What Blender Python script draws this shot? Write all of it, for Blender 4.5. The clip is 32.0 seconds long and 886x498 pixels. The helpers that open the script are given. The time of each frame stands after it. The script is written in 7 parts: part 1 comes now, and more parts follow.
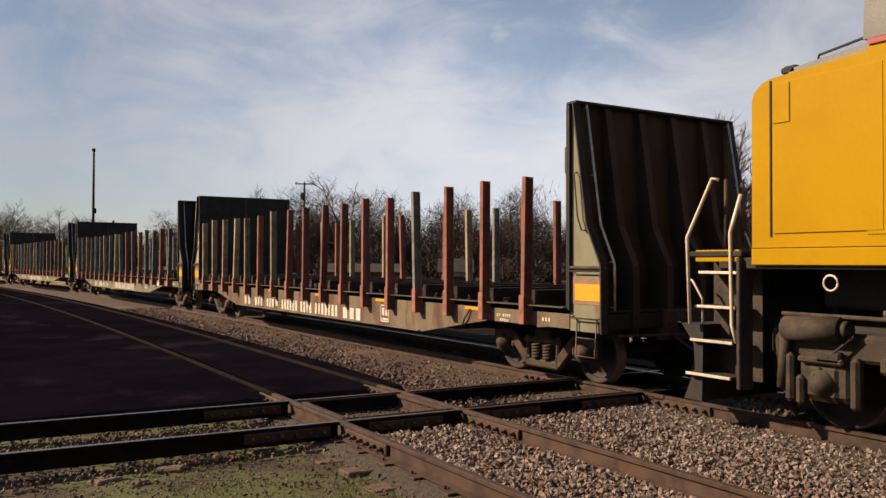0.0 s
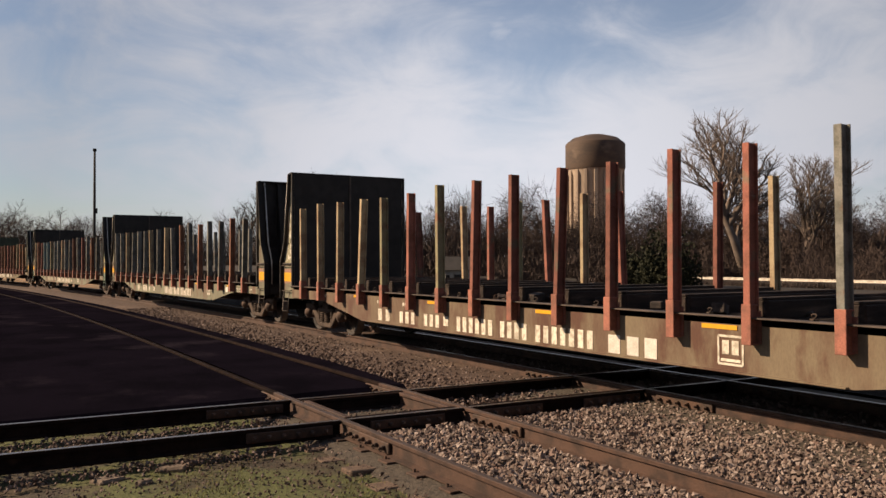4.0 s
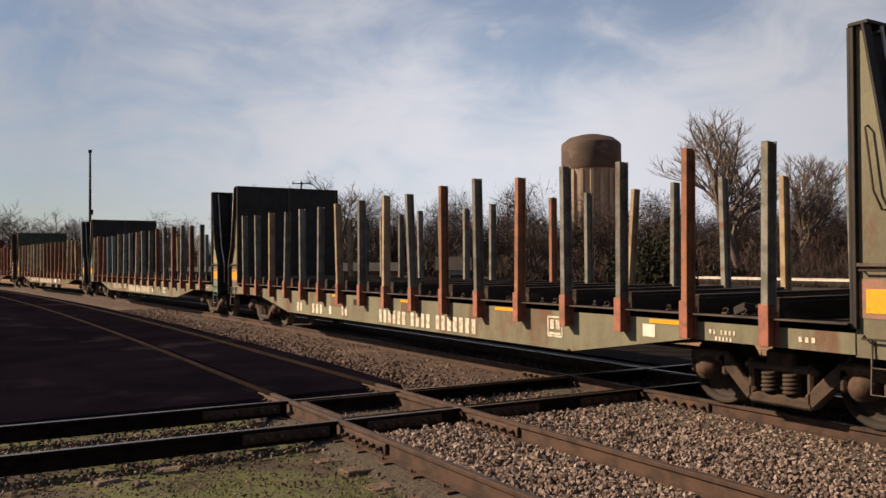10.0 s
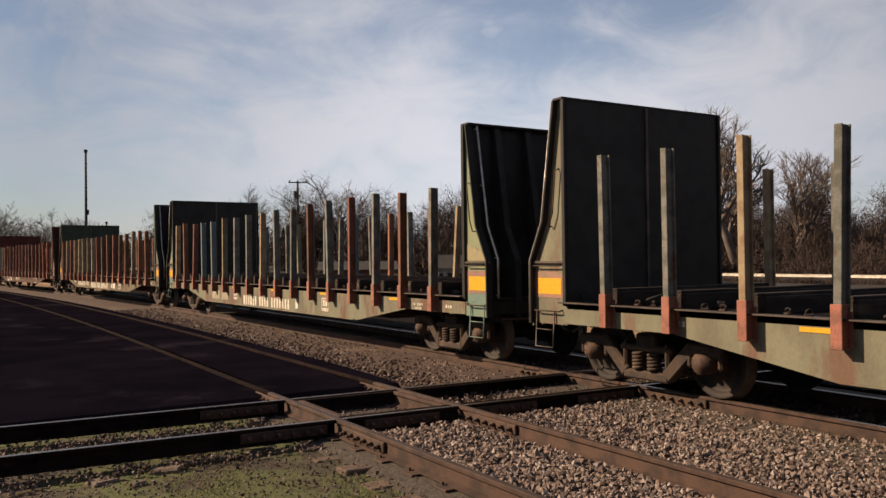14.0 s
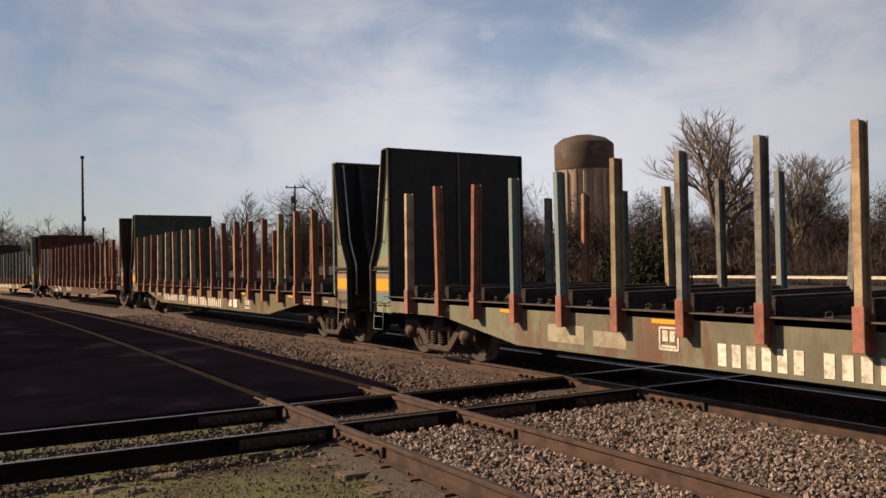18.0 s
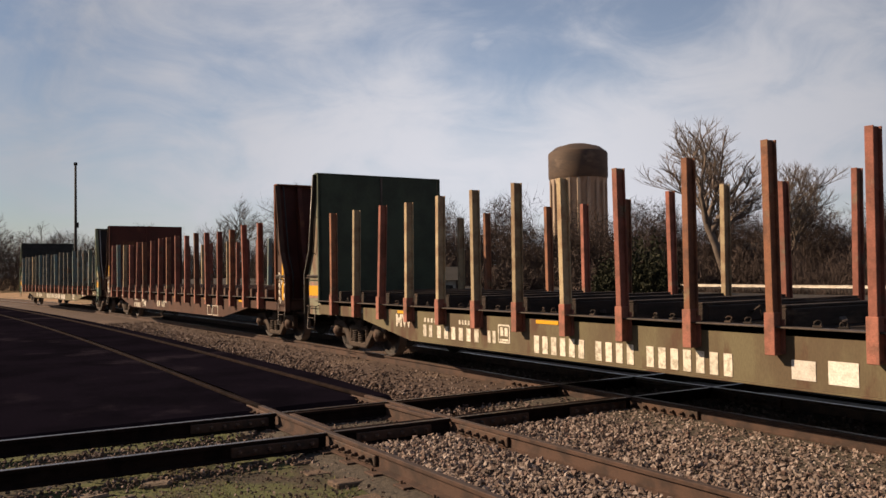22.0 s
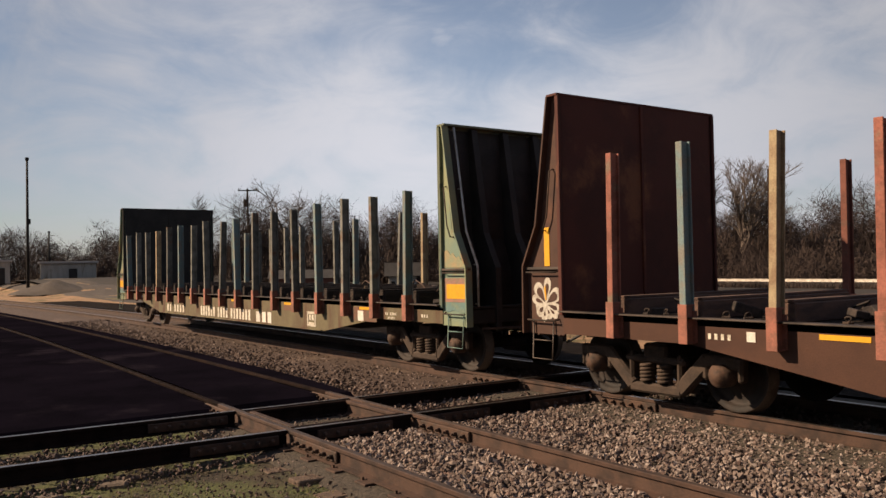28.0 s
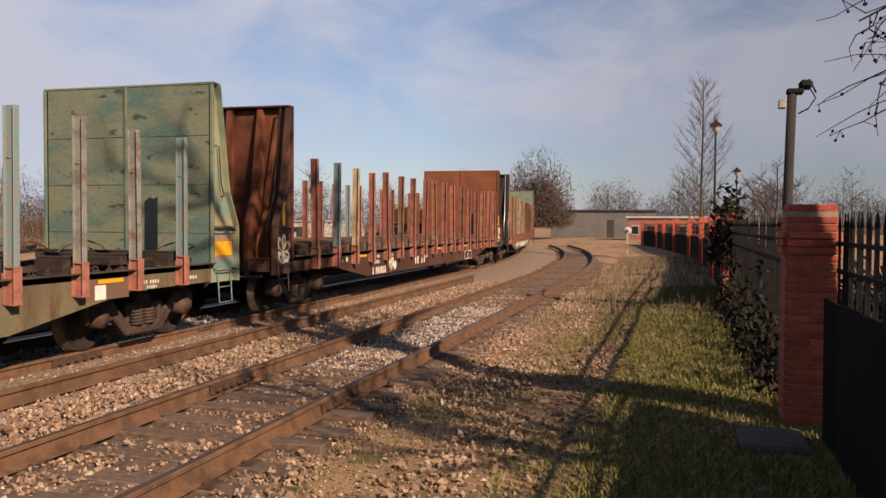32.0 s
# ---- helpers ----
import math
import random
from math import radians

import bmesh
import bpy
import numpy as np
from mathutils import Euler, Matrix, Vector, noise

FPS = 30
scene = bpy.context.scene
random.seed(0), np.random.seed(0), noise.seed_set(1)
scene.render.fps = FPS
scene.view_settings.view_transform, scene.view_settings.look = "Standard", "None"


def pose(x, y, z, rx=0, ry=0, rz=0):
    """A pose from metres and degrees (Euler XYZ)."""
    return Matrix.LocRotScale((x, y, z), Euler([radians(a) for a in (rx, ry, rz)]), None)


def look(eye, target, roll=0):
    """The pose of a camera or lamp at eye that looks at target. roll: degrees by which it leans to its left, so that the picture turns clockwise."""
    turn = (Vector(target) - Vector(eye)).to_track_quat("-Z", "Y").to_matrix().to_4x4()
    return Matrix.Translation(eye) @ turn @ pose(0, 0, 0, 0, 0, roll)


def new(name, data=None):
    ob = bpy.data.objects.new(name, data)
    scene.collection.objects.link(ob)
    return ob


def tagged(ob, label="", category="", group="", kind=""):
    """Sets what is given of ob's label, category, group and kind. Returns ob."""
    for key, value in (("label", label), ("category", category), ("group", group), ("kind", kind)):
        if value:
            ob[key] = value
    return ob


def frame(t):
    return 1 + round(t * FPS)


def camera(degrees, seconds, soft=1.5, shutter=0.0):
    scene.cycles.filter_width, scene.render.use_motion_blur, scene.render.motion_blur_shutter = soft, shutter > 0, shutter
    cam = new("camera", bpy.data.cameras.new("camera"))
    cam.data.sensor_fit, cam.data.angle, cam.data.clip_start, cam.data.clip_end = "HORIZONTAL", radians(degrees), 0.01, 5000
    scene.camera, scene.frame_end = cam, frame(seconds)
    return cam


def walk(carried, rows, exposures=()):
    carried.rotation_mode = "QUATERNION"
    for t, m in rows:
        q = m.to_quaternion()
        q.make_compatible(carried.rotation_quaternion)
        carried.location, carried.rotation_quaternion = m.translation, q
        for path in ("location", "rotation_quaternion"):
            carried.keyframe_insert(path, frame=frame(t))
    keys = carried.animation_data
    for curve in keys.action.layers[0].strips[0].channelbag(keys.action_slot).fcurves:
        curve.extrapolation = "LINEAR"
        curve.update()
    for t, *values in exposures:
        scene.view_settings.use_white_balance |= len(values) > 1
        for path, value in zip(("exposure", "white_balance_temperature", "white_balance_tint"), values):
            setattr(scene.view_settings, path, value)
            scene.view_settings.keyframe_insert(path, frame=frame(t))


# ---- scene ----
# ---------------------------------------------------------------- camera
# x runs along the main line, y across it, z = 0 is the top of the rails.


def view(x, y, z, yaw, pitch, roll):
    """A camera pose: yaw from +y towards -x, pitch up, roll, in degrees."""
    return pose(x, y, z, 0, 0, yaw) @ pose(0, 0, 0, 90 + pitch) @ pose(0, 0, 0, 0, 0, -roll)


cam = camera(56.5, 32.0, soft=1.5, shutter=0.0)
ROWS = [
    (0, 0.00, 0.00, 1.685, 59.09, 0.96, -0.16),
    (0.5, 0.00, 0.00, 1.685, 59.20, 0.99, -0.12),
    (1, 0.00, 0.00, 1.685, 59.30, 0.99, -0.08),
    (1.5, 0.00, 0.00, 1.685, 59.27, 1.00, 0.10),
    (2, 0.00, 0.00, 1.685, 59.16, 0.95, 0.07),
    (2.5, 0.00, 0.00, 1.685, 59.09, 0.91, 0.08),
    (4.5, 0.00, 0.00, 1.685, 59.22, 0.81, 0.20),
    (5, 0.00, 0.00, 1.685, 59.25, 0.78, 0.28),
    (5.5, 0.00, 0.00, 1.685, 59.25, 0.72, 0.39),
    (6, 0.00, 0.00, 1.685, 59.19, 0.71, 0.36),
    (6.5, 0.00, 0.00, 1.685, 59.15, 0.85, 0.31),
    (7, 0.00, 0.00, 1.685, 59.15, 0.83, 0.20),
    (7.5, 0.00, 0.00, 1.685, 59.20, 0.74, 0.08),
    (8, 0.00, 0.00, 1.685, 59.18, 0.81, 0.12),
    (8.5, 0.00, 0.00, 1.685, 59.11, 0.83, 0.17),
    (9, 0.00, 0.00, 1.685, 58.95, 0.86, 0.31),
    (9.5, 0.00, 0.00, 1.685, 58.98, 0.87, 0.37),
    (10, 0.00, 0.00, 1.685, 58.92, 0.85, 0.33),
    (10.5, 0.00, 0.00, 1.685, 58.90, 0.80, 0.51),
    (11, 0.00, 0.00, 1.685, 58.84, 0.72, 0.72),
    (11.5, 0.00, 0.00, 1.685, 58.74, 0.62, 0.82),
    (12, 0.00, 0.00, 1.685, 58.68, 0.74, 0.74),
    (12.5, 0.00, 0.00, 1.685, 58.81, 0.78, 0.53),
    (13, 0.00, 0.00, 1.685, 58.68, 0.70, 0.60),
    (13.5, 0.00, 0.00, 1.685, 58.65, 0.72, 0.69),
    (14, 0.00, 0.00, 1.685, 58.70, 0.72, 0.65),
    (14.5, 0.00, 0.00, 1.685, 58.69, 0.75, 0.74),
    (16.5, 0.00, 0.00, 1.685, 58.38, 0.95, 0.80),
    (17, 0.00, 0.00, 1.685, 58.51, 0.94, 0.87),
    (17.5, 0.00, 0.00, 1.685, 58.54, 0.98, 0.95),
    (18, 0.00, 0.00, 1.685, 58.52, 1.00, 1.03),
    (18.5, 0.00, 0.00, 1.685, 58.48, 1.08, 0.92),
    (19, 0.00, 0.00, 1.685, 58.46, 1.18, 0.83),
    (19.5, 0.00, 0.00, 1.685, 58.38, 1.24, 0.73),
    (20, 0.00, 0.00, 1.685, 58.28, 1.36, 0.61),
    (20.5, 0.00, 0.00, 1.685, 58.20, 1.50, 0.64),
    (21, 0.00, 0.00, 1.685, 58.17, 1.60, 0.75),
    (21.5, 0.00, 0.00, 1.685, 58.21, 1.53, 0.82),
    (22, 0.00, 0.00, 1.685, 58.08, 1.54, 0.84),
    (22.5, 0.00, 0.00, 1.685, 57.77, 1.45, 0.80),
    (23, 0.00, 0.00, 1.685, 57.52, 1.36, 0.82),
    (23.5, 0.00, 0.00, 1.685, 57.37, 1.37, 0.77),
    (24, 0.00, 0.00, 1.685, 57.45, 1.40, 0.73),
    (24.5, 0.00, 0.00, 1.685, 57.30, 1.33, 0.85),
    (25, 0.00, 0.00, 1.685, 57.19, 1.23, 0.95),
    (25.5, 0.00, 0.00, 1.685, 57.09, 1.13, 0.96),
    (27.5, 0.00, 0.00, 1.685, 55.95, 1.14, 1.09),
    (28, 0.00, 0.00, 1.685, 55.36, 1.19, 1.12),
    (28.6, 0.02, 0.02, 1.710, 48.35, 0.86, 0.35),
    (29, 0.00, 0.00, 1.720, 36.37, -0.38, 0.85),
    (29.2, 0.01, 0.03, 1.718, 32.05, -0.55, 1.20),
    (29.6, 0.06, 0.09, 1.722, 22.50, -1.25, 0.75),
    (29.8, 0.13, 0.12, 1.730, 12.60, -1.78, -0.10),
    (30, 0.20, 0.16, 1.740, 3.00, -2.02, -0.55),
    (30.2, 0.26, 0.22, 1.732, -6.23, -1.60, -0.23),
    (30.5, 0.36, 0.32, 1.720, -23.25, -2.13, 0.25),
    (31, 0.50, 0.36, 1.717, -47.20, -2.86, -0.28),
    (31.2, 0.60, 0.32, 1.715, -55.90, -3.20, -0.75),
    (31.6, 0.75, 0.27, 1.713, -68.76, -2.72, -0.90),
    (32, 0.79, 0.29, 1.715, -74.18, -1.78, -0.34),]
walk(cam, [(r[0], view(*r[1:])) for r in ROWS],
     exposures=[(0.0, 0.94, 6500, 14), (28.0, 0.84, 6500, 14), (29.0, 0.93, 6600, 13), (29.5, 0.94, 5950, 12), (31.0, 0.92, 5900, 13), (32.0, 0.94, 6150, 19)])

# ---------------------------------------------------------------- sun and sky
SUN_XY, SUN_EL = Vector((0.61, 0.792)), radians(31)          # the way the light travels, its height
sun_data = bpy.data.lights.new("sun", "SUN")
sun_data.energy, sun_data.angle, sun_data.color = 5.0, radians(0.55), (1.0, 0.755, 0.5)
sun = new("sun", sun_data)
sun.matrix_world = look((-SUN_XY.x * 50, -SUN_XY.y * 50, 50 * math.tan(SUN_EL)), (0, 0, 0))

world = bpy.data.worlds.new("sky")
scene.world = world
world.use_nodes = True
wn, wl = world.node_tree.nodes, world.node_tree.links
wn.clear()


def wnode(kind, **values):
    n = wn.new(kind)
    for k, v in values.items():
        n.inputs[k].default_value = v
    return n


sky = wn.new("ShaderNodeTexSky")
sky.sky_type, sky.sun_disc = "NISHITA", False
sky.sun_elevation, sky.sun_rotation = SUN_EL, math.atan2(-SUN_XY.x, -SUN_XY.y)
sky.dust_density, sky.ozone_density = 0.6, 2.0
coord = wn.new("ShaderNodeTexCoord")
mapc = wn.new("ShaderNodeMapping")
mapc.inputs["Scale"].default_value = (1.5, 1.5, 3.2)
mapc.inputs["Rotation"].default_value = (0.12, -0.22, 0.5)
mapc.inputs["Location"].default_value = (0.35, 0.2, 0.1)
wl.new(coord.outputs["Generated"], mapc.inputs["Vector"])
big = wnode("ShaderNodeTexNoise", Scale=1.15, Detail=7.0, Roughness=0.52, Distortion=0.35)
wl.new(mapc.outputs[0], big.inputs["Vector"])
fine = wnode("ShaderNodeTexNoise", Scale=4.5, Detail=8.0, Roughness=0.6, Distortion=0.8)
wl.new(mapc.outputs[0], fine.inputs["Vector"])
addc = wn.new("ShaderNodeMath")
addc.operation = "MULTIPLY_ADD"
addc.inputs[1].default_value = 0.42
wl.new(fine.outputs["Fac"], addc.inputs[0])
wl.new(big.outputs["Fac"], addc.inputs[2])
cover = wn.new("ShaderNodeMapRange")
cover.interpolation_type = "SMOOTHSTEP"
cover.inputs["To Min"].default_value = 0.2
cover.inputs["From Min"].default_value, cover.inputs["From Max"].default_value = 0.545, 0.87
# the cloud is a wide belt above the skyline that thins out towards the zenith
split = wn.new("ShaderNodeSeparateXYZ")
wl.new(coord.outputs["Generated"], split.inputs[0])
belt = wn.new("ShaderNodeValToRGB")
for i, (at, v) in enumerate(((0.0, 0.5), (0.06, 0.5), (0.15, 0.6), (0.27, 0.47), (0.42, 0.4), (0.8, 0.25))):
    el = belt.color_ramp.elements[i] if i < 2 else belt.color_ramp.elements.new(at)
    el.position, el.color = at, (v, v, v, 1)
wl.new(split.outputs["Z"], belt.inputs["Fac"])
lift = wn.new("ShaderNodeMath")
lift.operation = "MULTIPLY_ADD"
lift.inputs[1].default_value = 1.0
wl.new(belt.outputs["Color"], lift.inputs[0])
wl.new(addc.outputs[0], lift.inputs[2])
lower = wn.new("ShaderNodeMath")
lower.operation = "SUBTRACT"
lower.inputs[1].default_value = 0.45
wl.new(lift.outputs[0], lower.inputs[0])
# less of it down the line to the east
east = wn.new("ShaderNodeMapRange")
east.inputs["From Min"].default_value, east.inputs["From Max"].default_value = -0.88, 0.9
east.inputs["To Min"].default_value, east.inputs["To Max"].default_value = 0.0, -0.05
wl.new(split.outputs["X"], east.inputs["Value"])
eased = wn.new("ShaderNodeMath")
wl.new(lower.outputs[0], eased.inputs[0])
wl.new(east.outputs[0], eased.inputs[1])
wl.new(eased.outputs[0], cover.inputs["Value"])
mixc = wn.new("ShaderNodeMix")
mixc.data_type = "RGBA"
mixc.inputs["B"].default_value = (6.15, 6.35, 6.75, 1)
# one small bright wisp above the tower's side of the sky
near = wn.new("ShaderNodeVectorMath")
near.operation = "DISTANCE"
near.inputs[1].default_value = (-0.786, 0.551, 0.275)
bent = wn.new("ShaderNodeMix")
bent.data_type, bent.blend_type = "RGBA", "LINEAR_LIGHT"
bent.inputs["Factor"].default_value = 0.035
wl.new(coord.outputs["Generated"], bent.inputs["A"])
wl.new(fine.outputs["Color"], bent.inputs["B"])
wl.new(bent.outputs["Result"], near.inputs[0])
wisp = wn.new("ShaderNodeMapRange")
wisp.interpolation_type = "SMOOTHSTEP"
wisp.inputs["From Min"].default_value, wisp.inputs["From Max"].default_value = 0.026, 0.0
wisp.inputs["To Max"].default_value = 0.6
wl.new(near.outputs["Value"], wisp.inputs["Value"])
most = wn.new("ShaderNodeMath")
most.operation = "MAXIMUM"
wl.new(cover.outputs[0], most.inputs[0])
wl.new(wisp.outputs[0], most.inputs[1])
wl.new(most.outputs[0], mixc.inputs["Factor"])
wl.new(sky.outputs[0], mixc.inputs["A"])
back = wnode("ShaderNodeBackground", Strength=0.0525)
# the veil is brightest in the north-west and greyer all round
aim = wn.new("ShaderNodeVectorMath")
aim.operation = "DOT_PRODUCT"
aim.inputs[1].default_value = (-0.815, 0.58, 0.0)
wl.new(coord.outputs["Generated"], aim.inputs[0])
half = wn.new("ShaderNodeMath")
half.operation = "MULTIPLY_ADD"
half.inputs[1].default_value, half.inputs[2].default_value = 0.5, 0.5
wl.new(aim.outputs["Value"], half.inputs[0])
glow = wn.new("ShaderNodeValToRGB")
for i, (at, v) in enumerate(((0.0, 0.5), (0.08, 0.62), (0.2, 0.92), (0.93, 0.78), (0.972, 0.96), (1.0, 1.2))):
    el = glow.color_ramp.elements[i] if i in (0, 1) else glow.color_ramp.elements.new(at)
    el.position, el.color = at, (v, v, v, 1)
wl.new(half.outputs[0], glow.inputs["Fac"])
veil = wn.new("ShaderNodeMix")
veil.data_type, veil.blend_type = "RGBA", "MULTIPLY"
veil.inputs["Factor"].default_value = 1.0
wl.new(mixc.outputs["Result"], veil.inputs["A"])
wl.new(glow.outputs["Color"], veil.inputs["B"])
wl.new(veil.outputs["Result"], back.inputs["Color"])
wout = wn.new("ShaderNodeOutputWorld")
wl.new(back.outputs[0], wout.inputs["Surface"])


# ---------------------------------------------------------------- materials
def surface(name, base, second=None, rough=0.8, metal=0.0, scale=6.0, mix=(0.4, 0.65), bump=0.15, grain=60.0, speckle=0.2,
            stain=None, stain_scale=1.5, stain_range=(0.55, 0.7), vary=0.12, stretch=(1, 1, 1), spec=0.4):
    """A worn surface: two tones blended by noise, a finer grain, a stain with a shape of its own, and relief."""
    m = bpy.data.materials.new(name)
    m.use_nodes = True
    n, l = m.node_tree.nodes, m.node_tree.links
    bs = n["Principled BSDF"]
    bs.inputs["Roughness"].default_value, bs.inputs["Metallic"].default_value = rough, metal
    bs.inputs["Specular IOR Level"].default_value = spec
    tc, mp = n.new("ShaderNodeTexCoord"), n.new("ShaderNodeMapping")
    mp.inputs["Scale"].default_value = stretch
    l.new(tc.outputs["Object"], mp.inputs["Vector"])
    info = n.new("ShaderNodeObjectInfo")
    off = n.new("ShaderNodeVectorMath")
    off.operation = "MULTIPLY_ADD"
    comb = n.new("ShaderNodeCombineXYZ")
    for i in range(3):
        l.new(info.outputs["Random"], comb.inputs[i])
    off.inputs[1].default_value = (37, 53, 71)
    l.new(comb.outputs[0], off.inputs[0])
    l.new(mp.outputs[0], off.inputs[2])

    def tex(s, detail):
        t = n.new("ShaderNodeTexNoise")
        t.inputs["Scale"].default_value, t.inputs["Detail"].default_value = s, detail
        t.inputs["Roughness"].default_value = 0.62
        l.new(off.outputs[0], t.inputs["Vector"])
        return t

    def blend(fac, a, b):
        x = n.new("ShaderNodeMix")
        x.data_type = "RGBA"
        l.new(fac, x.inputs["Factor"])
        for sock, v in (("A", a), ("B", b)):
            if isinstance(v, tuple):
                x.inputs[sock].default_value = (*v, 1)
            else:
                l.new(v, x.inputs[sock])
        return x.outputs["Result"]

    def span(value, lo, hi):
        r = n.new("ShaderNodeMapRange")
        r.interpolation_type = "SMOOTHSTEP"
        r.inputs["From Min"].default_value, r.inputs["From Max"].default_value = lo, hi
        l.new(value, r.inputs["Value"])
        return r.outputs[0]

    second = second or tuple(c * 0.6 for c in base)
    broad, small = tex(scale, 6), tex(grain, 4)
    col = blend(span(broad.outputs["Fac"], *mix), base, second)
    if stain:
        col = blend(span(tex(stain_scale, 9).outputs["Fac"], *stain_range), col, stain)
    hsv = n.new("ShaderNodeHueSaturation")
    val = n.new("ShaderNodeMapRange")
    val.inputs["To Min"].default_value, val.inputs["To Max"].default_value = 1 - vary, 1 + vary
    l.new(info.outputs["Random"], val.inputs["Value"])
    gr = n.new("ShaderNodeMapRange")
    gr.inputs["From Min"].default_value, gr.inputs["From Max"].default_value = 0.3, 0.7
    gr.inputs["To Min"].default_value, gr.inputs["To Max"].default_value = 1 - speckle, 1 + speckle
    l.new(small.outputs["Fac"], gr.inputs["Value"])
    mul = n.new("ShaderNodeMath")
    mul.operation = "MULTIPLY"
    l.new(val.outputs[0], mul.inputs[0])
    l.new(gr.outputs[0], mul.inputs[1])
    l.new(mul.outputs[0], hsv.inputs["Value"])
    l.new(col, hsv.inputs["Color"])
    l.new(hsv.outputs[0], bs.inputs["Base Color"])
    if bump:
        b = n.new("ShaderNodeBump")
        b.inputs["Strength"].default_value, b.inputs["Distance"].default_value = bump, 0.02
        l.new(small.outputs["Fac"], b.inputs["Height"])
        l.new(b.outputs[0], bs.inputs["Normal"])
    return m


def islands(name, colours, rough=0.85):
    """Loose pieces in one mesh, each with its own tone."""
    m = bpy.data.materials.new(name)
    m.use_nodes = True
    n, l = m.node_tree.nodes, m.node_tree.links
    bs = n["Principled BSDF"]
    bs.inputs["Roughness"].default_value = rough
    bs.inputs["Specular IOR Level"].default_value = 0.25
    geo, ramp = n.new("ShaderNodeNewGeometry"), n.new("ShaderNodeValToRGB")
    l.new(geo.outputs["Random Per Island"], ramp.inputs["Fac"])
    els = ramp.color_ramp.elements
    while len(els) < len(colours):
        els.new(0.5)
    for i, c in enumerate(colours):
        els[i].position, els[i].color = i / max(1, len(colours) - 1), (*c, 1)
    tc, t = n.new("ShaderNodeTexCoord"), n.new("ShaderNodeTexNoise")
    t.inputs["Scale"].default_value, t.inputs["Detail"].default_value = 45, 3
    l.new(tc.outputs["Object"], t.inputs["Vector"])
    h = n.new("ShaderNodeHueSaturation")
    r = n.new("ShaderNodeMapRange")
    r.inputs["To Min"].default_value, r.inputs["To Max"].default_value = 0.6, 1.4
    l.new(t.outputs["Fac"], r.inputs["Value"])
    l.new(r.outputs[0], h.inputs["Value"])
    l.new(ramp.outputs["Color"], h.inputs["Color"])
    l.new(h.outputs[0], bs.inputs["Base Color"])
    return m


M = {}
M["rail_side"] = surface("rusty_rail_steel", (0.06246, 0.03413, 0.0233), (0.02997, 0.01748, 0.0129), 0.75, 0.2, 5, bump=0.2)
M["rail_top"] = surface("polished_rail_head", (0.2801, 0.2535, 0.2334), (0.1734, 0.1467, 0.1334), 0.32, 0.9, 4, bump=0.03, stretch=(0.3, 8, 1))
M["rail_dull"] = surface("dull_rail_head", (0.06243, 0.04423, 0.03382), (0.04162, 0.02862, 0.02342), 0.6, 0.3, 4, bump=0.05)
M["rail_dusty"] = surface("dusty_brown_rail", (0.1174, 0.06193, 0.03196), (0.0649, 0.03501, 0.01926), 0.8, 0.05, 5, bump=0.2, stain=(0.08034, 0.04039, 0.02189), stain_scale=2.0)
M["frame_cast"] = surface("dusty_cast_steel", (0.0503, 0.03289, 0.02281), (0.02515, 0.01677, 0.01239), 0.85, 0.05, 6, bump=0.3, stain=(0.0838, 0.05357, 0.03494), stain_scale=3)
# dark rail whose colour also holds the shade on the crossing rails' +x sides
M["rail_oily_shaded"] = surface("oily_shaded_rail", (0.01638, 0.01037, 0.008736), (0.007644, 0.00546, 0.004914), 0.8, 0.0, 5, bump=0.25, stain=(0.0273, 0.01638, 0.01201), stain_scale=2.5, stain_range=(0.58, 0.72), spec=0.03)
M["tie"] = surface("weathered_tie_wood", (0.1197, 0.08065, 0.05619), (0.05203, 0.03434, 0.02498), 0.9, 0, 9, bump=0.4, stretch=(6, 1, 3))
M["iron"] = surface("rusted_iron", (0.06763, 0.03642, 0.02342), (0.03122, 0.02081, 0.01561), 0.8, 0.1, 9, bump=0.3)
M["ballast"] = surface("ballast_bed", (0.061, 0.0494, 0.03681), (0.02652, 0.02117, 0.01581), 0.95, 0, 22, bump=1.0, grain=35, stain=(0.03447, 0.02541, 0.01772), stain_scale=0.8)
M["stones"] = islands("crushed_stone", [(0.04857, 0.03782, 0.03352), (0.1193, 0.0893, 0.07483), (0.1952, 0.1512, 0.1271), (0.1084, 0.06764, 0.05476), (0.2928, 0.243, 0.2136), (0.1518, 0.1161, 0.09847), (0.08112, 0.0597, 0.05174)])
M["ballast_brown"] = surface("soiled_brown_ballast", (0.0624, 0.03869, 0.02808), (0.0312, 0.01997, 0.0156), 0.95, 0, 16, bump=1.0, grain=30, stain=(0.0936, 0.0624, 0.04493), stain_scale=0.5)
M["stones_brown"] = islands("soiled_brown_stone", [(0.0315, 0.02196, 0.01867), (0.07702, 0.05123, 0.04058), (0.1191, 0.08417, 0.06898), (0.05601, 0.0366, 0.03003), (0.1961, 0.1537, 0.1339), (0.08401, 0.05856, 0.04869), (0.04201, 0.02927, 0.02435)])
M["stones_dusty"] = islands("dust_whitened_stone", [(0.16, 0.145, 0.13), (0.3, 0.28, 0.255), (0.42, 0.4, 0.37), (0.24, 0.22, 0.2), (0.55, 0.53, 0.5), (0.34, 0.32, 0.295)])
M["stones_pale"] = islands("pale_tan_stone", [(0.09231, 0.05622, 0.03537), (0.2032, 0.1332, 0.0855), (0.2524, 0.1776, 0.1179), (0.1663, 0.09769, 0.0619), (0.3571, 0.2723, 0.1945), (0.234, 0.1628, 0.1091), (0.1231, 0.074, 0.04716)])
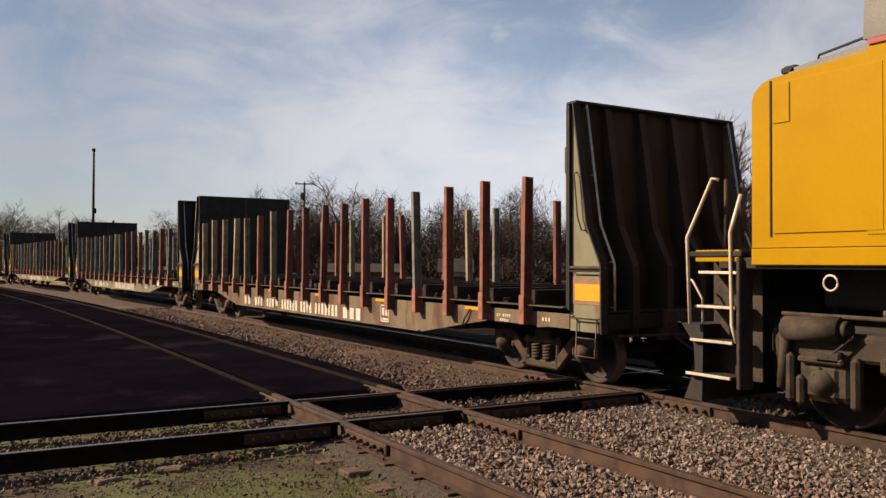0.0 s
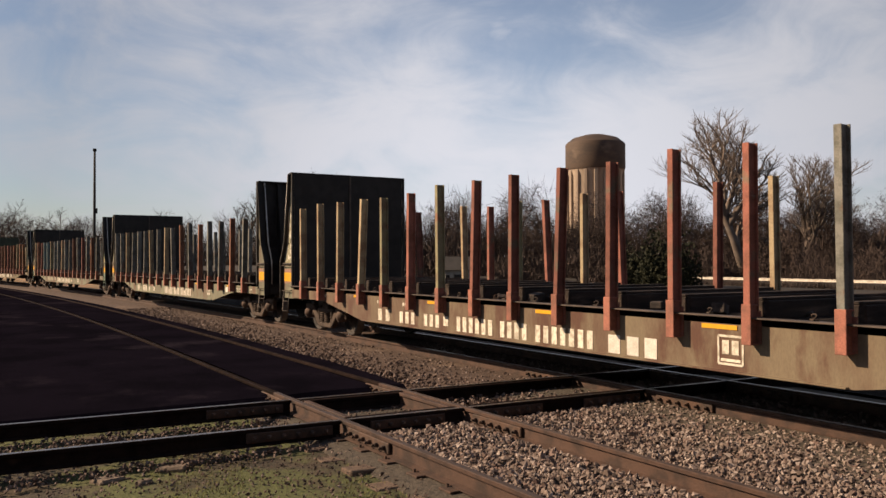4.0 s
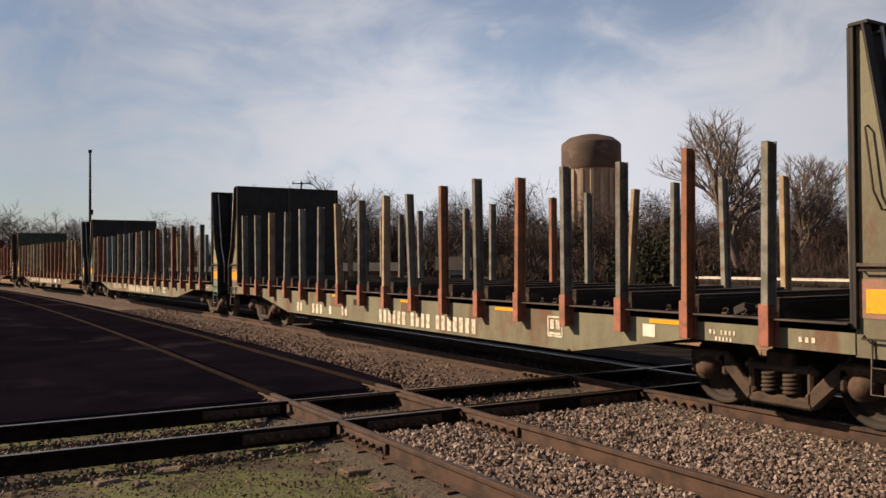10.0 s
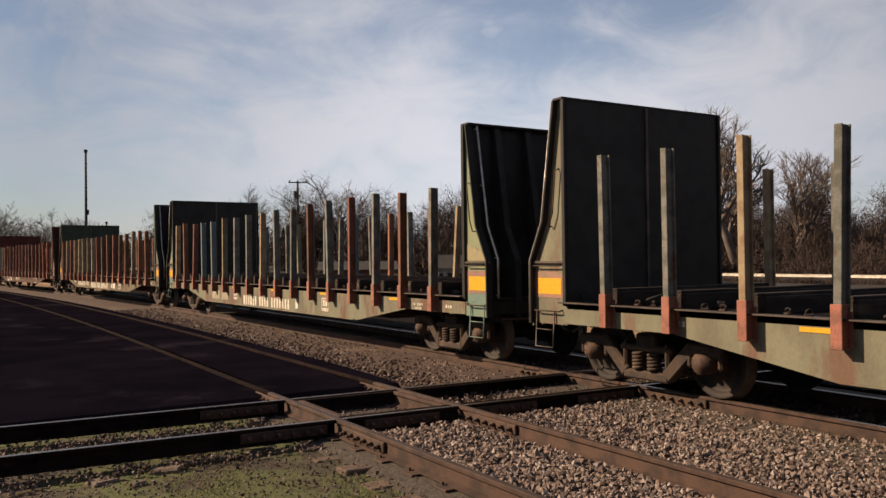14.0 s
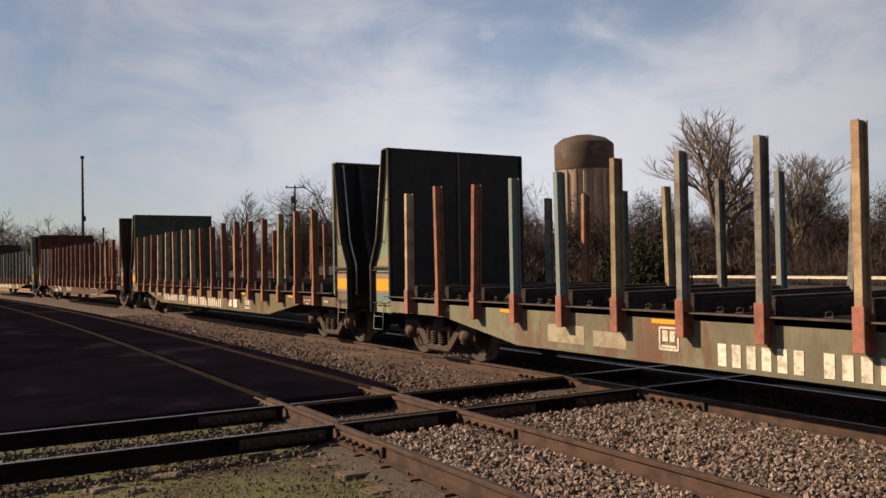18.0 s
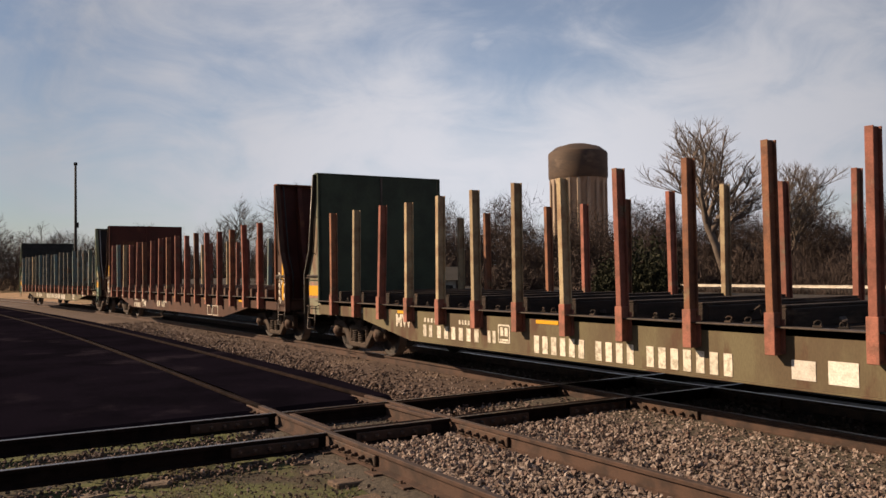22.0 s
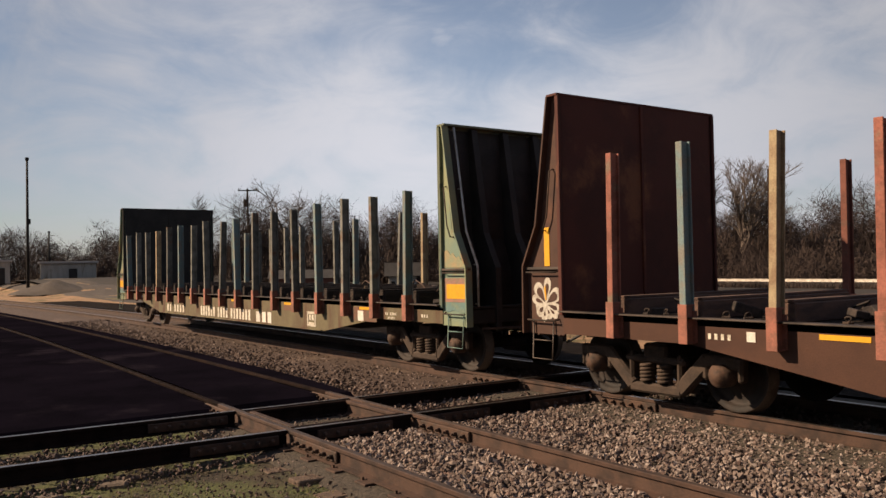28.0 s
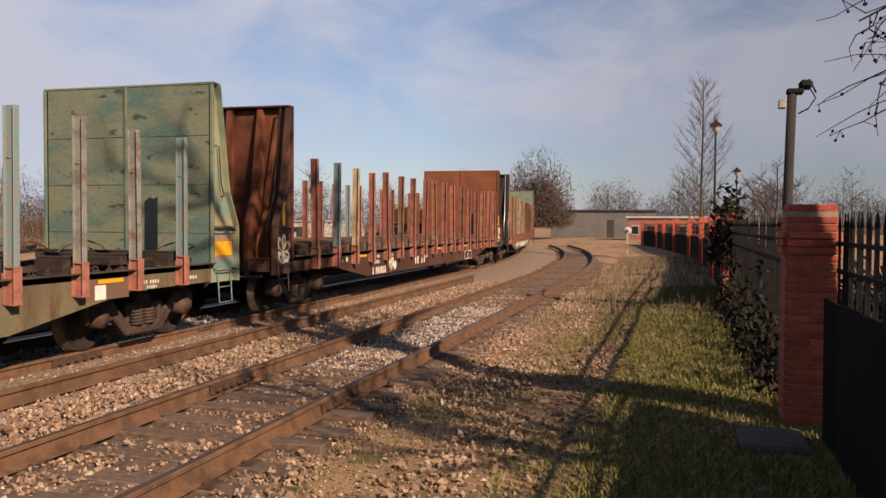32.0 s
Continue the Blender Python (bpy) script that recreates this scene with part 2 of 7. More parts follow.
M["dirt"] = surface("dirt_and_dry_grass", (0.2672, 0.1574, 0.08396), (0.1543, 0.1004, 0.04836), 0.95, 0, 1.1, bump=0.8, grain=26, stain=(0.05938, 0.057, 0.01527), stain_scale=0.4, stain_range=(0.5, 0.64))
M["moss_dirt"] = surface("dark_mossy_dirt", (0.04992, 0.03432, 0.01934), (0.02496, 0.01872, 0.0103), 0.95, 0, 2.2, bump=0.9, grain=28, stain=(0.062, 0.07, 0.018), stain_scale=0.9, stain_range=(0.38, 0.55), speckle=0.35)
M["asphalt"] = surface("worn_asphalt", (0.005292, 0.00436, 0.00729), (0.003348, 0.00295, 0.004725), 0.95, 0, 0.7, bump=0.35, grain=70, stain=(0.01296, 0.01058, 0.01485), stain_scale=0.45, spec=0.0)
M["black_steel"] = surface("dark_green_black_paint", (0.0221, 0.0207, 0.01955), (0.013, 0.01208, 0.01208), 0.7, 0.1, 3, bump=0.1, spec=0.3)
M["deck_wood"] = surface("soiled_deck_wood", (0.0221, 0.01615, 0.0136), (0.0102, 0.00765, 0.0068), 0.95, 0, 5, bump=0.6, stretch=(1, 4, 1), stain=(0.04675, 0.034, 0.0255), stain_scale=2, spec=0.15)
M["bunk"] = surface("creosoted_bunk_timber", (0.03, 0.021, 0.017), (0.016, 0.012, 0.01), 0.85, 0, 4, bump=0.5, stretch=(3, 0.6, 3), stain=(0.09, 0.062, 0.045), stain_scale=1.4, stain_range=(0.55, 0.7), spec=0.25)
M["rusty_bunk"] = surface("rust_dusted_bunk_timber", (0.1, 0.058, 0.042), (0.055, 0.034, 0.027), 0.9, 0, 4, bump=0.4, stretch=(3, 0.6, 3))
M["sooty_brown"] = surface("sooty_brown_steel", (0.04, 0.0275, 0.023), (0.026, 0.0185, 0.016), 0.8, 0.05, 1.6, bump=0.12, spec=0.3)
M["debris"] = surface("oily_scrap", (0.018, 0.0144, 0.0126), (0.045, 0.0324, 0.027), 0.8, 0.2, 12, bump=0.5)
M["grime"] = surface("running_gear_grime", (0.0378, 0.0243, 0.01728), (0.0162, 0.01188, 0.00972), 0.85, 0.1, 7, bump=0.35, stain=(0.0702, 0.0378, 0.02268), stain_scale=3)
M["wheel"] = surface("wheel_steel", (0.01924, 0.01184, 0.008515), (0.008138, 0.00592, 0.00481), 0.75, 0.1, 5, bump=0.1)
M["tread"] = surface("worn_wheel_tread", (0.1134, 0.09005, 0.07337), (0.0667, 0.05003, 0.04002), 0.5, 0.6, 4, bump=0.02)
M["yellow_mark"] = surface("yellow_reflector", (0.5504, 0.292, 0.005616), (0.5167, 0.2527, 0.005616), 0.45, 0, 20, bump=0.03, vary=0.03, speckle=0.05)
M["white_mark"] = surface("white_stencil_paint", (0.5508, 0.5049, 0.4208), (0.3213, 0.2907, 0.2295), 0.7, 0, 14, (0.45, 0.62), bump=0.05)
M["pipe"] = surface("galvanised_pipe", (0.495, 0.468, 0.423), (0.315, 0.288, 0.252), 0.4, 0.6, 8, bump=0.05)
M["rubber"] = surface("black_rubber", (0.012, 0.012, 0.012), (0.02, 0.02, 0.02), 0.6, 0, 8, bump=0.1)


# ---------------------------------------------------------------- mesh building
class Shape:
    """Gathers boxes, prisms and tubes into one mesh."""

    def __init__(self):
        self.v, self.f, self.s, self.mi = [], [], [], []

    def add(self, vs, fs, smooth=False, mi=0):
        k = len(self.v)
        self.v += [tuple(p) for p in vs]
        self.f += [[i + k for i in f] for f in fs]
        self.s += [smooth] * len(fs)
        self.mi += [mi] * len(fs)
        return self

    def box(self, c, size, ch=0.0, m=None, mi=0):
        """A box about c; ch chamfers all its edges."""
        h = [a / 2 for a in size]
        vs, fs = [], []
        if ch <= 0:
            vs = [Vector((x * h[0], y * h[1], z * h[2])) for x in (-1, 1) for y in (-1, 1) for z in (-1, 1)]
            fs = [(0, 1, 3, 2), (4, 6, 7, 5), (0, 4, 5, 1), (2, 3, 7, 6), (0, 2, 6, 4), (1, 5, 7, 3)]
        else:
            ix = {}
            for x in (-1, 1):
                for y in (-1, 1):
                    for z in (-1, 1):
                        for a in range(3):
                            p = [s * (h[i] - (0 if i == a else ch)) for i, s in enumerate((x, y, z))]
                            ix[x, y, z, a] = len(vs)
                            vs.append(Vector(p))
            for a in range(3):
                b, c2 = (a + 1) % 3, (a + 2) % 3
                for s in (-1, 1):
                    q = []
                    for sb, sc in ((-1, -1), (1, -1), (1, 1), (-1, 1)):
                        k = [0, 0, 0]
                        k[a], k[b], k[c2] = s, sb, sc
                        q.append(ix[(*k, a)])
                    fs.append(q if s > 0 else q[::-1])
                for sb in (-1, 1):
                    for sc in (-1, 1):
                        k0, k1 = [0, 0, 0], [0, 0, 0]
                        k0[a], k0[b], k0[c2] = -1, sb, sc
                        k1[a], k1[b], k1[c2] = 1, sb, sc
                        q = [ix[(*k0, b)], ix[(*k1, b)], ix[(*k1, c2)], ix[(*k0, c2)]]
                        fs.append(q if sb * sc < 0 else q[::-1])
            for x in (-1, 1):
                for y in (-1, 1):
                    for z in (-1, 1):
                        q = [ix[x, y, z, 0], ix[x, y, z, 1], ix[x, y, z, 2]]
                        fs.append(q if x * y * z > 0 else q[::-1])
        if m is not None:
            vs = [m @ p for p in vs]
        return self.add([(p[0] + c[0], p[1] + c[1], p[2] + c[2]) for p in vs], fs, mi=mi)

    def prism(self, poly, lo, hi, axis="y", mi=0):
        """A polygon (two coordinates a point) drawn out from lo to hi along an axis; the polygon lies in the other two."""
        n = len(poly)

        def put(p, w):
            return {"x": (w, p[0], p[1]), "y": (p[0], w, p[1]), "z": (p[0], p[1], w)}[axis]
        area = sum(poly[i][0] * poly[(i + 1) % n][1] - poly[(i + 1) % n][0] * poly[i][1] for i in range(n))
        if (area < 0) != (axis == "y"):
            poly = poly[::-1]
        vs = [put(p, lo) for p in poly] + [put(p, hi) for p in poly]
        fs = [list(range(n))[::-1], list(range(n, 2 * n))] + [(i, (i + 1) % n, n + (i + 1) % n, n + i) for i in range(n)]
        return self.add(vs, fs, mi=mi)

    def tube(self, pts, r, n=6, r1=None, mi=0, caps=True):
        """A pipe along points; r1 is the radius at its far end."""
        pts = [Vector(p) for p in pts]
        r1 = r if r1 is None else r1
        vs, fs = [], []
        for i, p in enumerate(pts):
            d = (pts[min(i + 1, len(pts) - 1)] - pts[max(i - 1, 0)]).normalized()
            u = d.orthogonal().normalized() if i == 0 else (u - d * u.dot(d)).normalized()
            w = d.cross(u)
            k = r + (r1 - r) * i / max(1, len(pts) - 1)
            vs += [p + (u * math.cos(a) + w * math.sin(a)) * k for a in (math.tau * j / n for j in range(n))]
        for i in range(len(pts) - 1):
            fs += [(i * n + j, i * n + (j + 1) % n, (i + 1) * n + (j + 1) % n, (i + 1) * n + j) for j in range(n)]
        self.add(vs, fs, True, mi)
        if caps:
            k = len(self.v) - len(vs)
            self.f += [[k + j for j in range(n)][::-1], [k + (len(pts) - 1) * n + j for j in range(n)]]
            self.s += [False, False]
            self.mi += [mi, mi]
        return self

    def lathe(self, profile, c, axis="y", n=24, mi=0, smooth=True):
        """A profile of (radius, along) turned about an axis through c."""
        vs, fs = [], []
        for r, a in profile:
            for j in range(n):
                t = math.tau * j / n
                p = (r * math.cos(t), a, r * math.sin(t)) if axis == "y" else (r * math.cos(t), r * math.sin(t), a) if axis == "z" else (a, r * math.cos(t), r * math.sin(t))
                vs.append((p[0] + c[0], p[1] + c[1], p[2] + c[2]))
        for i in range(len(profile) - 1):
            fs += [(i * n + j, (i + 1) * n + j, (i + 1) * n + (j + 1) % n, i * n + (j + 1) % n) for j in range(n)]
        return self.add(vs, fs, smooth, mi)

    def mesh(self, name, *mats):
        me = bpy.data.meshes.new(name)
        me.from_pydata(self.v, [], self.f)
        me.polygons.foreach_set("use_smooth", self.s)
        for m in mats:
            me.materials.append(m)
        if len(mats) > 1:
            me.polygons.foreach_set("material_index", self.mi)
        me.update()
        return me


def part(name, shape, material, parent, label="", m=None):
    """Links a shape (or a finished mesh) as one mesh object under a thing or a part."""
    mats = material if isinstance(material, (list, tuple)) else [material]
    me = shape.mesh(name, *mats) if isinstance(shape, Shape) else shape
    ob = new(name, me)
    ob.parent = parent
    if m is not None:
        ob.matrix_basis = m
    if label:
        ob["label"] = label
    return ob


def painted(ob, material):
    """Gives one object its own material on a shared mesh."""
    ob.material_slots[0].link = "OBJECT"
    ob.material_slots[0].material = material
    return ob


def thing(name, label, category, group="", kind="", m=None):
    e = new(name)
    e.empty_display_size = 0.3
    if m is not None:
        e.matrix_basis = m
    return tagged(e, label, category, group, kind)


def solid(name, shape, material, label, category, group="", kind=""):
    mats = material if isinstance(material, (list, tuple)) else [material]
    return tagged(new(name, shape.mesh(name, *mats) if isinstance(shape, Shape) else shape), label, category, group, kind)


# ---------------------------------------------------------------- the line of the tracks
Y_MAIN, Y_SIDE, X_CROSS, GAUGE = 8.62, 4.36, -8.85, 1.505
BEND_X, BEND_R = 27.0, 165.0
WEST_X, WEST_R = -15.0, 450.0                       # the gentle curve the other way


def west_shift(x):
    """How far the tracks have swung aside at x."""
    return -max(0.0, WEST_X - x) ** 2 / (2 * WEST_R)


def along(s, y0):
    """Place and heading at s metres along a track that lies at y0, straight between its two bends."""
    if s < WEST_X:
        r = WEST_R + (y0 - Y_MAIN)
        a = (WEST_X - s) / r
        return Vector((WEST_X - r * math.sin(a), y0 - r * (1 - math.cos(a)), 0)), a
    if s <= BEND_X:
        return Vector((s, y0, 0)), 0.0
    r = BEND_R - (y0 - Y_MAIN)
    a = min((s - BEND_X) / r, 1.2)
    rest = (s - BEND_X) - a * r
    c, sn = math.cos(a), math.sin(a)
    return Vector((BEND_X + r * sn + rest * c, y0 + r * (1 - c) + rest * sn, 0)), a

# ---------------------------------------------------------------- ground


def axis_steps(fine_lo, fine_hi, step, far):
    """Coordinates that are close together in the middle and wide apart far away."""
    a = list(np.arange(fine_lo, fine_hi + step / 2, step))
    lo, hi, d = fine_lo, fine_hi, step
    while hi < far:
        d *= 1.35
        lo, hi = lo - d, hi + d
        a = [lo] + a + [hi]
    return a


def ground_height(x, y):
    """Level of the bare ground: a flat yard, a soft verge along the fence."""
    z = -0.26 + 0.035 * noise.noise((x * 0.35, y * 0.35, 0)) + 0.015 * noise.noise((x * 1.7, y * 1.7, 3))
    if y < 2.6:
        z += 0.16 * min(1, (2.6 - y) / 2.5) * min(1, max(0, (x + 7.6) / 4))
    if y > 12 and x < -60:
        z += 1.5 * min(1, (-x - 60) / 40) * min(1, (y - 12) / 5)
    if y > 14:
        z -= 0.25 * min(1, (y - 14) / 6)
    return z


gx, gy = axis_steps(-16, 24, 0.4, 2600), axis_steps(-6, 16, 0.4, 2600)
gv = [(x, y, ground_height(x, y)) for y in gy for x in gx]
nx = len(gx)
gf = [(j * nx + i, j * nx + i + 1, (j + 1) * nx + i + 1, (j + 1) * nx + i) for j in range(len(gy) - 1) for i in range(nx - 1)]
ground = solid("ground", Shape().add(gv, gf, True), M["dirt"], "dry winter grass and bare dirt ground", "ground", kind="structure")


def strip(name, y0, pts, s0, s1, step, material, label):
    """A bed along a track: cross-section points (offset, z) carried along it."""
    vs, fs, n = [], [], len(pts)
    k = max(1, int((s1 - s0) / step))
    for i in range(k + 1):
        p, a = along(s0 + (s1 - s0) * i / k, y0)
        for o, z in pts:
            vs.append((p.x - math.sin(a) * o, p.y + math.cos(a) * o, z + 0.012 * noise.noise((p.x * 1.3, o * 2, 7))))
    for i in range(k):
        fs += [(i * n + j, (i + 1) * n + j, (i + 1) * n + j + 1, i * n + j + 1) for j in range(n - 1)]
    return solid(name, Shape().add(vs, fs, True), material, label, "track bed", kind="structure")


strip("ballast_bed_main", Y_MAIN, [(-3.1, -0.3), (-2.2, -0.17), (-1.3, -0.14), (0, -0.16), (1.3, -0.14), (1.9, -0.17), (3.1, -0.33)], -10.2, 4, 1.0, M["ballast"], "grey crushed stone ballast under the main line")
M["far_ballast"] = surface("tan_ballast_shoulder", (0.1888, 0.1359, 0.09676), (0.1079, 0.07426, 0.05359), 0.95, 0, 14, bump=1.0, grain=24, speckle=0.7)
strip("ballast_bed_east", Y_MAIN, [(-3.1, -0.3), (-2.2, -0.17), (-1.3, -0.14), (0, -0.16), (1.3, -0.14), (1.9, -0.17), (3.1, -0.33)], 4, 150, 1.0, M["far_ballast"], "tan crushed stone ballast under the bend")
strip("ballast_bed_west", Y_MAIN, [(-3.1, -0.3), (-2.2, -0.17), (-1.3, -0.14), (0, -0.16), (1.3, -0.14), (1.9, -0.17), (3.1, -0.33)], -140, -10.2, 1.0, M["ballast_brown"], "soiled brown ballast under the main line")
strip("ballast_bed_siding", Y_SIDE, [(-1.25, -0.3), (-1.0, -0.19), (0, -0.18), (1.0, -0.19), (1.35, -0.28)], X_CROSS - 1.4, 2, 1.0, M["ballast"], "thin dirty ballast under the siding")
M["siding_dirt"] = surface("brown_siding_dirt", (0.1249, 0.0812, 0.05494), (0.05619, 0.03746, 0.02622), 0.95, 0, 9, bump=1.0, grain=30, speckle=0.4, stain=(0.2622, 0.1998, 0.1373), stain_scale=1.2, stain_range=(0.56, 0.7))
strip("ballast_bed_siding_east", Y_SIDE, [(-1.25, -0.3), (-1.0, -0.215), (0, -0.195), (1.0, -0.215), (1.35, -0.29)], 2, 60, 1.0, M["siding_dirt"], "dusty fine gravel under the siding")

# near-black strip that paints the train's shade onto the ground behind it
M["train_shade"] = surface("black_shade_strip", (0.01041, 0.008323, 0.007284), (0.01821, 0.01405, 0.01144), 0.95, 0, 3, bump=0.6, grain=30, spec=0.03)
strip("cinder_path", Y_MAIN, [(2.2, -0.17), (3.2, -0.18), (5.2, -0.2), (6.2, -0.4)], -60, 60, 1.0, M["train_shade"], "dark strip standing in for the train's shade beside the main line")

M["weeds"] = surface("dead_brown_weeds", (0.02188, 0.01596, 0.0103), (0.01159, 0.008754, 0.00618), 0.95, 0, 0.6, bump=0.8, grain=6, stain=(0.03604, 0.02574, 0.01544), stain_scale=0.15)
wx, wy = np.linspace(-150, -7, 40), np.linspace(14.5, 54.6, 14)
solid("weed_field", Shape().add([(x, y + 0.0006 * x * x * (y > 40) + 0.5 * noise.noise((x * 0.3, y, 2)), (-0.4 if y > 15 else -0.6) + 0.05 * noise.noise((x * 0.4, y * 0.4, 1)) - (0.3 if x > -8 or x < -149 else 0) + (1.5 * min(1, (-x - 60) / 40) if x < -60 else 0)) for y in wy for x in wx],
      [(j * 40 + i, j * 40 + i + 1, (j + 1) * 40 + i + 1, (j + 1) * 40 + i) for j in range(13) for i in range(39)], True), M["weeds"], "field of dead brown weeds behind the line", "ground", kind="structure")
solid("weed_bank", Shape().add([(x, y + 0.0006 * x * x, -0.42 + 0.05 * noise.noise((x * 0.4, y * 0.4, 1)) + (1.5 * min(1, (-x - 60) / 40) if x < -60 else 0)) for y in (57.3, 60, 64, 70) for x in wx],
      [(j * 40 + i, j * 40 + i + 1, (j + 1) * 40 + i + 1, (j + 1) * 40 + i) for j in range(3) for i in range(39)], True), M["weeds"], "bank of dead brown weeds past the far track", "ground", kind="structure")

M["yard_gravel"] = surface("rutted_yard_gravel", (0.055, 0.043, 0.034), (0.035, 0.0265, 0.021), 0.95, 0, 0.35, bump=0.8, grain=9, stain=(0.0825, 0.07, 0.056), stain_scale=0.22, stretch=(1, 2.5, 1))
yx, yy = np.linspace(-124, -34, 46), np.linspace(11.9, 34, 15)
solid("gravel_yard", Shape().add([(x, y, ground_height(x, y) + (0.05 if 0 < i < 45 and 0 < j < 14 else -0.3) + 0.09 * noise.noise((x * 0.25, y * 0.5, 6))) for j, y in enumerate(yy) for i, x in enumerate(yx)],
      [(j * 46 + i, j * 46 + i + 1, (j + 1) * 46 + i + 1, (j + 1) * 46 + i) for j in range(14) for i in range(45)], True), M["yard_gravel"], "rutted grey-brown gravel yard", "ground", kind="structure")

# a mossy corner of dirt beside the crossing track
mx, my = np.arange(-12, -4.2, 0.26), np.arange(-4, 3.75, 0.25)
mv = [(x, y, ground_height(x, y) + 0.012 - (0.08 if j in (0, len(my) - 1) or i in (0, len(mx) - 1) else 0) - 0.05 * max(0, (x + 5.6 + 0.7 * noise.noise((x, y * 0.8, 4))) / 1.2))
      for j, y in enumerate(my) for i, x in enumerate(mx)]
solid("mossy_verge", Shape().add(mv, [(j * len(mx) + i, j * len(mx) + i + 1, (j + 1) * len(mx) + i + 1, (j + 1) * len(mx) + i) for j in range(len(my) - 1) for i in range(len(mx) - 1)], True),
      M["moss_dirt"], "dark mossy dirt beside the crossing track", "ground", kind="structure")

# dark paved yard around the siding, flush with its rails
pave = Shape()
ya, yb = Y_SIDE - GAUGE / 2, Y_SIDE + GAUGE / 2
for lo, hi in ((-40, ya - 0.075), (ya + 0.11, yb - 0.11), (yb + 0.075, yb + 0.42)):
    xs, ys = np.concatenate([np.linspace(-125, -48, 14), np.linspace(-46, X_CROSS - 1.55, 26)]), np.linspace(lo, hi, 12 if hi - lo > 5 else 3)
    vs = [(x + (0.35 * noise.noise((y * 0.9, 0, 1)) if i == 39 else 0), y + west_shift(x) + (0.06 * noise.noise((x * 0.8, 1, 1)) if j == len(ys) - 1 and hi > yb else 0),
           -0.016 + 0.006 * noise.noise((x * 0.3, y * 0.3, 2)) - (0.05 if i == 39 else 0)) for j, y in enumerate(ys) for i, x in enumerate(xs)]
    pave.add(vs, [(j * 40 + i, j * 40 + i + 1, (j + 1) * 40 + i + 1, (j + 1) * 40 + i) for j in range(len(ys) - 1) for i in range(39)], True)
    ex = [j * 40 + 39 for j in range(len(ys))]
    base = len(pave.v) - len(vs)
    pave.add([pave.v[base + e] for e in ex] + [(pave.v[base + e][0] + 0.3, pave.v[base + e][1], -0.27) for e in ex],
             [(j, len(ex) + j, len(ex) + j + 1, j + 1) for j in range(len(ex) - 1)])
for y in (ya, yb):
    xs = np.linspace(-120, X_CROSS - 1.6, 40)
    pave.add([(x, y + o + west_shift(x), -0.055) for o in (-0.14, 0.14) for x in xs], [(i, i + 1, 41 + i, 40 + i) for i in range(39)])
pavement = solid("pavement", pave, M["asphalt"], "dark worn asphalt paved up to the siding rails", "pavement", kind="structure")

# ---------------------------------------------------------------- tracks
RAIL = [(-0.072, -0.172), (0.072, -0.172), (0.072, -0.16), (0.012, -0.145), (0.01, -0.048), (0.036, -0.036), (0.037, -0.006),
        (0.028, 0.0), (-0.028, 0.0), (-0.037, -0.006), (-0.036, -0.036), (-0.01, -0.048), (-0.012, -0.145), (-0.072, -0.16)]


def rail(points, parent, name="rail", label="", lift=0.0, tops=True, head="rail_top", side="rail_side"):
    """A rail of true section along places with headings."""
    vs, fs, mi, n = [], [], [], len(RAIL)
    for p, a in points:
        for o, z in RAIL:
            vs.append((p[0] - math.sin(a) * o, p[1] + math.cos(a) * o, z + lift))
    sh = Shape()
    for i in range(len(points) - 1):
        for j in range(n):
            k = (j + 1) % n
            fs.append((i * n + j, i * n + k, (i + 1) * n + k, (i + 1) * n + j))
            mi.append(1 if tops and j == 7 else 0)
    sh.add(vs, fs)
    sh.mi = mi
    sh.f += [list(range(n))[::-1], [(len(points) - 1) * n + j for j in range(n)]]
    sh.s += [False, False]
    sh.mi += [0, 0]
    return part(name, sh, [M[side], M[head]], parent, label)


def run(y0, off, s0, s1, step=2.0):
    k = max(1, int((s1 - s0) / step))
    out = []
    for i in range(k + 1):
        p, a = along(s0 + (s1 - s0) * i / k, y0)
        out.append(((p.x - math.sin(a) * off, p.y + math.cos(a) * off), a))
    return out


track_main = thing("track_main", "main line track with worn steel rails on ballast", "track", kind="structure")
track_siding = thing("track_siding", "rusty siding track beside the main line", "track", kind="structure")
track_cross = thing("track_crossing", "steel track crossing both lines at a diamond", "track", kind="structure")
for o in (-GAUGE / 2, GAUGE / 2):
    rail(run(Y_MAIN, o, -150, 3), track_main)
    rail(run(Y_MAIN, o, 3, 165), track_main, side="rail_dusty")
    rail(run(Y_SIDE, o, -120, X_CROSS - 1.4), track_siding, head="rail_oily_shaded", side="rail_oily_shaded")
    rail(run(Y_SIDE, o, X_CROSS - 1.4, 1.5), track_siding, head="rail_dull")
    rail(run(Y_SIDE, o, 1.5, 70), track_siding, head="rail_dull", side="rail_dusty")

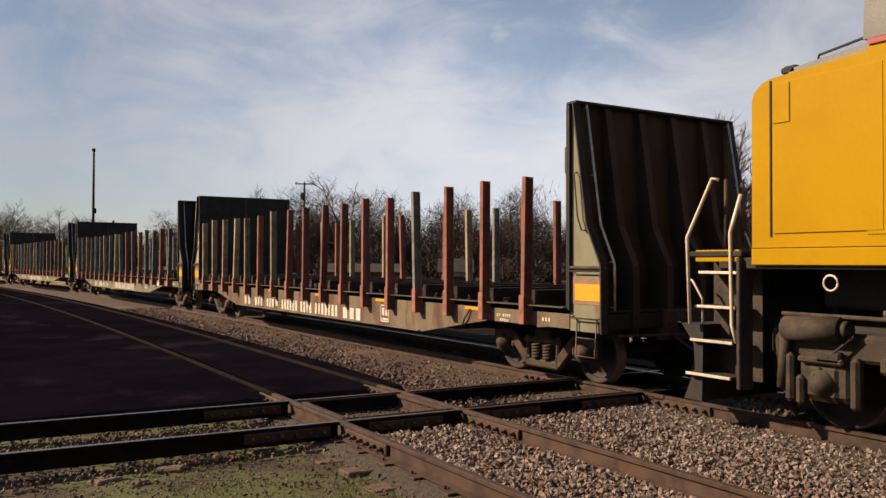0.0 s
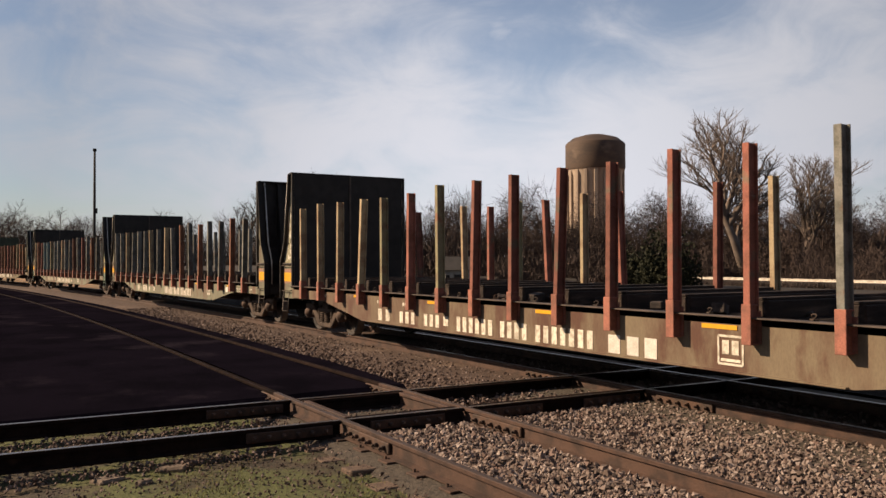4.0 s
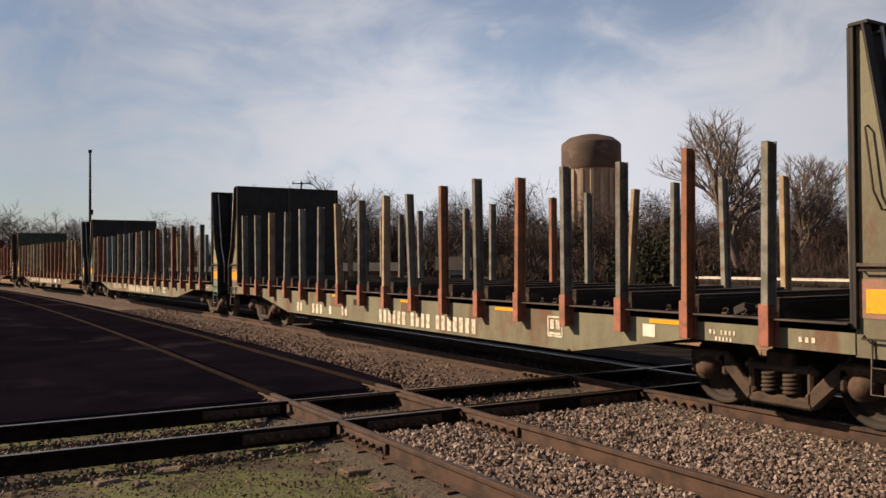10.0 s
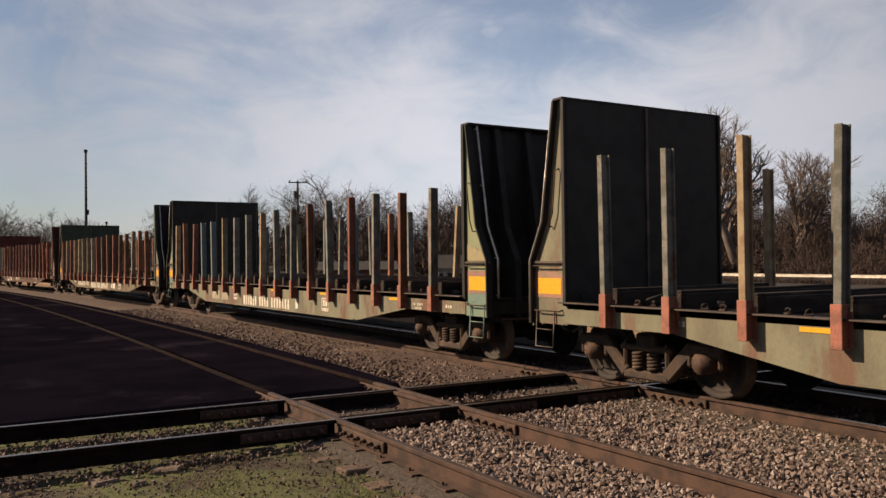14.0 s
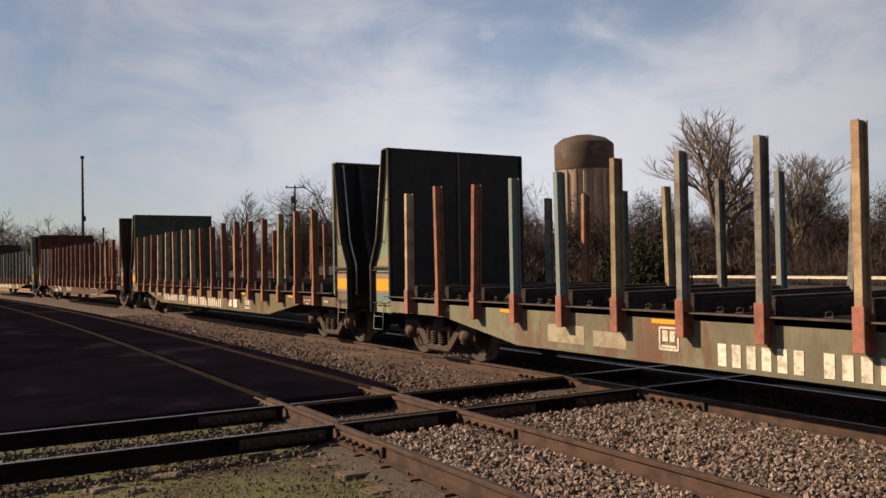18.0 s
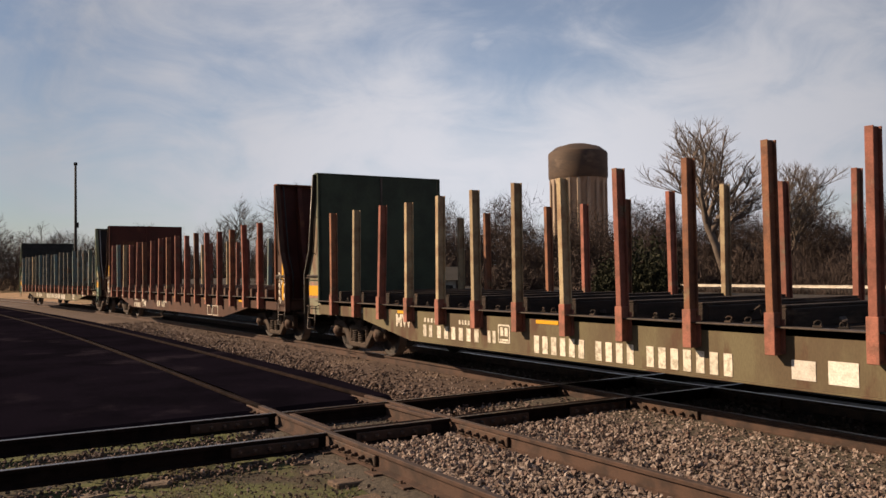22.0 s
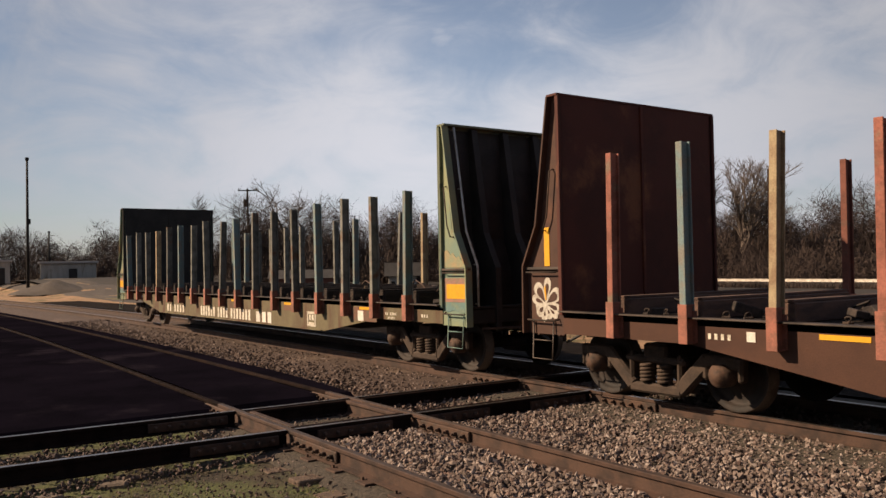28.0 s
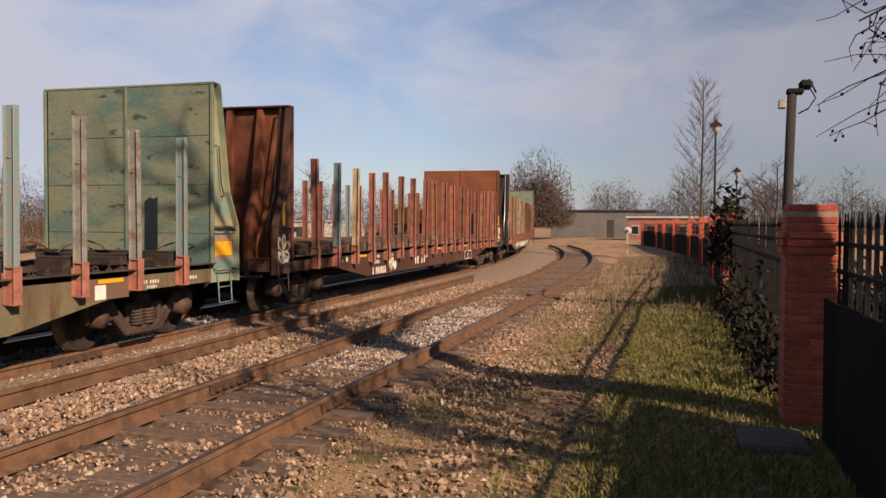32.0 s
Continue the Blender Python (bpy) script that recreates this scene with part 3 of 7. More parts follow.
tie_mesh = Shape().box((0, 0, 0), (0.23, 2.55, 0.18), 0.012).mesh("tie", M["tie"])
plate_mesh = Shape().box((0, 0, 0), (0.19, 0.33, 0.02), 0.004).box((0.06, 0.1, 0.02), (0.022, 0.022, 0.035)).box((-0.06, -0.1, 0.02), (0.022, 0.022, 0.035)).mesh("tie_plate", M["iron"])
rng = random.Random(5)
for y0, t0, lo, hi in ((Y_MAIN, track_main, -34, 62), (Y_SIDE, track_siding, -8.0, 44)):
    s = lo
    while s < hi:
        p, a = along(s, y0)
        low = -0.268 if y0 == Y_MAIN else -0.3 if s < 0.5 else -0.244
        part("tie", tie_mesh, None, t0, m=Matrix.LocRotScale((p.x, p.y + rng.uniform(-0.05, 0.05), low + (rng.uniform(-0.012, 0.012) if y0 == Y_MAIN else rng.uniform(-0.03, 0.014))), Euler((rng.gauss(0, 0.008), rng.gauss(0, 0.03), a + rng.gauss(0, 0.03))), None))
        if -9 < s < 22:
            for o in (-GAUGE / 2, GAUGE / 2):
                part("tie_plate", plate_mesh, None, t0, m=Matrix.LocRotScale((p.x - math.sin(a) * o, p.y + math.cos(a) * o, -0.178), Euler((0, 0, a)), None))
        s += 0.53 if y0 == Y_MAIN else 0.56

# the crossing track is cut for the wheels' flanges at each rail that it meets
cross_x = (X_CROSS - GAUGE / 2, X_CROSS + GAUGE / 2)
SLANT = 0.035                                         # its turn from square, in metres a metre


def cross_at(x, y):
    return (x + SLANT * (y - Y_SIDE), y)


cuts = sorted([Y_SIDE - GAUGE / 2, Y_SIDE + GAUGE / 2, Y_MAIN - GAUGE / 2, Y_MAIN + GAUGE / 2])
ch = math.atan2(1, SLANT)
for x in cross_x:
    ends = [-45] + [v for c in cuts for v in (c - 0.045, c + 0.045)] + [60]
    for a, b in zip(ends[::2], ends[1::2]):
        rail([(cross_at(x, a), ch), (cross_at(x, b), ch)], track_cross, lift=-0.003, side="rail_oily_shaded")
# guard rails inside the diamond
for x, d in ((cross_x[0], 0.115), (cross_x[1], -0.115)):
    for a, b in ((Y_SIDE - 0.68, Y_SIDE + 0.68), (Y_SIDE + 0.85, Y_MAIN - 0.85), (Y_MAIN - 0.68, Y_MAIN + 0.68)):
        rail([(cross_at(x + d, a), ch), (cross_at(x + d, b), ch)], track_cross, "guard_rail", lift=-0.008, tops=False, side="rail_oily_shaded")
for y, d in ((Y_SIDE - GAUGE / 2, 0.115), (Y_SIDE + GAUGE / 2, -0.115), (Y_MAIN - GAUGE / 2, 0.115), (Y_MAIN + GAUGE / 2, -0.115)):
    rail([((X_CROSS - 0.62 + SLANT * (y - Y_SIDE), y + d), 0), ((X_CROSS + 0.62 + SLANT * (y - Y_SIDE), y + d), 0)], track_cross, "guard_rail", lift=-0.008, tops=False)
# bolted joint bars round the diamond
bar = Shape().box((0, 0, 0), (0.92, 0.035, 0.105), 0.008)
for i in range(6):
    bx = -0.38 + i * 0.152
    bar.box((bx, -0.035, 0), (0.042, 0.045, 0.042), 0.006).tube([(bx, -0.05, 0), (bx, -0.085, 0)], 0.013, 6)
bar_mesh = bar.mesh("joint_bar", M["iron"])
for y in cuts:
    for x, d in ((cross_x[0], -0.62), (cross_x[1], 0.68)):
        c = cross_at(x, y)
        part("joint_bar", bar_mesh, None, track_cross, m=pose(c[0] + d, y - 0.032, -0.095))
for x in cross_x:
    for y in (Y_SIDE - GAUGE / 2 - 0.6, Y_SIDE, Y_SIDE + GAUGE / 2 + 0.6, Y_MAIN - GAUGE / 2 - 0.6):
        c = cross_at(x, y)
        part("joint_bar", bar_mesh, None, track_cross, m=pose(c[0] + 0.032, y, -0.095, 0, 0, math.degrees(ch)))
for x in (-4.4, 0.9, 7.5):
    for yy in (Y_SIDE - GAUGE / 2, Y_SIDE + GAUGE / 2, Y_MAIN - GAUGE / 2):
        part("joint_bar", bar_mesh, None, track_siding if yy < 6 else track_main, m=pose(x + yy * 0.3, yy - 0.032, -0.095))
y = -1.2
while y < 15:
    if y > 5.8 and abs(y - Y_MAIN) > 1.5:
        c = cross_at(X_CROSS, y)
        part("tie", tie_mesh, None, track_cross, m=pose(c[0] - 0.25, y, -0.33, 0, 0, 88))
    y += 0.55

# a spare rail lies along the main line
M["stencil_dim"] = surface("rubbed_white_stencil", (0.2081, 0.1717, 0.1353), (0.1301, 0.09368, 0.06763), 0.7, 0, 20, bump=0.05)
spare = thing("loose_rail", "long spare brown rail lying on the ballast", "rail")
spare_pts = run(6.68, 0, -1.6, 27, 1.5)
rail(spare_pts, spare, "rail_bar", lift=0.035, tops=False, side="rail_dusty")
for i in range(24):
    x0 = 0.72 + i * 0.05 + (0.05 if i > 6 else 0)
    part("stencil_mark", Shape().box((x0, 6.669, -0.065), (0.022, 0.004, 0.022)), M["stencil_dim"], spare)
for i in range(20):
    part("stencil_mark", Shape().box((5.6 + i * 0.056, 6.669, -0.065), (0.022, 0.004, 0.022)), M["stencil_dim"], spare)


# ---------------------------------------------------------------- loose stones and grass
def scatter_stones(name, count, place, lo, hi, label, seed, stone="stones"):
    r = np.random.RandomState(seed)
    base = np.array([(1, 0, 0), (-1, 0, 0), (0, 1, 0), (0, -1, 0), (0, 0, 1), (0, 0, -1)], float)
    faces = np.array([(0, 2, 4), (2, 1, 4), (1, 3, 4), (3, 0, 4), (2, 0, 5), (1, 2, 5), (3, 1, 5), (0, 3, 5)])
    pos = place(r, count)
    n = len(pos)
    v = base[None] * r.uniform(0.6, 1.25, (n, 6, 1)) * r.uniform(0.65, 1.2, (n, 1, 3)) + r.uniform(-0.25, 0.25, (n, 6, 3))
    q = r.normal(size=(n, 4))
    q /= np.linalg.norm(q, axis=1)[:, None]
    w, x, y, z = q.T
    R = np.stack([1 - 2 * (y * y + z * z), 2 * (x * y - w * z), 2 * (x * z + w * y), 2 * (x * y + w * z), 1 - 2 * (x * x + z * z), 2 * (y * z - w * x),
                  2 * (x * z - w * y), 2 * (y * z + w * x), 1 - 2 * (x * x + y * y)], 1).reshape(n, 3, 3)
    size = lo + (hi - lo) * r.beta(1.6, 3.0, n)
    v = np.einsum("nij,nkj->nki", R, v) * size[:, None, None] / 2 + pos[:, None]
    f = (faces[None] + 6 * np.arange(n)[:, None, None]).reshape(-1, 3)
    me = bpy.data.meshes.new(name)
    me.from_pydata(v.reshape(-1, 3).tolist(), [], f.tolist())
    me.materials.append(M[stone])
    return tagged(new(name, me), label, "gravel", kind="stuff")


def bed(x0, x1, y0, y1, z, jitter=0.02, keep=None):
    def place(r, n):
        p = np.stack([r.uniform(x0, x1, n), r.uniform(y0, y1, n), z + r.uniform(-jitter, jitter, n)], 1)
        p = p if keep is None else p[keep(p, r)]
        p[:, 1] -= np.maximum(0, WEST_X - p[:, 0]) ** 2 / (2 * WEST_R)
        return p
    return place


def off_rails(p, r):
    ok = np.ones(len(p), bool)
    for y in (Y_SIDE - GAUGE / 2, Y_SIDE + GAUGE / 2, Y_MAIN - GAUGE / 2, Y_MAIN + GAUGE / 2):
        ok &= abs(p[:, 1] - y) > 0.1
    cx = p[:, 0] - SLANT * (p[:, 1] - Y_SIDE)
    for x in cross_x:
        ok &= abs(cx - x) > 0.1
    ok &= ~((cx < cross_x[0] - 0.9) & (p[:, 1] < 5.6))
    return ok


scatter_stones("ballast_stones", 30000, bed(-7.9, 4, 5.2, 7.75, -0.165, 0.028, off_rails), 0.034, 0.085, "grey and tan crushed stone ballast", 1)
scatter_stones("ballast_stones", 17000, bed(4, 27, 5.2, 7.75, -0.165, 0.025, off_rails), 0.035, 0.085, "pale tan crushed stone ballast", 2, "stones_pale")
scatter_stones("ballast_stones", 15000, bed(-7.9, 1.5, 3.75, 4.98, -0.16, 0.03, off_rails), 0.034, 0.09, "grey crushed stone between the siding rails", 3)
scatter_stones("ballast_stones", 13000, bed(-34, -7.9, 5.5, 7.75, -0.17, 0.03, off_rails), 0.045, 0.1, "brown crushed stone ballast", 4, "stones_brown")
scatter_stones("ballast_stones", 6000, bed(-16, 0.8, 7.95, 9.3, -0.16, 0.03, off_rails), 0.04, 0.09, "soiled ballast between the main line rails", 15, "stones_brown")
scatter_stones("ballast_stones", 9000, bed(0.8, 24, 7.95, 9.3, -0.16, 0.03, off_rails), 0.04, 0.09, "dusty pale ballast between the main line rails", 5, "stones_dusty")
scatter_stones("ballast_stones", 2600, bed(-10.75, -10.0, -3, 3.4, -0.2, 0.03), 0.02, 0.06, "small pale stones at the edge of the paving", 9)
scatter_stones("ballast_stones", 6800, bed(-9.9, -7.75, -1, 7.8, -0.2, 0.03, off_rails), 0.025, 0.07, "small soiled stones between the crossing rails", 6, "stones_brown")
scatter_stones("ballast_stones", 20000, bed(1.5, 26, 2.9, 5.4, -0.205, 0.02, off_rails), 0.015, 0.06, "sparse stones around the siding ties", 7, "stones_pale")
scatter_stones("ballast_stones", 15000, bed(-4.5, 22, 1.0, 3.5, -0.215, 0.03, off_rails), 0.012, 0.045, "small pale stones strewn in dirt", 8, "stones_pale")


def drifts(p, r):
    wave = np.sin(p[:, 0] * 1.3 + np.sin(p[:, 1] * 2.7) * 1.4) + np.sin(p[:, 1] * 3.3 - p[:, 0] * 0.7 + 1.0)
    return off_rails(p, r) & (wave > r.normal(0.25, 0.45, len(p)))


scatter_stones("ballast_stones", 14000, bed(2.5, 24, 0.7, 3.3, -0.195, 0.025, drifts), 0.03, 0.1, "loose pale stones in drifts on the dirt", 12, "stones_pale")
scatter_stones("ballast_stones", 9000, bed(1.5, 24, 3.7, 5.0, -0.175, 0.02, drifts), 0.03, 0.085, "loose pale stones between the siding ties", 13, "stones_pale")
scatter_stones("ballast_stones", 2600, bed(-7.6, -4.2, 0.6, 3.5, -0.215, 0.03, off_rails), 0.012, 0.05, "small soiled stones in mossy dirt", 10, "stones_brown")

scatter_stones("ballast_stones", 2600, bed(10.5, 19.0, 3.75, 4.95, -0.16, 0.015, off_rails), 0.015, 0.05, "dust-whitened stones between the siding rails", 14, "stones_dusty")

# ---------------------------------------------------------------- the train
WALL = 9.29                        # half the length between a flatcar's bulkheads
SIDE = 1.50                        # half the width over the side sills
TRUCK = 8.18
CAR_OFF = 0.06                     # the load body sits a little off the wheels
M["stake_red"] = surface("red_brown_stake_paint", (0.2076, 0.07558, 0.05353), (0.126, 0.04723, 0.03149), 0.85, 0, 4, bump=0.25, stain=(0.126, 0.1009, 0.06928), stain_scale=3, vary=0.3)
M["stake_rust"] = surface("rusted_stake", (0.189, 0.08156, 0.04409), (0.1074, 0.05039, 0.03149), 0.85, 0, 4, bump=0.25, stain=(0.176, 0.1389, 0.08156), stain_scale=2.5, vary=0.3)
M["stake_olive"] = surface("faded_olive_stake", (0.1853, 0.1726, 0.09945), (0.1326, 0.09945, 0.05967), 0.85, 0, 4, bump=0.25, stain=(0.1853, 0.07293, 0.04641), stain_scale=2.5, vary=0.3)
M["stake_grey"] = surface("weathered_grey_stake", (0.147, 0.1456, 0.1302), (0.07856, 0.08052, 0.06743), 0.85, 0, 5, bump=0.3, stain=(0.1174, 0.0603, 0.03645), stain_scale=3, vary=0.25)
M["stake_blue"] = surface("flaking_blue_stake", (0.1193, 0.179, 0.1851), (0.1614, 0.1553, 0.1316), 0.8, 0, 5, bump=0.2)
M["stake_tan"] = surface("sun_bleached_stake", (0.2983, 0.2389, 0.1462), (0.1989, 0.1326, 0.07956), 0.85, 0, 4, bump=0.25, vary=0.2)
M["pocket"] = surface("red_oxide_pocket", (0.257, 0.0975, 0.0663), (0.156, 0.0663, 0.0452), 0.8, 0, 6, bump=0.2, stain=(0.125, 0.0624, 0.039), stain_scale=4)
M["sprayed_white"] = surface("thin_white_spray", (0.46, 0.43, 0.37), (0.28, 0.25, 0.21), 0.75, 0, 12, (0.42, 0.66), bump=0.05)
M["rust_bloom"] = surface("orange_rust_bloom", (0.235, 0.185, 0.1), (0.18, 0.19, 0.115), 0.8, 0, 6, (0.4, 0.6), bump=0.15)
M["pink"] = surface("faded_red_patch", (0.2496, 0.131, 0.09672), (0.1685, 0.1248, 0.08112), 0.8, 0, 6, bump=0.1)
M["rust_patch"] = surface("rust_red_patch", (0.1373, 0.0624, 0.04056), (0.1061, 0.07488, 0.0468), 0.85, 0, 5, bump=0.15)
M["teal"] = surface("teal_patch", (0.08323, 0.1457, 0.1405), (0.1144, 0.1561, 0.1144), 0.8, 0, 6, bump=0.1)
# shaded tone of a green bulkhead; its sunlit face takes mint instead
M["green_shaded"] = surface("shaded_green_paint", (0.035, 0.048, 0.032), (0.022, 0.03, 0.021), 0.75, 0, 1.2, bump=0.1, spec=0.3)
M["edge"] = surface("worn_deck_edge_steel", (0.0765, 0.0594, 0.0486), (0.0315, 0.0252, 0.0216), 0.55, 0.3, 3, bump=0.1)
M["olive"] = surface("faded_olive_paint", (0.1588, 0.1572, 0.1068), (0.1108, 0.1033, 0.07124), 0.75, 0, 1.6, bump=0.12, stain=(0.1152, 0.06504, 0.04273), stain_scale=2.2, stain_range=(0.5, 0.66), spec=0.3, speckle=0.12, stretch=(1, 1, 0.35))
M["olive_brown"] = surface("soiled_olive_paint", (0.1148, 0.09775, 0.0544), (0.0833, 0.0612, 0.0357), 0.78, 0, 1.6, bump=0.12, stain=(0.07225, 0.03825, 0.0221), stain_scale=2.2, stain_range=(0.5, 0.64), spec=0.3, speckle=0.14, stretch=(1, 1, 0.35))
M["tan"] = surface("rusty_tan_paint", (0.1301, 0.1026, 0.06676), (0.0925, 0.05818, 0.03866), 0.78, 0, 1.6, bump=0.12, stain=(0.07149, 0.0349, 0.0232), stain_scale=2.0, stain_range=(0.48, 0.64), spec=0.3, speckle=0.12, stretch=(1, 1, 0.4))
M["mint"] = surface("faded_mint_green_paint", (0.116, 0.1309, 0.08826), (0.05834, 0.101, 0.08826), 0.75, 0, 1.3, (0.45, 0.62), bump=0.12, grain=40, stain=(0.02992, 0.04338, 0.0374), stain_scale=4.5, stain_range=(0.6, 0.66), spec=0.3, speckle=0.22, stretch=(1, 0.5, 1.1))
M["flaking"] = surface("olive_paint_flaked_white", (0.17, 0.1573, 0.0935), (0.221, 0.204, 0.1445), 0.75, 0, 1.6, bump=0.2, stain=(0.442, 0.4165, 0.3485), stain_scale=7.0, stain_range=(0.5, 0.57), spec=0.3, speckle=0.15)
M["mint_wing"] = surface("rust_streaked_mint_plate", (0.1842, 0.2009, 0.1135), (0.1192, 0.1734, 0.1351), 0.75, 0, 0.9, bump=0.12, stain=(0.2275, 0.1351, 0.06502), stain_scale=1.6, stain_range=(0.58, 0.7), spec=0.3, speckle=0.12)
M["brown"] = surface("rust_brown_paint", (0.06225, 0.02738, 0.01643), (0.04381, 0.019, 0.01241), 0.8, 0, 1.2, bump=0.15, stain=(0.07301, 0.03102, 0.01826), stain_scale=0.9, stain_range=(0.5, 0.66), spec=0.3, speckle=0.12)
# sunlit tone of the brown car's bulkheads, for faces towards -x
M["rust_sunlit"] = surface("sunlit_rust_sheet", (0.1457, 0.04943, 0.02185), (0.09883, 0.03434, 0.01665), 0.85, 0, 1.2, bump=0.15, stain=(0.1041, 0.03642, 0.01821), stain_scale=0.8, stain_range=(0.52, 0.68), spec=0.3, speckle=0.12)
M["wing_brown"] = surface("dark_rust_brown_plate", (0.06143, 0.03042, 0.02048), (0.04388, 0.02223, 0.01638), 0.8, 0, 1.5, bump=0.15, stain=(0.09945, 0.04388, 0.02633), stain_scale=1.2, spec=0.3, speckle=0.12)
# shaded tone of the same bulkheads, for faces towards +x
M["rust_shaded"] = surface("shaded_brown_paint", (0.06864, 0.01872, 0.01248), (0.0468, 0.01373, 0.009984), 0.8, 0, 1.2, bump=0.12, stain=(0.1373, 0.05304, 0.02496), stain_scale=1.0, spec=0.3)

# meshes shared by all flatcars
STAKE_H = 1.98
stake_mesh = (Shape().box((0, -0.064, STAKE_H / 2), (0.084, 0.016, STAKE_H), 0.004).box((0, 0.064, STAKE_H / 2), (0.084, 0.016, STAKE_H), 0.004).box((0, 0, STAKE_H / 2), (0.014, 0.126, STAKE_H))
              .tube([(0, -0.075, STAKE_H * 0.72), (0, 0.075, STAKE_H * 0.72)], 0.014, 6).mesh("stake", M["stake_red"]))
pocket_mesh = (Shape().box((0, -0.078, 0), (0.12, 0.016, 0.42), 0.005).box((-0.02, -0.005, 0), (0.014, 0.14, 0.42)).box((0.02, -0.005, 0), (0.014, 0.14, 0.42))
               .box((0, 0.058, -0.03), (0.15, 0.016, 0.34)).box((0, -0.01, -0.2), (0.1, 0.13, 0.016)).box((0, -0.01, 0.2), (0.1, 0.13, 0.016)).mesh("stake_pocket", M["pocket"]))
ring_mesh = Shape().tube([(0.032 * math.cos(a), 0.016 * math.sin(2 * a), 0.03 + 0.03 * math.sin(a)) for a in (math.tau * k / 10 for k in range(11))], 0.009, 5).box((0, 0, 0.005), (0.09, 0.06, 0.02), 0.004).mesh("tie_down_ring", M["grime"])
bunk_mesh = Shape().box((0, 0, 0.1), (0.2, 2.86, 0.2), 0.012).box((0, 0, 0.215), (0.15, 2.86, 0.03), 0.006).mesh("bunk", M["bunk"])


EDGE = ((0.15, 3.825), (0.42, 2.19), (0.69, 1.66), (0.70, 0.78))     # the outer edge of a bulkhead's side, in x and z
RECESS = 0.06                      # how far its web lies behind the edge flange


def wing_web(s, e):
    s.prism([(e * 0.0, 0.78)] + [(e * (x - 0.01), z) for x, z in EDGE[::-1]] + [(e * 0.0, 3.825)], -0.01, 0.01, "y")


def edge_flange(s, e):
    """A steel strip along the outer edge, square to the web, on the side towards -y."""
    for (x0, z0), (x1, z1) in zip(EDGE[:-1], EDGE[1:]):
        d = Vector((x1 - x0, 0, z1 - z0)).normalized()
        n = Vector((-d.z, 0, d.x)) * 0.012
        s.prism([(e * (x0 + n.x), z0 + n.z), (e * (x1 + n.x), z1 + n.z), (e * (x1 - n.x), z1 - n.z), (e * (x0 - n.x), z0 - n.z)], -0.1, 0.02, "y")


def mesh_of(name, mat, build):
    s = Shape()
    build(s)
    return s.mesh(name, mat)


def fishbelly(s):
    x1, x2, top, hi, lo = WALL, 6.05, 1.0, 0.8, 0.48
    s.prism([(-x1, top), (x1, top), (x1, hi), (x2 + 1.3, hi), (x2 - 0.75, lo), (-x2 + 0.75, lo), (-x2 - 1.3, hi), (-x1, hi)], -0.012, 0.012, "y")
    s.box((0, -0.03, lo + 0.012), (2 * x2 - 1.6, 0.06, 0.02), 0.004)


sill_mesh = mesh_of("side_sill", M["olive"], fishbelly)
edge_mesh = Shape().box((0, 0, 0), (2 * WALL - 0.02, 0.13, 0.018), 0.004).mesh("deck_edge", M["edge"])
# plank deck with a groove between the boards
outline = [(-WALL, 1.0)]
for k in range(92):
    x0, top = -WALL + k * WALL / 46, 1.068 + 0.005 * ((k * 7) % 5) / 5
    outline += [(x0, 1.045), (x0 + 0.006, top), (x0 + WALL / 46 - 0.006, top)]
outline += [(WALL, 1.045), (WALL, 1.0)]
deck_shape = Shape()
dn = len(outline)
deck_shape.add([(x, y, z) for y in (-SIDE + 0.03, SIDE - 0.03) for x, z in outline],
               [(i, i + 1, dn + i + 1, dn + i) for i in range(dn - 1)] + [(dn - 1, 0, dn, 2 * dn - 1)])
deck_mesh = deck_shape.mesh("deck", M["deck_wood"])
centre_mesh = (Shape().prism([(-WALL - 0.55, 0.98), (WALL + 0.55, 0.98), (WALL + 0.55, 0.68), (7, 0.68), (4.6, 0.42), (-4.6, 0.42), (-7, 0.68), (-WALL - 0.55, 0.68)], -0.3, 0.3, "y")
               .box((3.4, 0.62, 0.62), (0.9, 0.36, 0.36), 0.1).box((-2.6, -0.55, 0.6), (0.6, 0.34, 0.34), 0.08)
               .tube([(-7, -0.9, 0.62), (7, -0.9, 0.62)], 0.025, 6).tube([(-6, 0.8, 0.6), (6, 0.8, 0.6)], 0.022, 6).mesh("centre_sill", M["grime"]))
wing_mesh = {e: mesh_of("wing_plate", M["olive"], lambda s: wing_web(s, e)) for e in (1, -1)}
flange_mesh = {e: mesh_of("edge_flange", M["black_steel"], lambda s: edge_flange(s, e)) for e in (1, -1)}
bead_mesh = {e: mesh_of("edge_bead", M["pipe"], lambda s: s.tube([(e * (x + 0.014), -0.102, z) for x, z in EDGE], 0.008, 5)) for e in (1, -1)}


def load_wall(s, e):
    s.box((e * 0.02, 0, 2.432), (0.04, 2 * SIDE + 0.1, 2.785), 0.004)


def back_sheet(s, e):
    s.prism([(e * x, z) for x, z in ((0.06, 0.9), (0.3, 0.9), (0.3, 1.6), (0.13, 2.1), (0.055, 3.785), (0.05, 3.785))], -SIDE + 0.02, SIDE - 0.02, "y")


def rib(s, e):
    s.prism([(e * x, z) for x, z in ((0.5, 0.85), (0.69, 0.85), (0.68, 1.65), (0.41, 2.18), (0.15, 3.805), (0.06, 3.805), (0.1, 2.1), (0.24, 1.6), (0.24, 0.85))], -0.055, 0.055, "y")


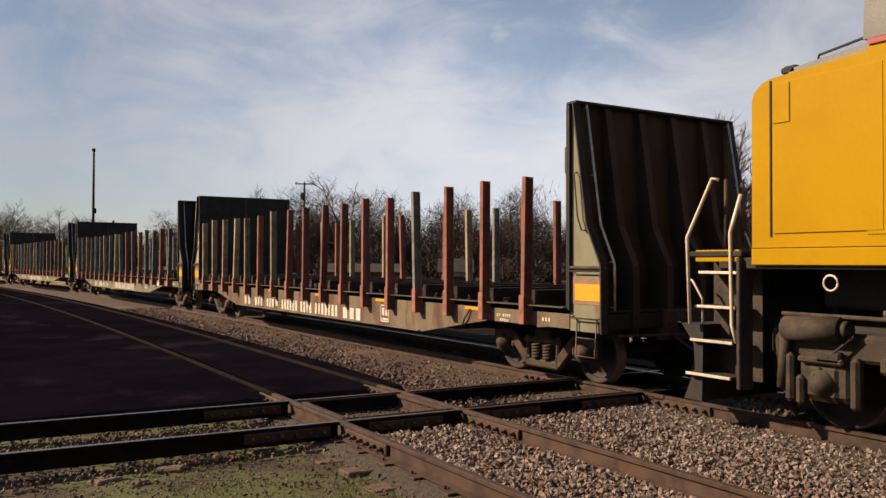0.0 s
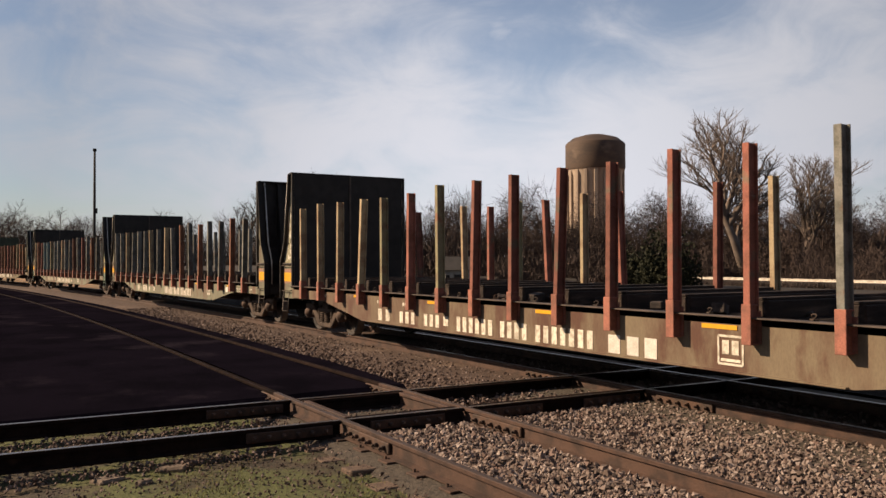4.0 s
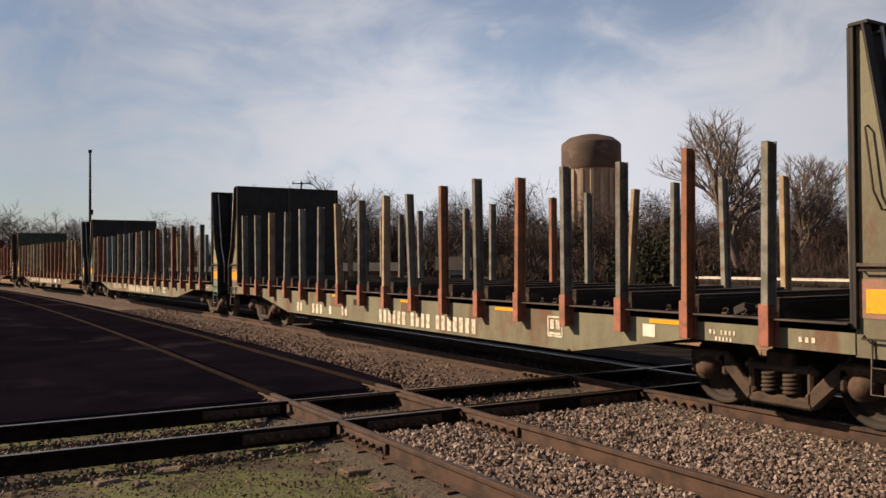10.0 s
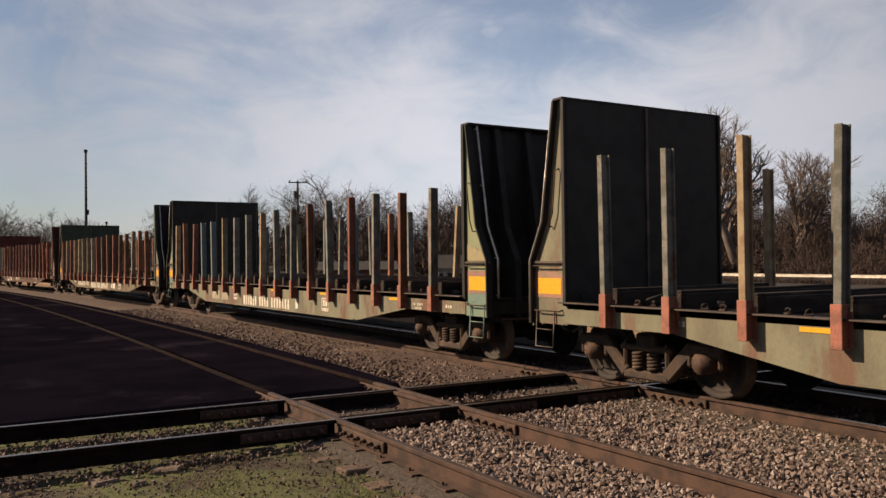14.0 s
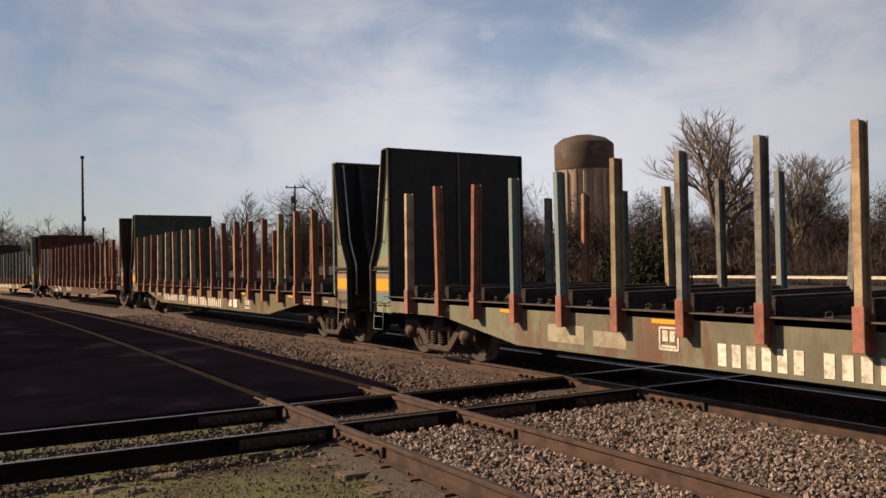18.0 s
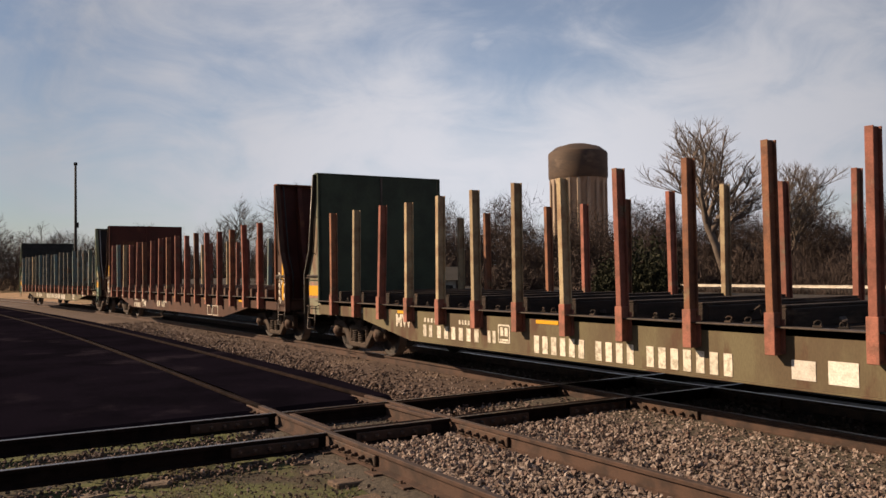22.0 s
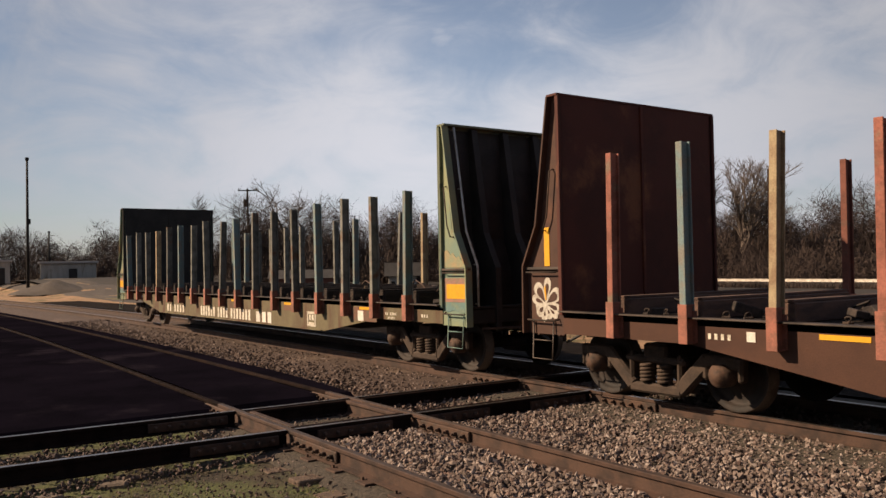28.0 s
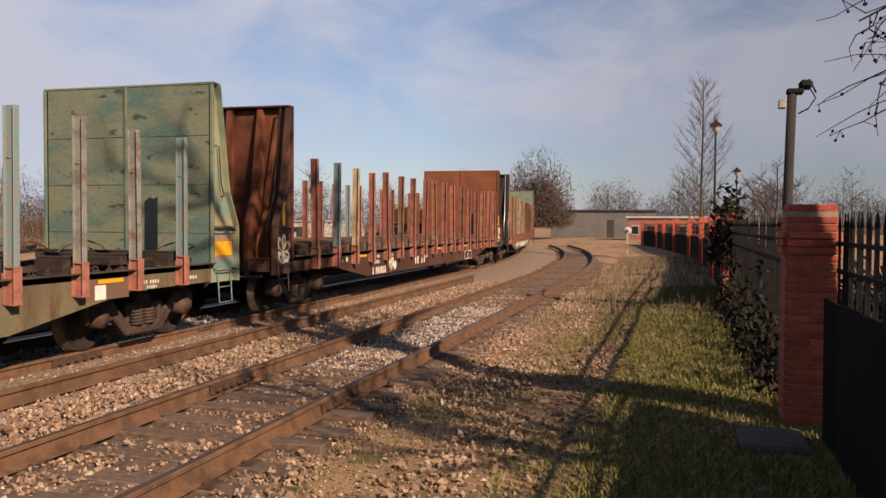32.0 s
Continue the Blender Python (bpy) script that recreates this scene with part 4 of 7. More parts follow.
wall_post_mesh = Shape().box((0, 0, 2.432), (0.03, 0.045, 2.785), 0.004).mesh("wall_post", M["black_steel"])
seam_mesh = Shape().box((0, 0, 0), (0.01, 2 * SIDE + 0.06, 0.009)).mesh("seam", M["black_steel"])
beam_mesh = Shape().box((0, 0, 3.84), (0.2, 2 * SIDE + 0.12, 0.035), 0.006).mesh("top_beam", M["black_steel"])
wall_mesh = {e: mesh_of("load_wall", M["olive"], lambda s: load_wall(s, e)) for e in (1, -1)}
back_mesh = {e: mesh_of("back_sheet", M["black_steel"], lambda s: back_sheet(s, e)) for e in (1, -1)}
rib_mesh = {e: mesh_of("rib", M["black_steel"], lambda s: rib(s, e)) for e in (1, -1)}
rail_pipe = {}
grab = {}
for e in (1, -1):
    rail_pipe[e] = mesh_of("hand_rail", M["pipe"], lambda s: s.tube([(e * 0.22, 0, 3.8), (e * 0.49, 0, 2.2), (e * 0.75, 0, 1.68), (e * 0.76, 0, 1.08)], 0.017, 6)
                           .tube([(e * 0.14, 0, 3.76), (e * 0.23, 0, 3.76)], 0.012, 5).tube([(e * 0.66, 0, 1.7), (e * 0.75, 0, 1.7)], 0.012, 5).tube([(e * 0.3, 0, 2.85), (e * 0.38, 0, 2.85)], 0.012, 5).tube([(e * 0.68, 0, 1.12), (e * 0.76, 0, 1.12)], 0.012, 5))
    grab[e] = [mesh_of("grab_iron", M["grime"], lambda s: s.tube(q, 0.011, 5)) for q in (
        [(e * 0.14, 0, 2.9), (e * 0.15, -0.06, 2.88), (e * 0.22, -0.06, 2.3), (e * 0.3, -0.06, 2.12), (e * 0.31, 0, 2.12)],
        [(e * 0.06, 0, 1.6), (e * 0.08, -0.07, 1.58), (e * 0.64, -0.07, 1.58), (e * 0.66, 0, 1.6)],
        [(e * 0.08, 0, 0.98), (e * 0.1, -0.07, 0.96), (e * 0.62, -0.07, 0.96), (e * 0.64, 0, 0.98)])]
    grab[e].append(Shape().box((e * 0.36, -0.02, 1.63), (0.7, 0.05, 0.035), 0.004).mesh("plate_flange", M["edge"]))
step_mesh = Shape().tube([(-0.19, 0, 0.95), (-0.19, -0.03, 0.46), (0.19, -0.03, 0.46), (0.19, 0, 0.95)], 0.011, 6).tube([(-0.19, -0.02, 0.7), (0.19, -0.02, 0.7)], 0.009, 5).mesh("stirrup_step", M["edge"])
reflector_mesh = Shape().box((0, 0, 0), (0.5, 0.006, 0.22)).mesh("reflector", M["yellow_mark"])
tall_reflector_mesh = Shape().box((0, 0, 0), (0.1, 0.006, 0.5)).mesh("reflector", M["yellow_mark"])
strip_mesh = Shape().box((0, 0, 0), (0.48, 0.006, 0.05)).mesh("reflector_strip", M["yellow_mark"])
lower_mesh = Shape().box((0, 0, 0), (0.68, 0.025, 0.84)).mesh("lower_plate", M["olive"])
patch_mesh = Shape().box((0, 0, 0), (0.68, 0.005, 0.36)).mesh("paint_patch", M["pink"])
coupler_mesh = {e: mesh_of("coupler", M["iron"], lambda s: s.box((e * (WALL + 0.85), 0, 0.84), (0.7, 0.16, 0.2), 0.02).box((e * (WALL + 1.27), 0.02, 0.84), (0.2, 0.3, 0.3), 0.05)
                           .box((e * (WALL + 1.34), -0.13, 0.84), (0.16, 0.1, 0.28), 0.03).box((e * (WALL + 0.62), 0, 0.86), (0.22, 0.9, 0.42), 0.03)
                           .tube([(e * (WALL + 0.72), -1.3, 0.75), (e * (WALL + 0.74), -0.2, 0.72), (e * (WALL + 1.0), -0.1, 0.66)], 0.018, 6)) for e in (1, -1)}
end_sill_mesh = {e: mesh_of("end_sill", M["black_steel"], lambda s: s.box((e * (WALL + 0.6), 0, 0.93), (0.12, 2.86, 0.22), 0.012).box((e * (WALL + 0.58), 0, 1.06), (0.2, 2.86, 0.03), 0.004)
                               .box((e * (WALL + 0.66), -0.95, 0.86), (0.06, 0.09, 0.34), 0.01).box((e * (WALL + 0.66), 0.95, 0.86), (0.06, 0.09, 0.34), 0.01)) for e in (1, -1)}
hose_mesh = {e: mesh_of("brake_hose", M["rubber"], lambda s: s.tube([(e * (WALL + 0.75 + 0.06 * i), -0.34 - 0.03 * math.sin(i * 0.3), 0.72 - 0.2 * math.sin(i * 0.16) ** 1.3) for i in range(8)], 0.02, 8)) for e in (1, -1)}

# running gear
WHEEL_R = 0.42
wheel_shape = Shape()
for y in (-0.745, 0.745):
    o = -1 if y < 0 else 1
    wheel_shape.lathe([(0.09, o * 0.1), (0.12, o * 0.09), (0.15, o * 0.03), (0.3, o * 0.0), (0.345, o * 0.02), (0.35, o * 0.07), (0.405, o * 0.07)], (0, y, 0), n=28)
    wheel_shape.lathe([(0.405, o * 0.07), (WHEEL_R - 0.006, o * 0.065), (WHEEL_R, -o * 0.04), (WHEEL_R + 0.026, -o * 0.048), (WHEEL_R + 0.026, -o * 0.07)], (0, y, 0), n=28, mi=1)
    wheel_shape.lathe([(WHEEL_R + 0.026, -o * 0.07), (0.35, -o * 0.07), (0.3, -o * 0.03), (0.12, -o * 0.05), (0.08, -o * 0.1)], (0, y, 0), n=28)
    for j in range(2):
        a = math.pi * j
        wheel_shape.box((0.23 * math.cos(a), y + o * 0.02, 0.23 * math.sin(a)), (0.05, 0.02, 0.05), 0.006)
wheel_shape.tube([(0, -1.0, 0), (0, 1.0, 0)], 0.075, 12)
wheel_mesh = wheel_shape.mesh("wheelset", M["wheel"], M["tread"])
AX = 0.945                         # half the wheelbase


def side_frame(s):
    for a, b, w in (((-1.18, 0.575), (-0.74, 0.585), 0.15), ((-0.74, 0.59), (-0.36, 0.22), 0.17), ((-0.36, 0.19), (0.36, 0.19), 0.12), ((0.36, 0.22), (0.74, 0.59), 0.17), ((0.74, 0.585), (1.18, 0.575), 0.15),
                    ((-0.42, 0.53), (0.42, 0.53), 0.08), ((-0.36, 0.2), (-0.36, 0.58), 0.07), ((0.36, 0.2), (0.36, 0.58), 0.07),
                    ((-0.72, 0.4), (-0.72, 0.58), 0.08), ((0.72, 0.4), (0.72, 0.58), 0.08), ((-1.17, 0.4), (-1.17, 0.58), 0.07), ((1.17, 0.4), (1.17, 0.58), 0.07)):
        d = Vector((b[0] - a[0], 0, b[1] - a[1]))
        s.box(((a[0] + b[0]) / 2, 0, (a[1] + b[1]) / 2), (d.length + 0.06, 0.13, w), 0.025, Matrix.Rotation(-math.atan2(d.z, d.x), 3, "Y"))


side_frame_mesh = mesh_of("side_frame", M["frame_cast"], side_frame)


def coil(s):
    pts = [(0.075 * math.cos(a), 0.075 * math.sin(a), 0.255 + 0.22 * a / (math.tau * 5)) for a in np.linspace(0, math.tau * 5, 61)]
    s.tube(pts, 0.023, 5)


spring_mesh = mesh_of("spring", M["frame_cast"], coil)
bearing_mesh = Shape().lathe([(0.0, -0.13), (0.07, -0.13), (0.08, -0.1), (0.13, -0.09), (0.135, 0.08)], (0, 0, 0), n=14).mesh("bearing_cap", M["iron"])
bolster_mesh = Shape().box((0, 0, 0.62), (0.36, 2.1, 0.2), 0.03).box((0, 0, 0.74), (0.5, 0.5, 0.08), 0.02).box((0.3, 0, 0.4), (0.06, 1.6, 0.12)).box((-0.3, 0, 0.4), (0.06, 1.6, 0.12)).mesh("bolster", M["grime"])
WHEELSETS = []                     # the turning wheelsets, with the s offset of each
LOCO_WHEELS = []


def truck(parent, x):
    t = part("truck", bolster_mesh, None, parent, "grimy three-piece freight truck", pose(x, -CAR_OFF, 0))
    for y in (-1.0, 1.0):
        part("side_frame", side_frame_mesh, None, t, m=pose(0, y, 0))
        for dx in (-0.13, 0.13):
            part("spring", spring_mesh, None, t, m=pose(dx, y * 1.02, 0))
        for dx in (-AX, AX):
            part("bearing_cap", bearing_mesh, None, t, m=pose(dx, y * 1.03, WHEEL_R + 0.02, 0, 0, 0 if y < 0 else 180))
    for dx in (-AX, AX):
        w = part("wheelset", wheel_mesh, None, t, m=pose(dx, 0, WHEEL_R))
        WHEELSETS.append((w, dx))
    return t


def stencil(car, text, x, z, h, w, gap):
    """Unlettered stencil bars, one part for each character."""
    for c in text:
        if c == "x":
            s = Shape().box((0, 0, 0), (w * 0.74, 0.004, h))
            part("stencil_bar", s, M["white_mark"], car, m=pose(x + w / 2, -SIDE - 0.016, z))
        x += (w + gap) * (1 if c == "x" else 0.75)


def frame_mark(car, x, z, h, w):
    """A stencilled rectangle of four strokes."""
    s = Shape()
    for a in (-0.5, 0.5):
        s.box((x + a * w, -SIDE - 0.016, z), (0.025, 0.004, h)).box((x, -SIDE - 0.017, z + a * h), (w, 0.004, 0.025))
    part("stencil_frame", s, M["white_mark"], car, "faded white stencil frame")
    for a in (-0.2, 0.2):
        part("stencil_bar", Shape().box((x + a * w, -SIDE - 0.016, z + 0.03), (w * 0.28, 0.004, h * 0.5)), M["white_mark"], car)
    part("stencil_bar", Shape().box((x, -SIDE - 0.016, z - h * 0.36), (w * 0.8, 0.004, 0.03)), M["white_mark"], car)


def lettering(car, text, x, z, h):
    """Real letters of the built-in font."""
    c = bpy.data.curves.new("lettering", "FONT")
    c.body, c.size, c.extrude, c.offset = text, h * 1.4, 0.002, 0.006
    tmp = bpy.data.objects.new("lettering", c)
    me = bpy.data.meshes.new_from_object(tmp)
    bpy.data.objects.remove(tmp)
    me.materials.append(M["white_mark"])
    part("lettering", me, None, car, "white stencilled letters", pose(x, -SIDE - 0.018, z - h / 2, 90, 0, 0))


def petal(x, z, turn, r0, r1, w, n=14):
    """The outline of a drop that points from (x, z) outwards."""
    a = radians(turn)
    d, side = (math.cos(a), math.sin(a)), (-math.sin(a), math.cos(a))
    out = []
    for i in range(n):
        t = math.tau * i / n
        u, v = r0 + (r1 - r0) * (0.5 - 0.5 * math.cos(t)), w * math.sin(t) * (0.55 - 0.45 * math.cos(t))
        out.append((x + d[0] * u + side[0] * v, z + d[1] * u + side[1] * v))
    return out


def flower(parent, x, y, z, sgn):
    """A sprayed white blossom round bare brown petals."""
    leaves = ((126, 0.03, 0.25, 0.06), (32, 0.03, 0.25, 0.062), (82, 0.08, 0.27, 0.034), (164, 0.05, 0.2, 0.03), (-16, 0.04, 0.22, 0.032), (222, 0.06, 0.15, 0.034), (-64, 0.08, 0.14, 0.02), (-100, 0.1, 0.16, 0.02), (-38, 0.1, 0.2, 0.02))
    s = Shape().prism([(x + 0.2 * math.cos(a), z - 0.03 + 0.17 * math.sin(a)) for a in (math.tau * i / 20 for i in range(20))], y - 0.001, y + 0.001, "y")
    for i, (turn, r0, r1, w) in enumerate(leaves):
        k = 0.0012 + 0.0003 * i
        s.prism(petal(x, z, turn, -0.02, r1 + 0.075, w * 1.3 + 0.056, 18), y - k, y + k, "y")
    part("sprayed_blossom", s, M["sprayed_white"], parent, "white sprayed blossom")
    for turn, r0, r1, w in leaves:
        part("blossom_petal", Shape().prism(petal(x, z, turn, r0, r1, w * 1.35), y + sgn * 0.0045, y + sgn * 0.006, "y"), M["wing_brown"], parent)
    part("blossom_streak", Shape().prism([(x - 0.03, z + 0.2), (x + 0.0, z + 0.24), (x + 0.02, z + 0.06), (x, z + 0.04)], y + sgn * 0.0065, y + sgn * 0.008, "y"), M["yellow_mark"], parent, "yellow sprayed streak")


STAKES = {"r": "stake_red", "u": "stake_rust", "o": "stake_olive", "g": "stake_grey", "b": "stake_blue", "t": "stake_tan"}


def flatcar(label, side, wall, wing, stakes, seed, brown=False, marks=(), lit_front=False, junk=0, rear_in=0.0):
    """A bulkhead flatcar with steel side stakes; +x is its leading end, z = 0 the rail."""
    car = thing("bulkhead_flatcar", label, "flatcar", "train cars")
    r = random.Random(seed)
    part("deck", deck_mesh, None, car)
    part("centre_sill", centre_mesh, None, car)
    for sgn in (-1, 1):
        painted(part("side_sill", sill_mesh, None, car, m=pose(0, sgn * SIDE, 0, 0, 0, 0 if sgn < 0 else 180)), M[side])
        part("deck_edge", edge_mesh, None, car, m=pose(0, sgn * (SIDE + 0.05), 1.085))
        for i in range(17):
            x = WALL - 0.88 - i * 1.0475
            part("stake_pocket", pocket_mesh, None, car, m=pose(x, sgn * (SIDE + 0.078), 1.02, 0, 0, 0 if sgn < 0 else 180))
            lean, tip = r.gauss(0, 0.6), r.gauss(0, 0.7)
            if r.random() < 0.08:
                tip += r.choice((-4, 4))
            if r.random() > 0.03 or sgn < 0:
                painted(part("stake", stake_mesh, None, car, m=pose(x, sgn * (SIDE + 0.078), 0.95 + r.uniform(-0.05, 0.04), lean, tip, 0)), M[STAKES[stakes[i] if sgn < 0 else r.choice(stakes)]])
    for i in range(17):
        x = WALL - 0.88 - i * 1.0475
        for k in (0.38, 0.62):
            if i < 16 and r.random() < 0.8:
                part("tie_down_ring", ring_mesh, None, car, m=pose(x - k * 1.0475, -SIDE + 0.02 + r.uniform(0, 0.05), 1.098, 0, 0, r.uniform(-50, 50)))
        q = part("bunk", bunk_mesh, None, car, m=pose(x + r.uniform(-0.02, 0.02), 0, 1.066, 0, 0, r.uniform(-0.3, 0.3)))
        if brown:
            painted(q, M["rusty_bunk"])
    for e in (1, -1):
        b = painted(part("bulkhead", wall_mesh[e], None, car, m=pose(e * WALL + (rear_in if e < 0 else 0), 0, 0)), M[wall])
        # light and shade are painted in: pale faces towards the sun, dark ones away
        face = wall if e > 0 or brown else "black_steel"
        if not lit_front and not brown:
            face = wall if e < 0 else "mint" if wall == "green_shaded" else "black_steel"
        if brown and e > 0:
            face = "rust_sunlit"
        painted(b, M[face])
        for y in (-SIDE - 0.03, 0.0, SIDE + 0.03):
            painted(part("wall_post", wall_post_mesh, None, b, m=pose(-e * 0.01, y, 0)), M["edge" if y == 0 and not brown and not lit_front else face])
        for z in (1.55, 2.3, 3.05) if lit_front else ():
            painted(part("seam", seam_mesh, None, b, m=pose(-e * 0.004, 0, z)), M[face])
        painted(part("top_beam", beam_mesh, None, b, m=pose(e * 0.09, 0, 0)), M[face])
        # the brown car's backs and ribs get a lit or shaded tone too
        painted(part("back_sheet", back_mesh[e], None, b), M[("rust_sunlit" if e < 0 else "rust_shaded") if brown else "sooty_brown" if seed == 11 else "black_steel"])
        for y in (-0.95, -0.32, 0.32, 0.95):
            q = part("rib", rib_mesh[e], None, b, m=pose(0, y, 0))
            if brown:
                painted(q, M["rust_sunlit" if e < 0 else "rust_shaded"])
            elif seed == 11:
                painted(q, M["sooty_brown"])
        for sgn in (-1, 1):
            turn = 0 if sgn < 0 else 180
            web = sgn * (SIDE + 0.05 - RECESS)
            plate = "flaking" if seed == 11 and e < 0 else wing
            painted(part("wing_plate", wing_mesh[e], None, b, m=pose(0, web, 0)), M[plate])
            if plate == "flaking":
                painted(part("lower_plate", lower_mesh, None, b, "worn olive lower plate", pose(e * 0.34, web, 1.2)), M[wing])
            q = part("edge_flange", flange_mesh[e if sgn < 0 else -e], None, b, m=pose(0, web, 0, 0, 0, turn))
            if brown or lit_front:
                painted(q, M["wing_brown" if brown else "mint_wing"])
            elif e < 0:
                part("edge_bead", bead_mesh[e if sgn < 0 else -e], None, b, m=pose(0, web, 0, 0, 0, turn))
            yy = web + sgn * 0.014
            if brown:
                if e < 0:
                    flower(b, e * 0.33, yy, 1.17, sgn)
                else:
                    part("reflector", tall_reflector_mesh, None, b, "yellow upright reflector", pose(e * 0.38, yy, 1.3))
                    for gx, gz, gw in ((0.2, 1.62, 0.16), (0.28, 1.48, 0.2), (0.5, 1.5, 0.14), (0.2, 1.2, 0.1), (0.52, 1.36, 0.12), (0.22, 1.02, 0.14), (0.2, 1.36, 0.12), (0.5, 1.12, 0.1)):
                        part("sprayed_scrawl", Shape().tube([(e * gx - gw / 2, yy, gz), (e * gx - gw / 4, yy, gz + 0.08), (e * gx, yy, gz + 0.07), (e * gx + gw / 4, yy, gz - 0.06), (e * gx + gw / 2, yy, gz + 0.03)], 0.02, 4), M["white_mark"], b)
                part("reflector", tall_reflector_mesh, None, b, "yellow upright reflector", pose(e * (0.29 if e < 0 else 0.38), yy, 1.91 if e < 0 else 1.79))
            else:
                part("paint_patch", patch_mesh, None, b, m=pose(e * 0.345, yy, 1.32))
                if wing == "mint_wing":
                    part("teal_patch", Shape().prism([(e * u, v) for u, v in ((0.02, 1.09), (0.05, 1.14), (0.3, 1.135), (0.66, 1.14), (0.67, 1.0), (0.45, 0.97), (0.3, 1.02), (0.12, 0.98), (0.03, 1.02))], yy - 0.002, yy + 0.002, "y"), M["teal"], b, "faded teal paint")
                    part("rust_bloom", Shape().prism([(e * u, v) for u, v in [(0.02, 1.66), (0.66, 1.66)] + [(0.62 - 0.04 * q, 1.74 + 0.014 * q + 0.025 * math.sin(q * 1.7) + 0.015 * math.sin(q * 3.1)) for q in range(16)]], yy - 0.0025, yy + 0.0025, "y"), M["rust_bloom"], b, "orange rust blooming through the paint")
                part("reflector", reflector_mesh, None, b, "bright yellow reflector plate", pose(e * 0.36, yy + sgn * 0.004, 1.3))
            h = part("hand_rail", rail_pipe[e], None, b, m=pose(0, sgn * (SIDE - 0.1), 0))
            if brown:
                painted(h, M["black_steel"])
            for g in grab[e if sgn < 0 else -e]:
                part("grab_iron", g, None, b, m=pose(0, web + sgn * 0.01, 0, 0, 0, turn))
            q = part("stirrup_step", step_mesh, None, car, m=pose(e * (WALL + 0.36), sgn * (SIDE + 0.02), 0, 0, 0, turn))
            if wing == "mint_wing":
                painted(q, M["teal"])
        painted(part("end_sill", end_sill_mesh[e], None, car), M["wing_brown" if brown else "black_steel"])
        part("coupler", coupler_mesh[e], None, car)
        part("brake_hose", hose_mesh[e], None, car)
        truck(car, e * TRUCK)
    for x in STRIPS.get(seed, (-5.45, -2.38, 0.72, 3.75, 6.95)):
        part("reflector_strip", strip_mesh, None, car, m=pose(x, -SIDE - 0.016, 0.965))
    scrap = Shape()
    for i in range(150):
        x, y = r.uniform(-WALL + 0.2, WALL - 0.2), r.uniform(-1.35, 1.35)
        scrap.box((x, y, 1.1 + r.uniform(0, 0.06)), (r.uniform(0.05, 0.3), r.uniform(0.04, 0.16), r.uniform(0.03, 0.12)), 0.008, Euler((r.uniform(-0.5, 0.5), r.uniform(-0.5, 0.5), r.uniform(0, 3))).to_matrix())
    for i in range(26):
        x, y = r.uniform(-WALL + 0.3, WALL - 0.5), r.uniform(-1.2, 1.2)
        scrap.tube([(x, y, 1.1), (x + r.uniform(-0.2, 0.2), y + r.uniform(-0.2, 0.2), 1.25), (x + r.uniform(-0.5, 0.5), y + r.uniform(-0.3, 0.3), 1.12)], 0.014, 5)
    for i in range(junk):
        ln, x = r.uniform(0.6, 2.2), r.triangular(WALL - 6.0, WALL - 0.9, WALL - 1.8)
        s = Shape().box((0, 0, 0), (ln, r.uniform(0.05, 0.15), r.uniform(0.03, 0.09)), 0.008)
        part("loose_timber", s, M[r.choice(("tie", "debris", "debris", "deck_wood", "deck_wood", "old_plank"))], car,
             m=Matrix.LocRotScale((x, r.uniform(-1.1, 1.1), 1.12 + 0.1 * r.random() ** 2), Euler((r.gauss(0, 0.15), r.gauss(0, 0.1), r.gauss(0, 0.5))), None))
    for i in range(junk // 4):
        x, y, a = r.uniform(WALL - 5, WALL - 0.6), r.uniform(-1.1, 1.0), r.uniform(0, 6)
        part("bent_strap", Shape().tube([(x + 0.35 * k * math.cos(a + 0.3 * k), y + 0.12 * k * math.sin(a), 1.15 + 0.28 * math.sin(k * 0.8)) for k in range(5)], 0.013, 5), M["iron"], car)
    tagged(part("scrap", scrap, M["debris"], car, "dark oily track scrap strewn on the deck"), kind="stuff")
    for word in marks:
        text, x, z, h, w, gap = word
        if text == "frame":
            frame_mark(car, x, z, h, w)
        elif text == "outline":
            sh = Shape()
            for a in (-0.5, 0.5):
                sh.box((x + a * w, -SIDE - 0.016, z), (0.022, 0.004, h)).box((x, -SIDE - 0.017, z + a * h), (w, 0.004, 0.022))
            part("stencil_frame", sh, M["white_mark"], car, "white painted outline")
        elif text == "panel":
            part("stencil_panel", Shape().box((x, -SIDE - 0.016, z), (w, 0.004, h)), M["paper"], car, "white painted square")
        elif text in ("patch", "stain", "smear"):
            part("paint_patch", Shape().box((x, -SIDE - 0.0135, z), (w, 0.003, h)), M[{"patch": "rust_patch", "stain": "black_steel", "smear": "smear"}[text]], car)
        elif text == "slash":
            part("grab_iron", Shape().tube([(x - w / 2, -SIDE - 0.02, z - h / 2), (x - w * 0.1, -SIDE - 0.06, z), (x + w / 4, -SIDE - 0.03, z + h / 2)], 0.014, 5), M["debris"], car)
        elif text == "scrawl":
            sh = Shape()
            for q in (((-0.5, 0.1), (-0.42, 0.5), (-0.3, 0.1), (-0.45, -0.2)), ((-0.4, 0.45), (-0.1, 0.15), (-0.25, -0.5)), ((-0.15, 0.5), (0.0, 0.0), (-0.2, -0.2), (0.1, -0.5)), ((0.1, 0.45), (0.05, -0.3), (0.25, 0.3), (0.2, -0.4))):
                sh.tube([(x + u * w, -SIDE - 0.014, z + v * h) for u, v in q], 0.013, 4)
            part("sprayed_scrawl", sh, M["white_mark"], car, "white sprayed scrawl")
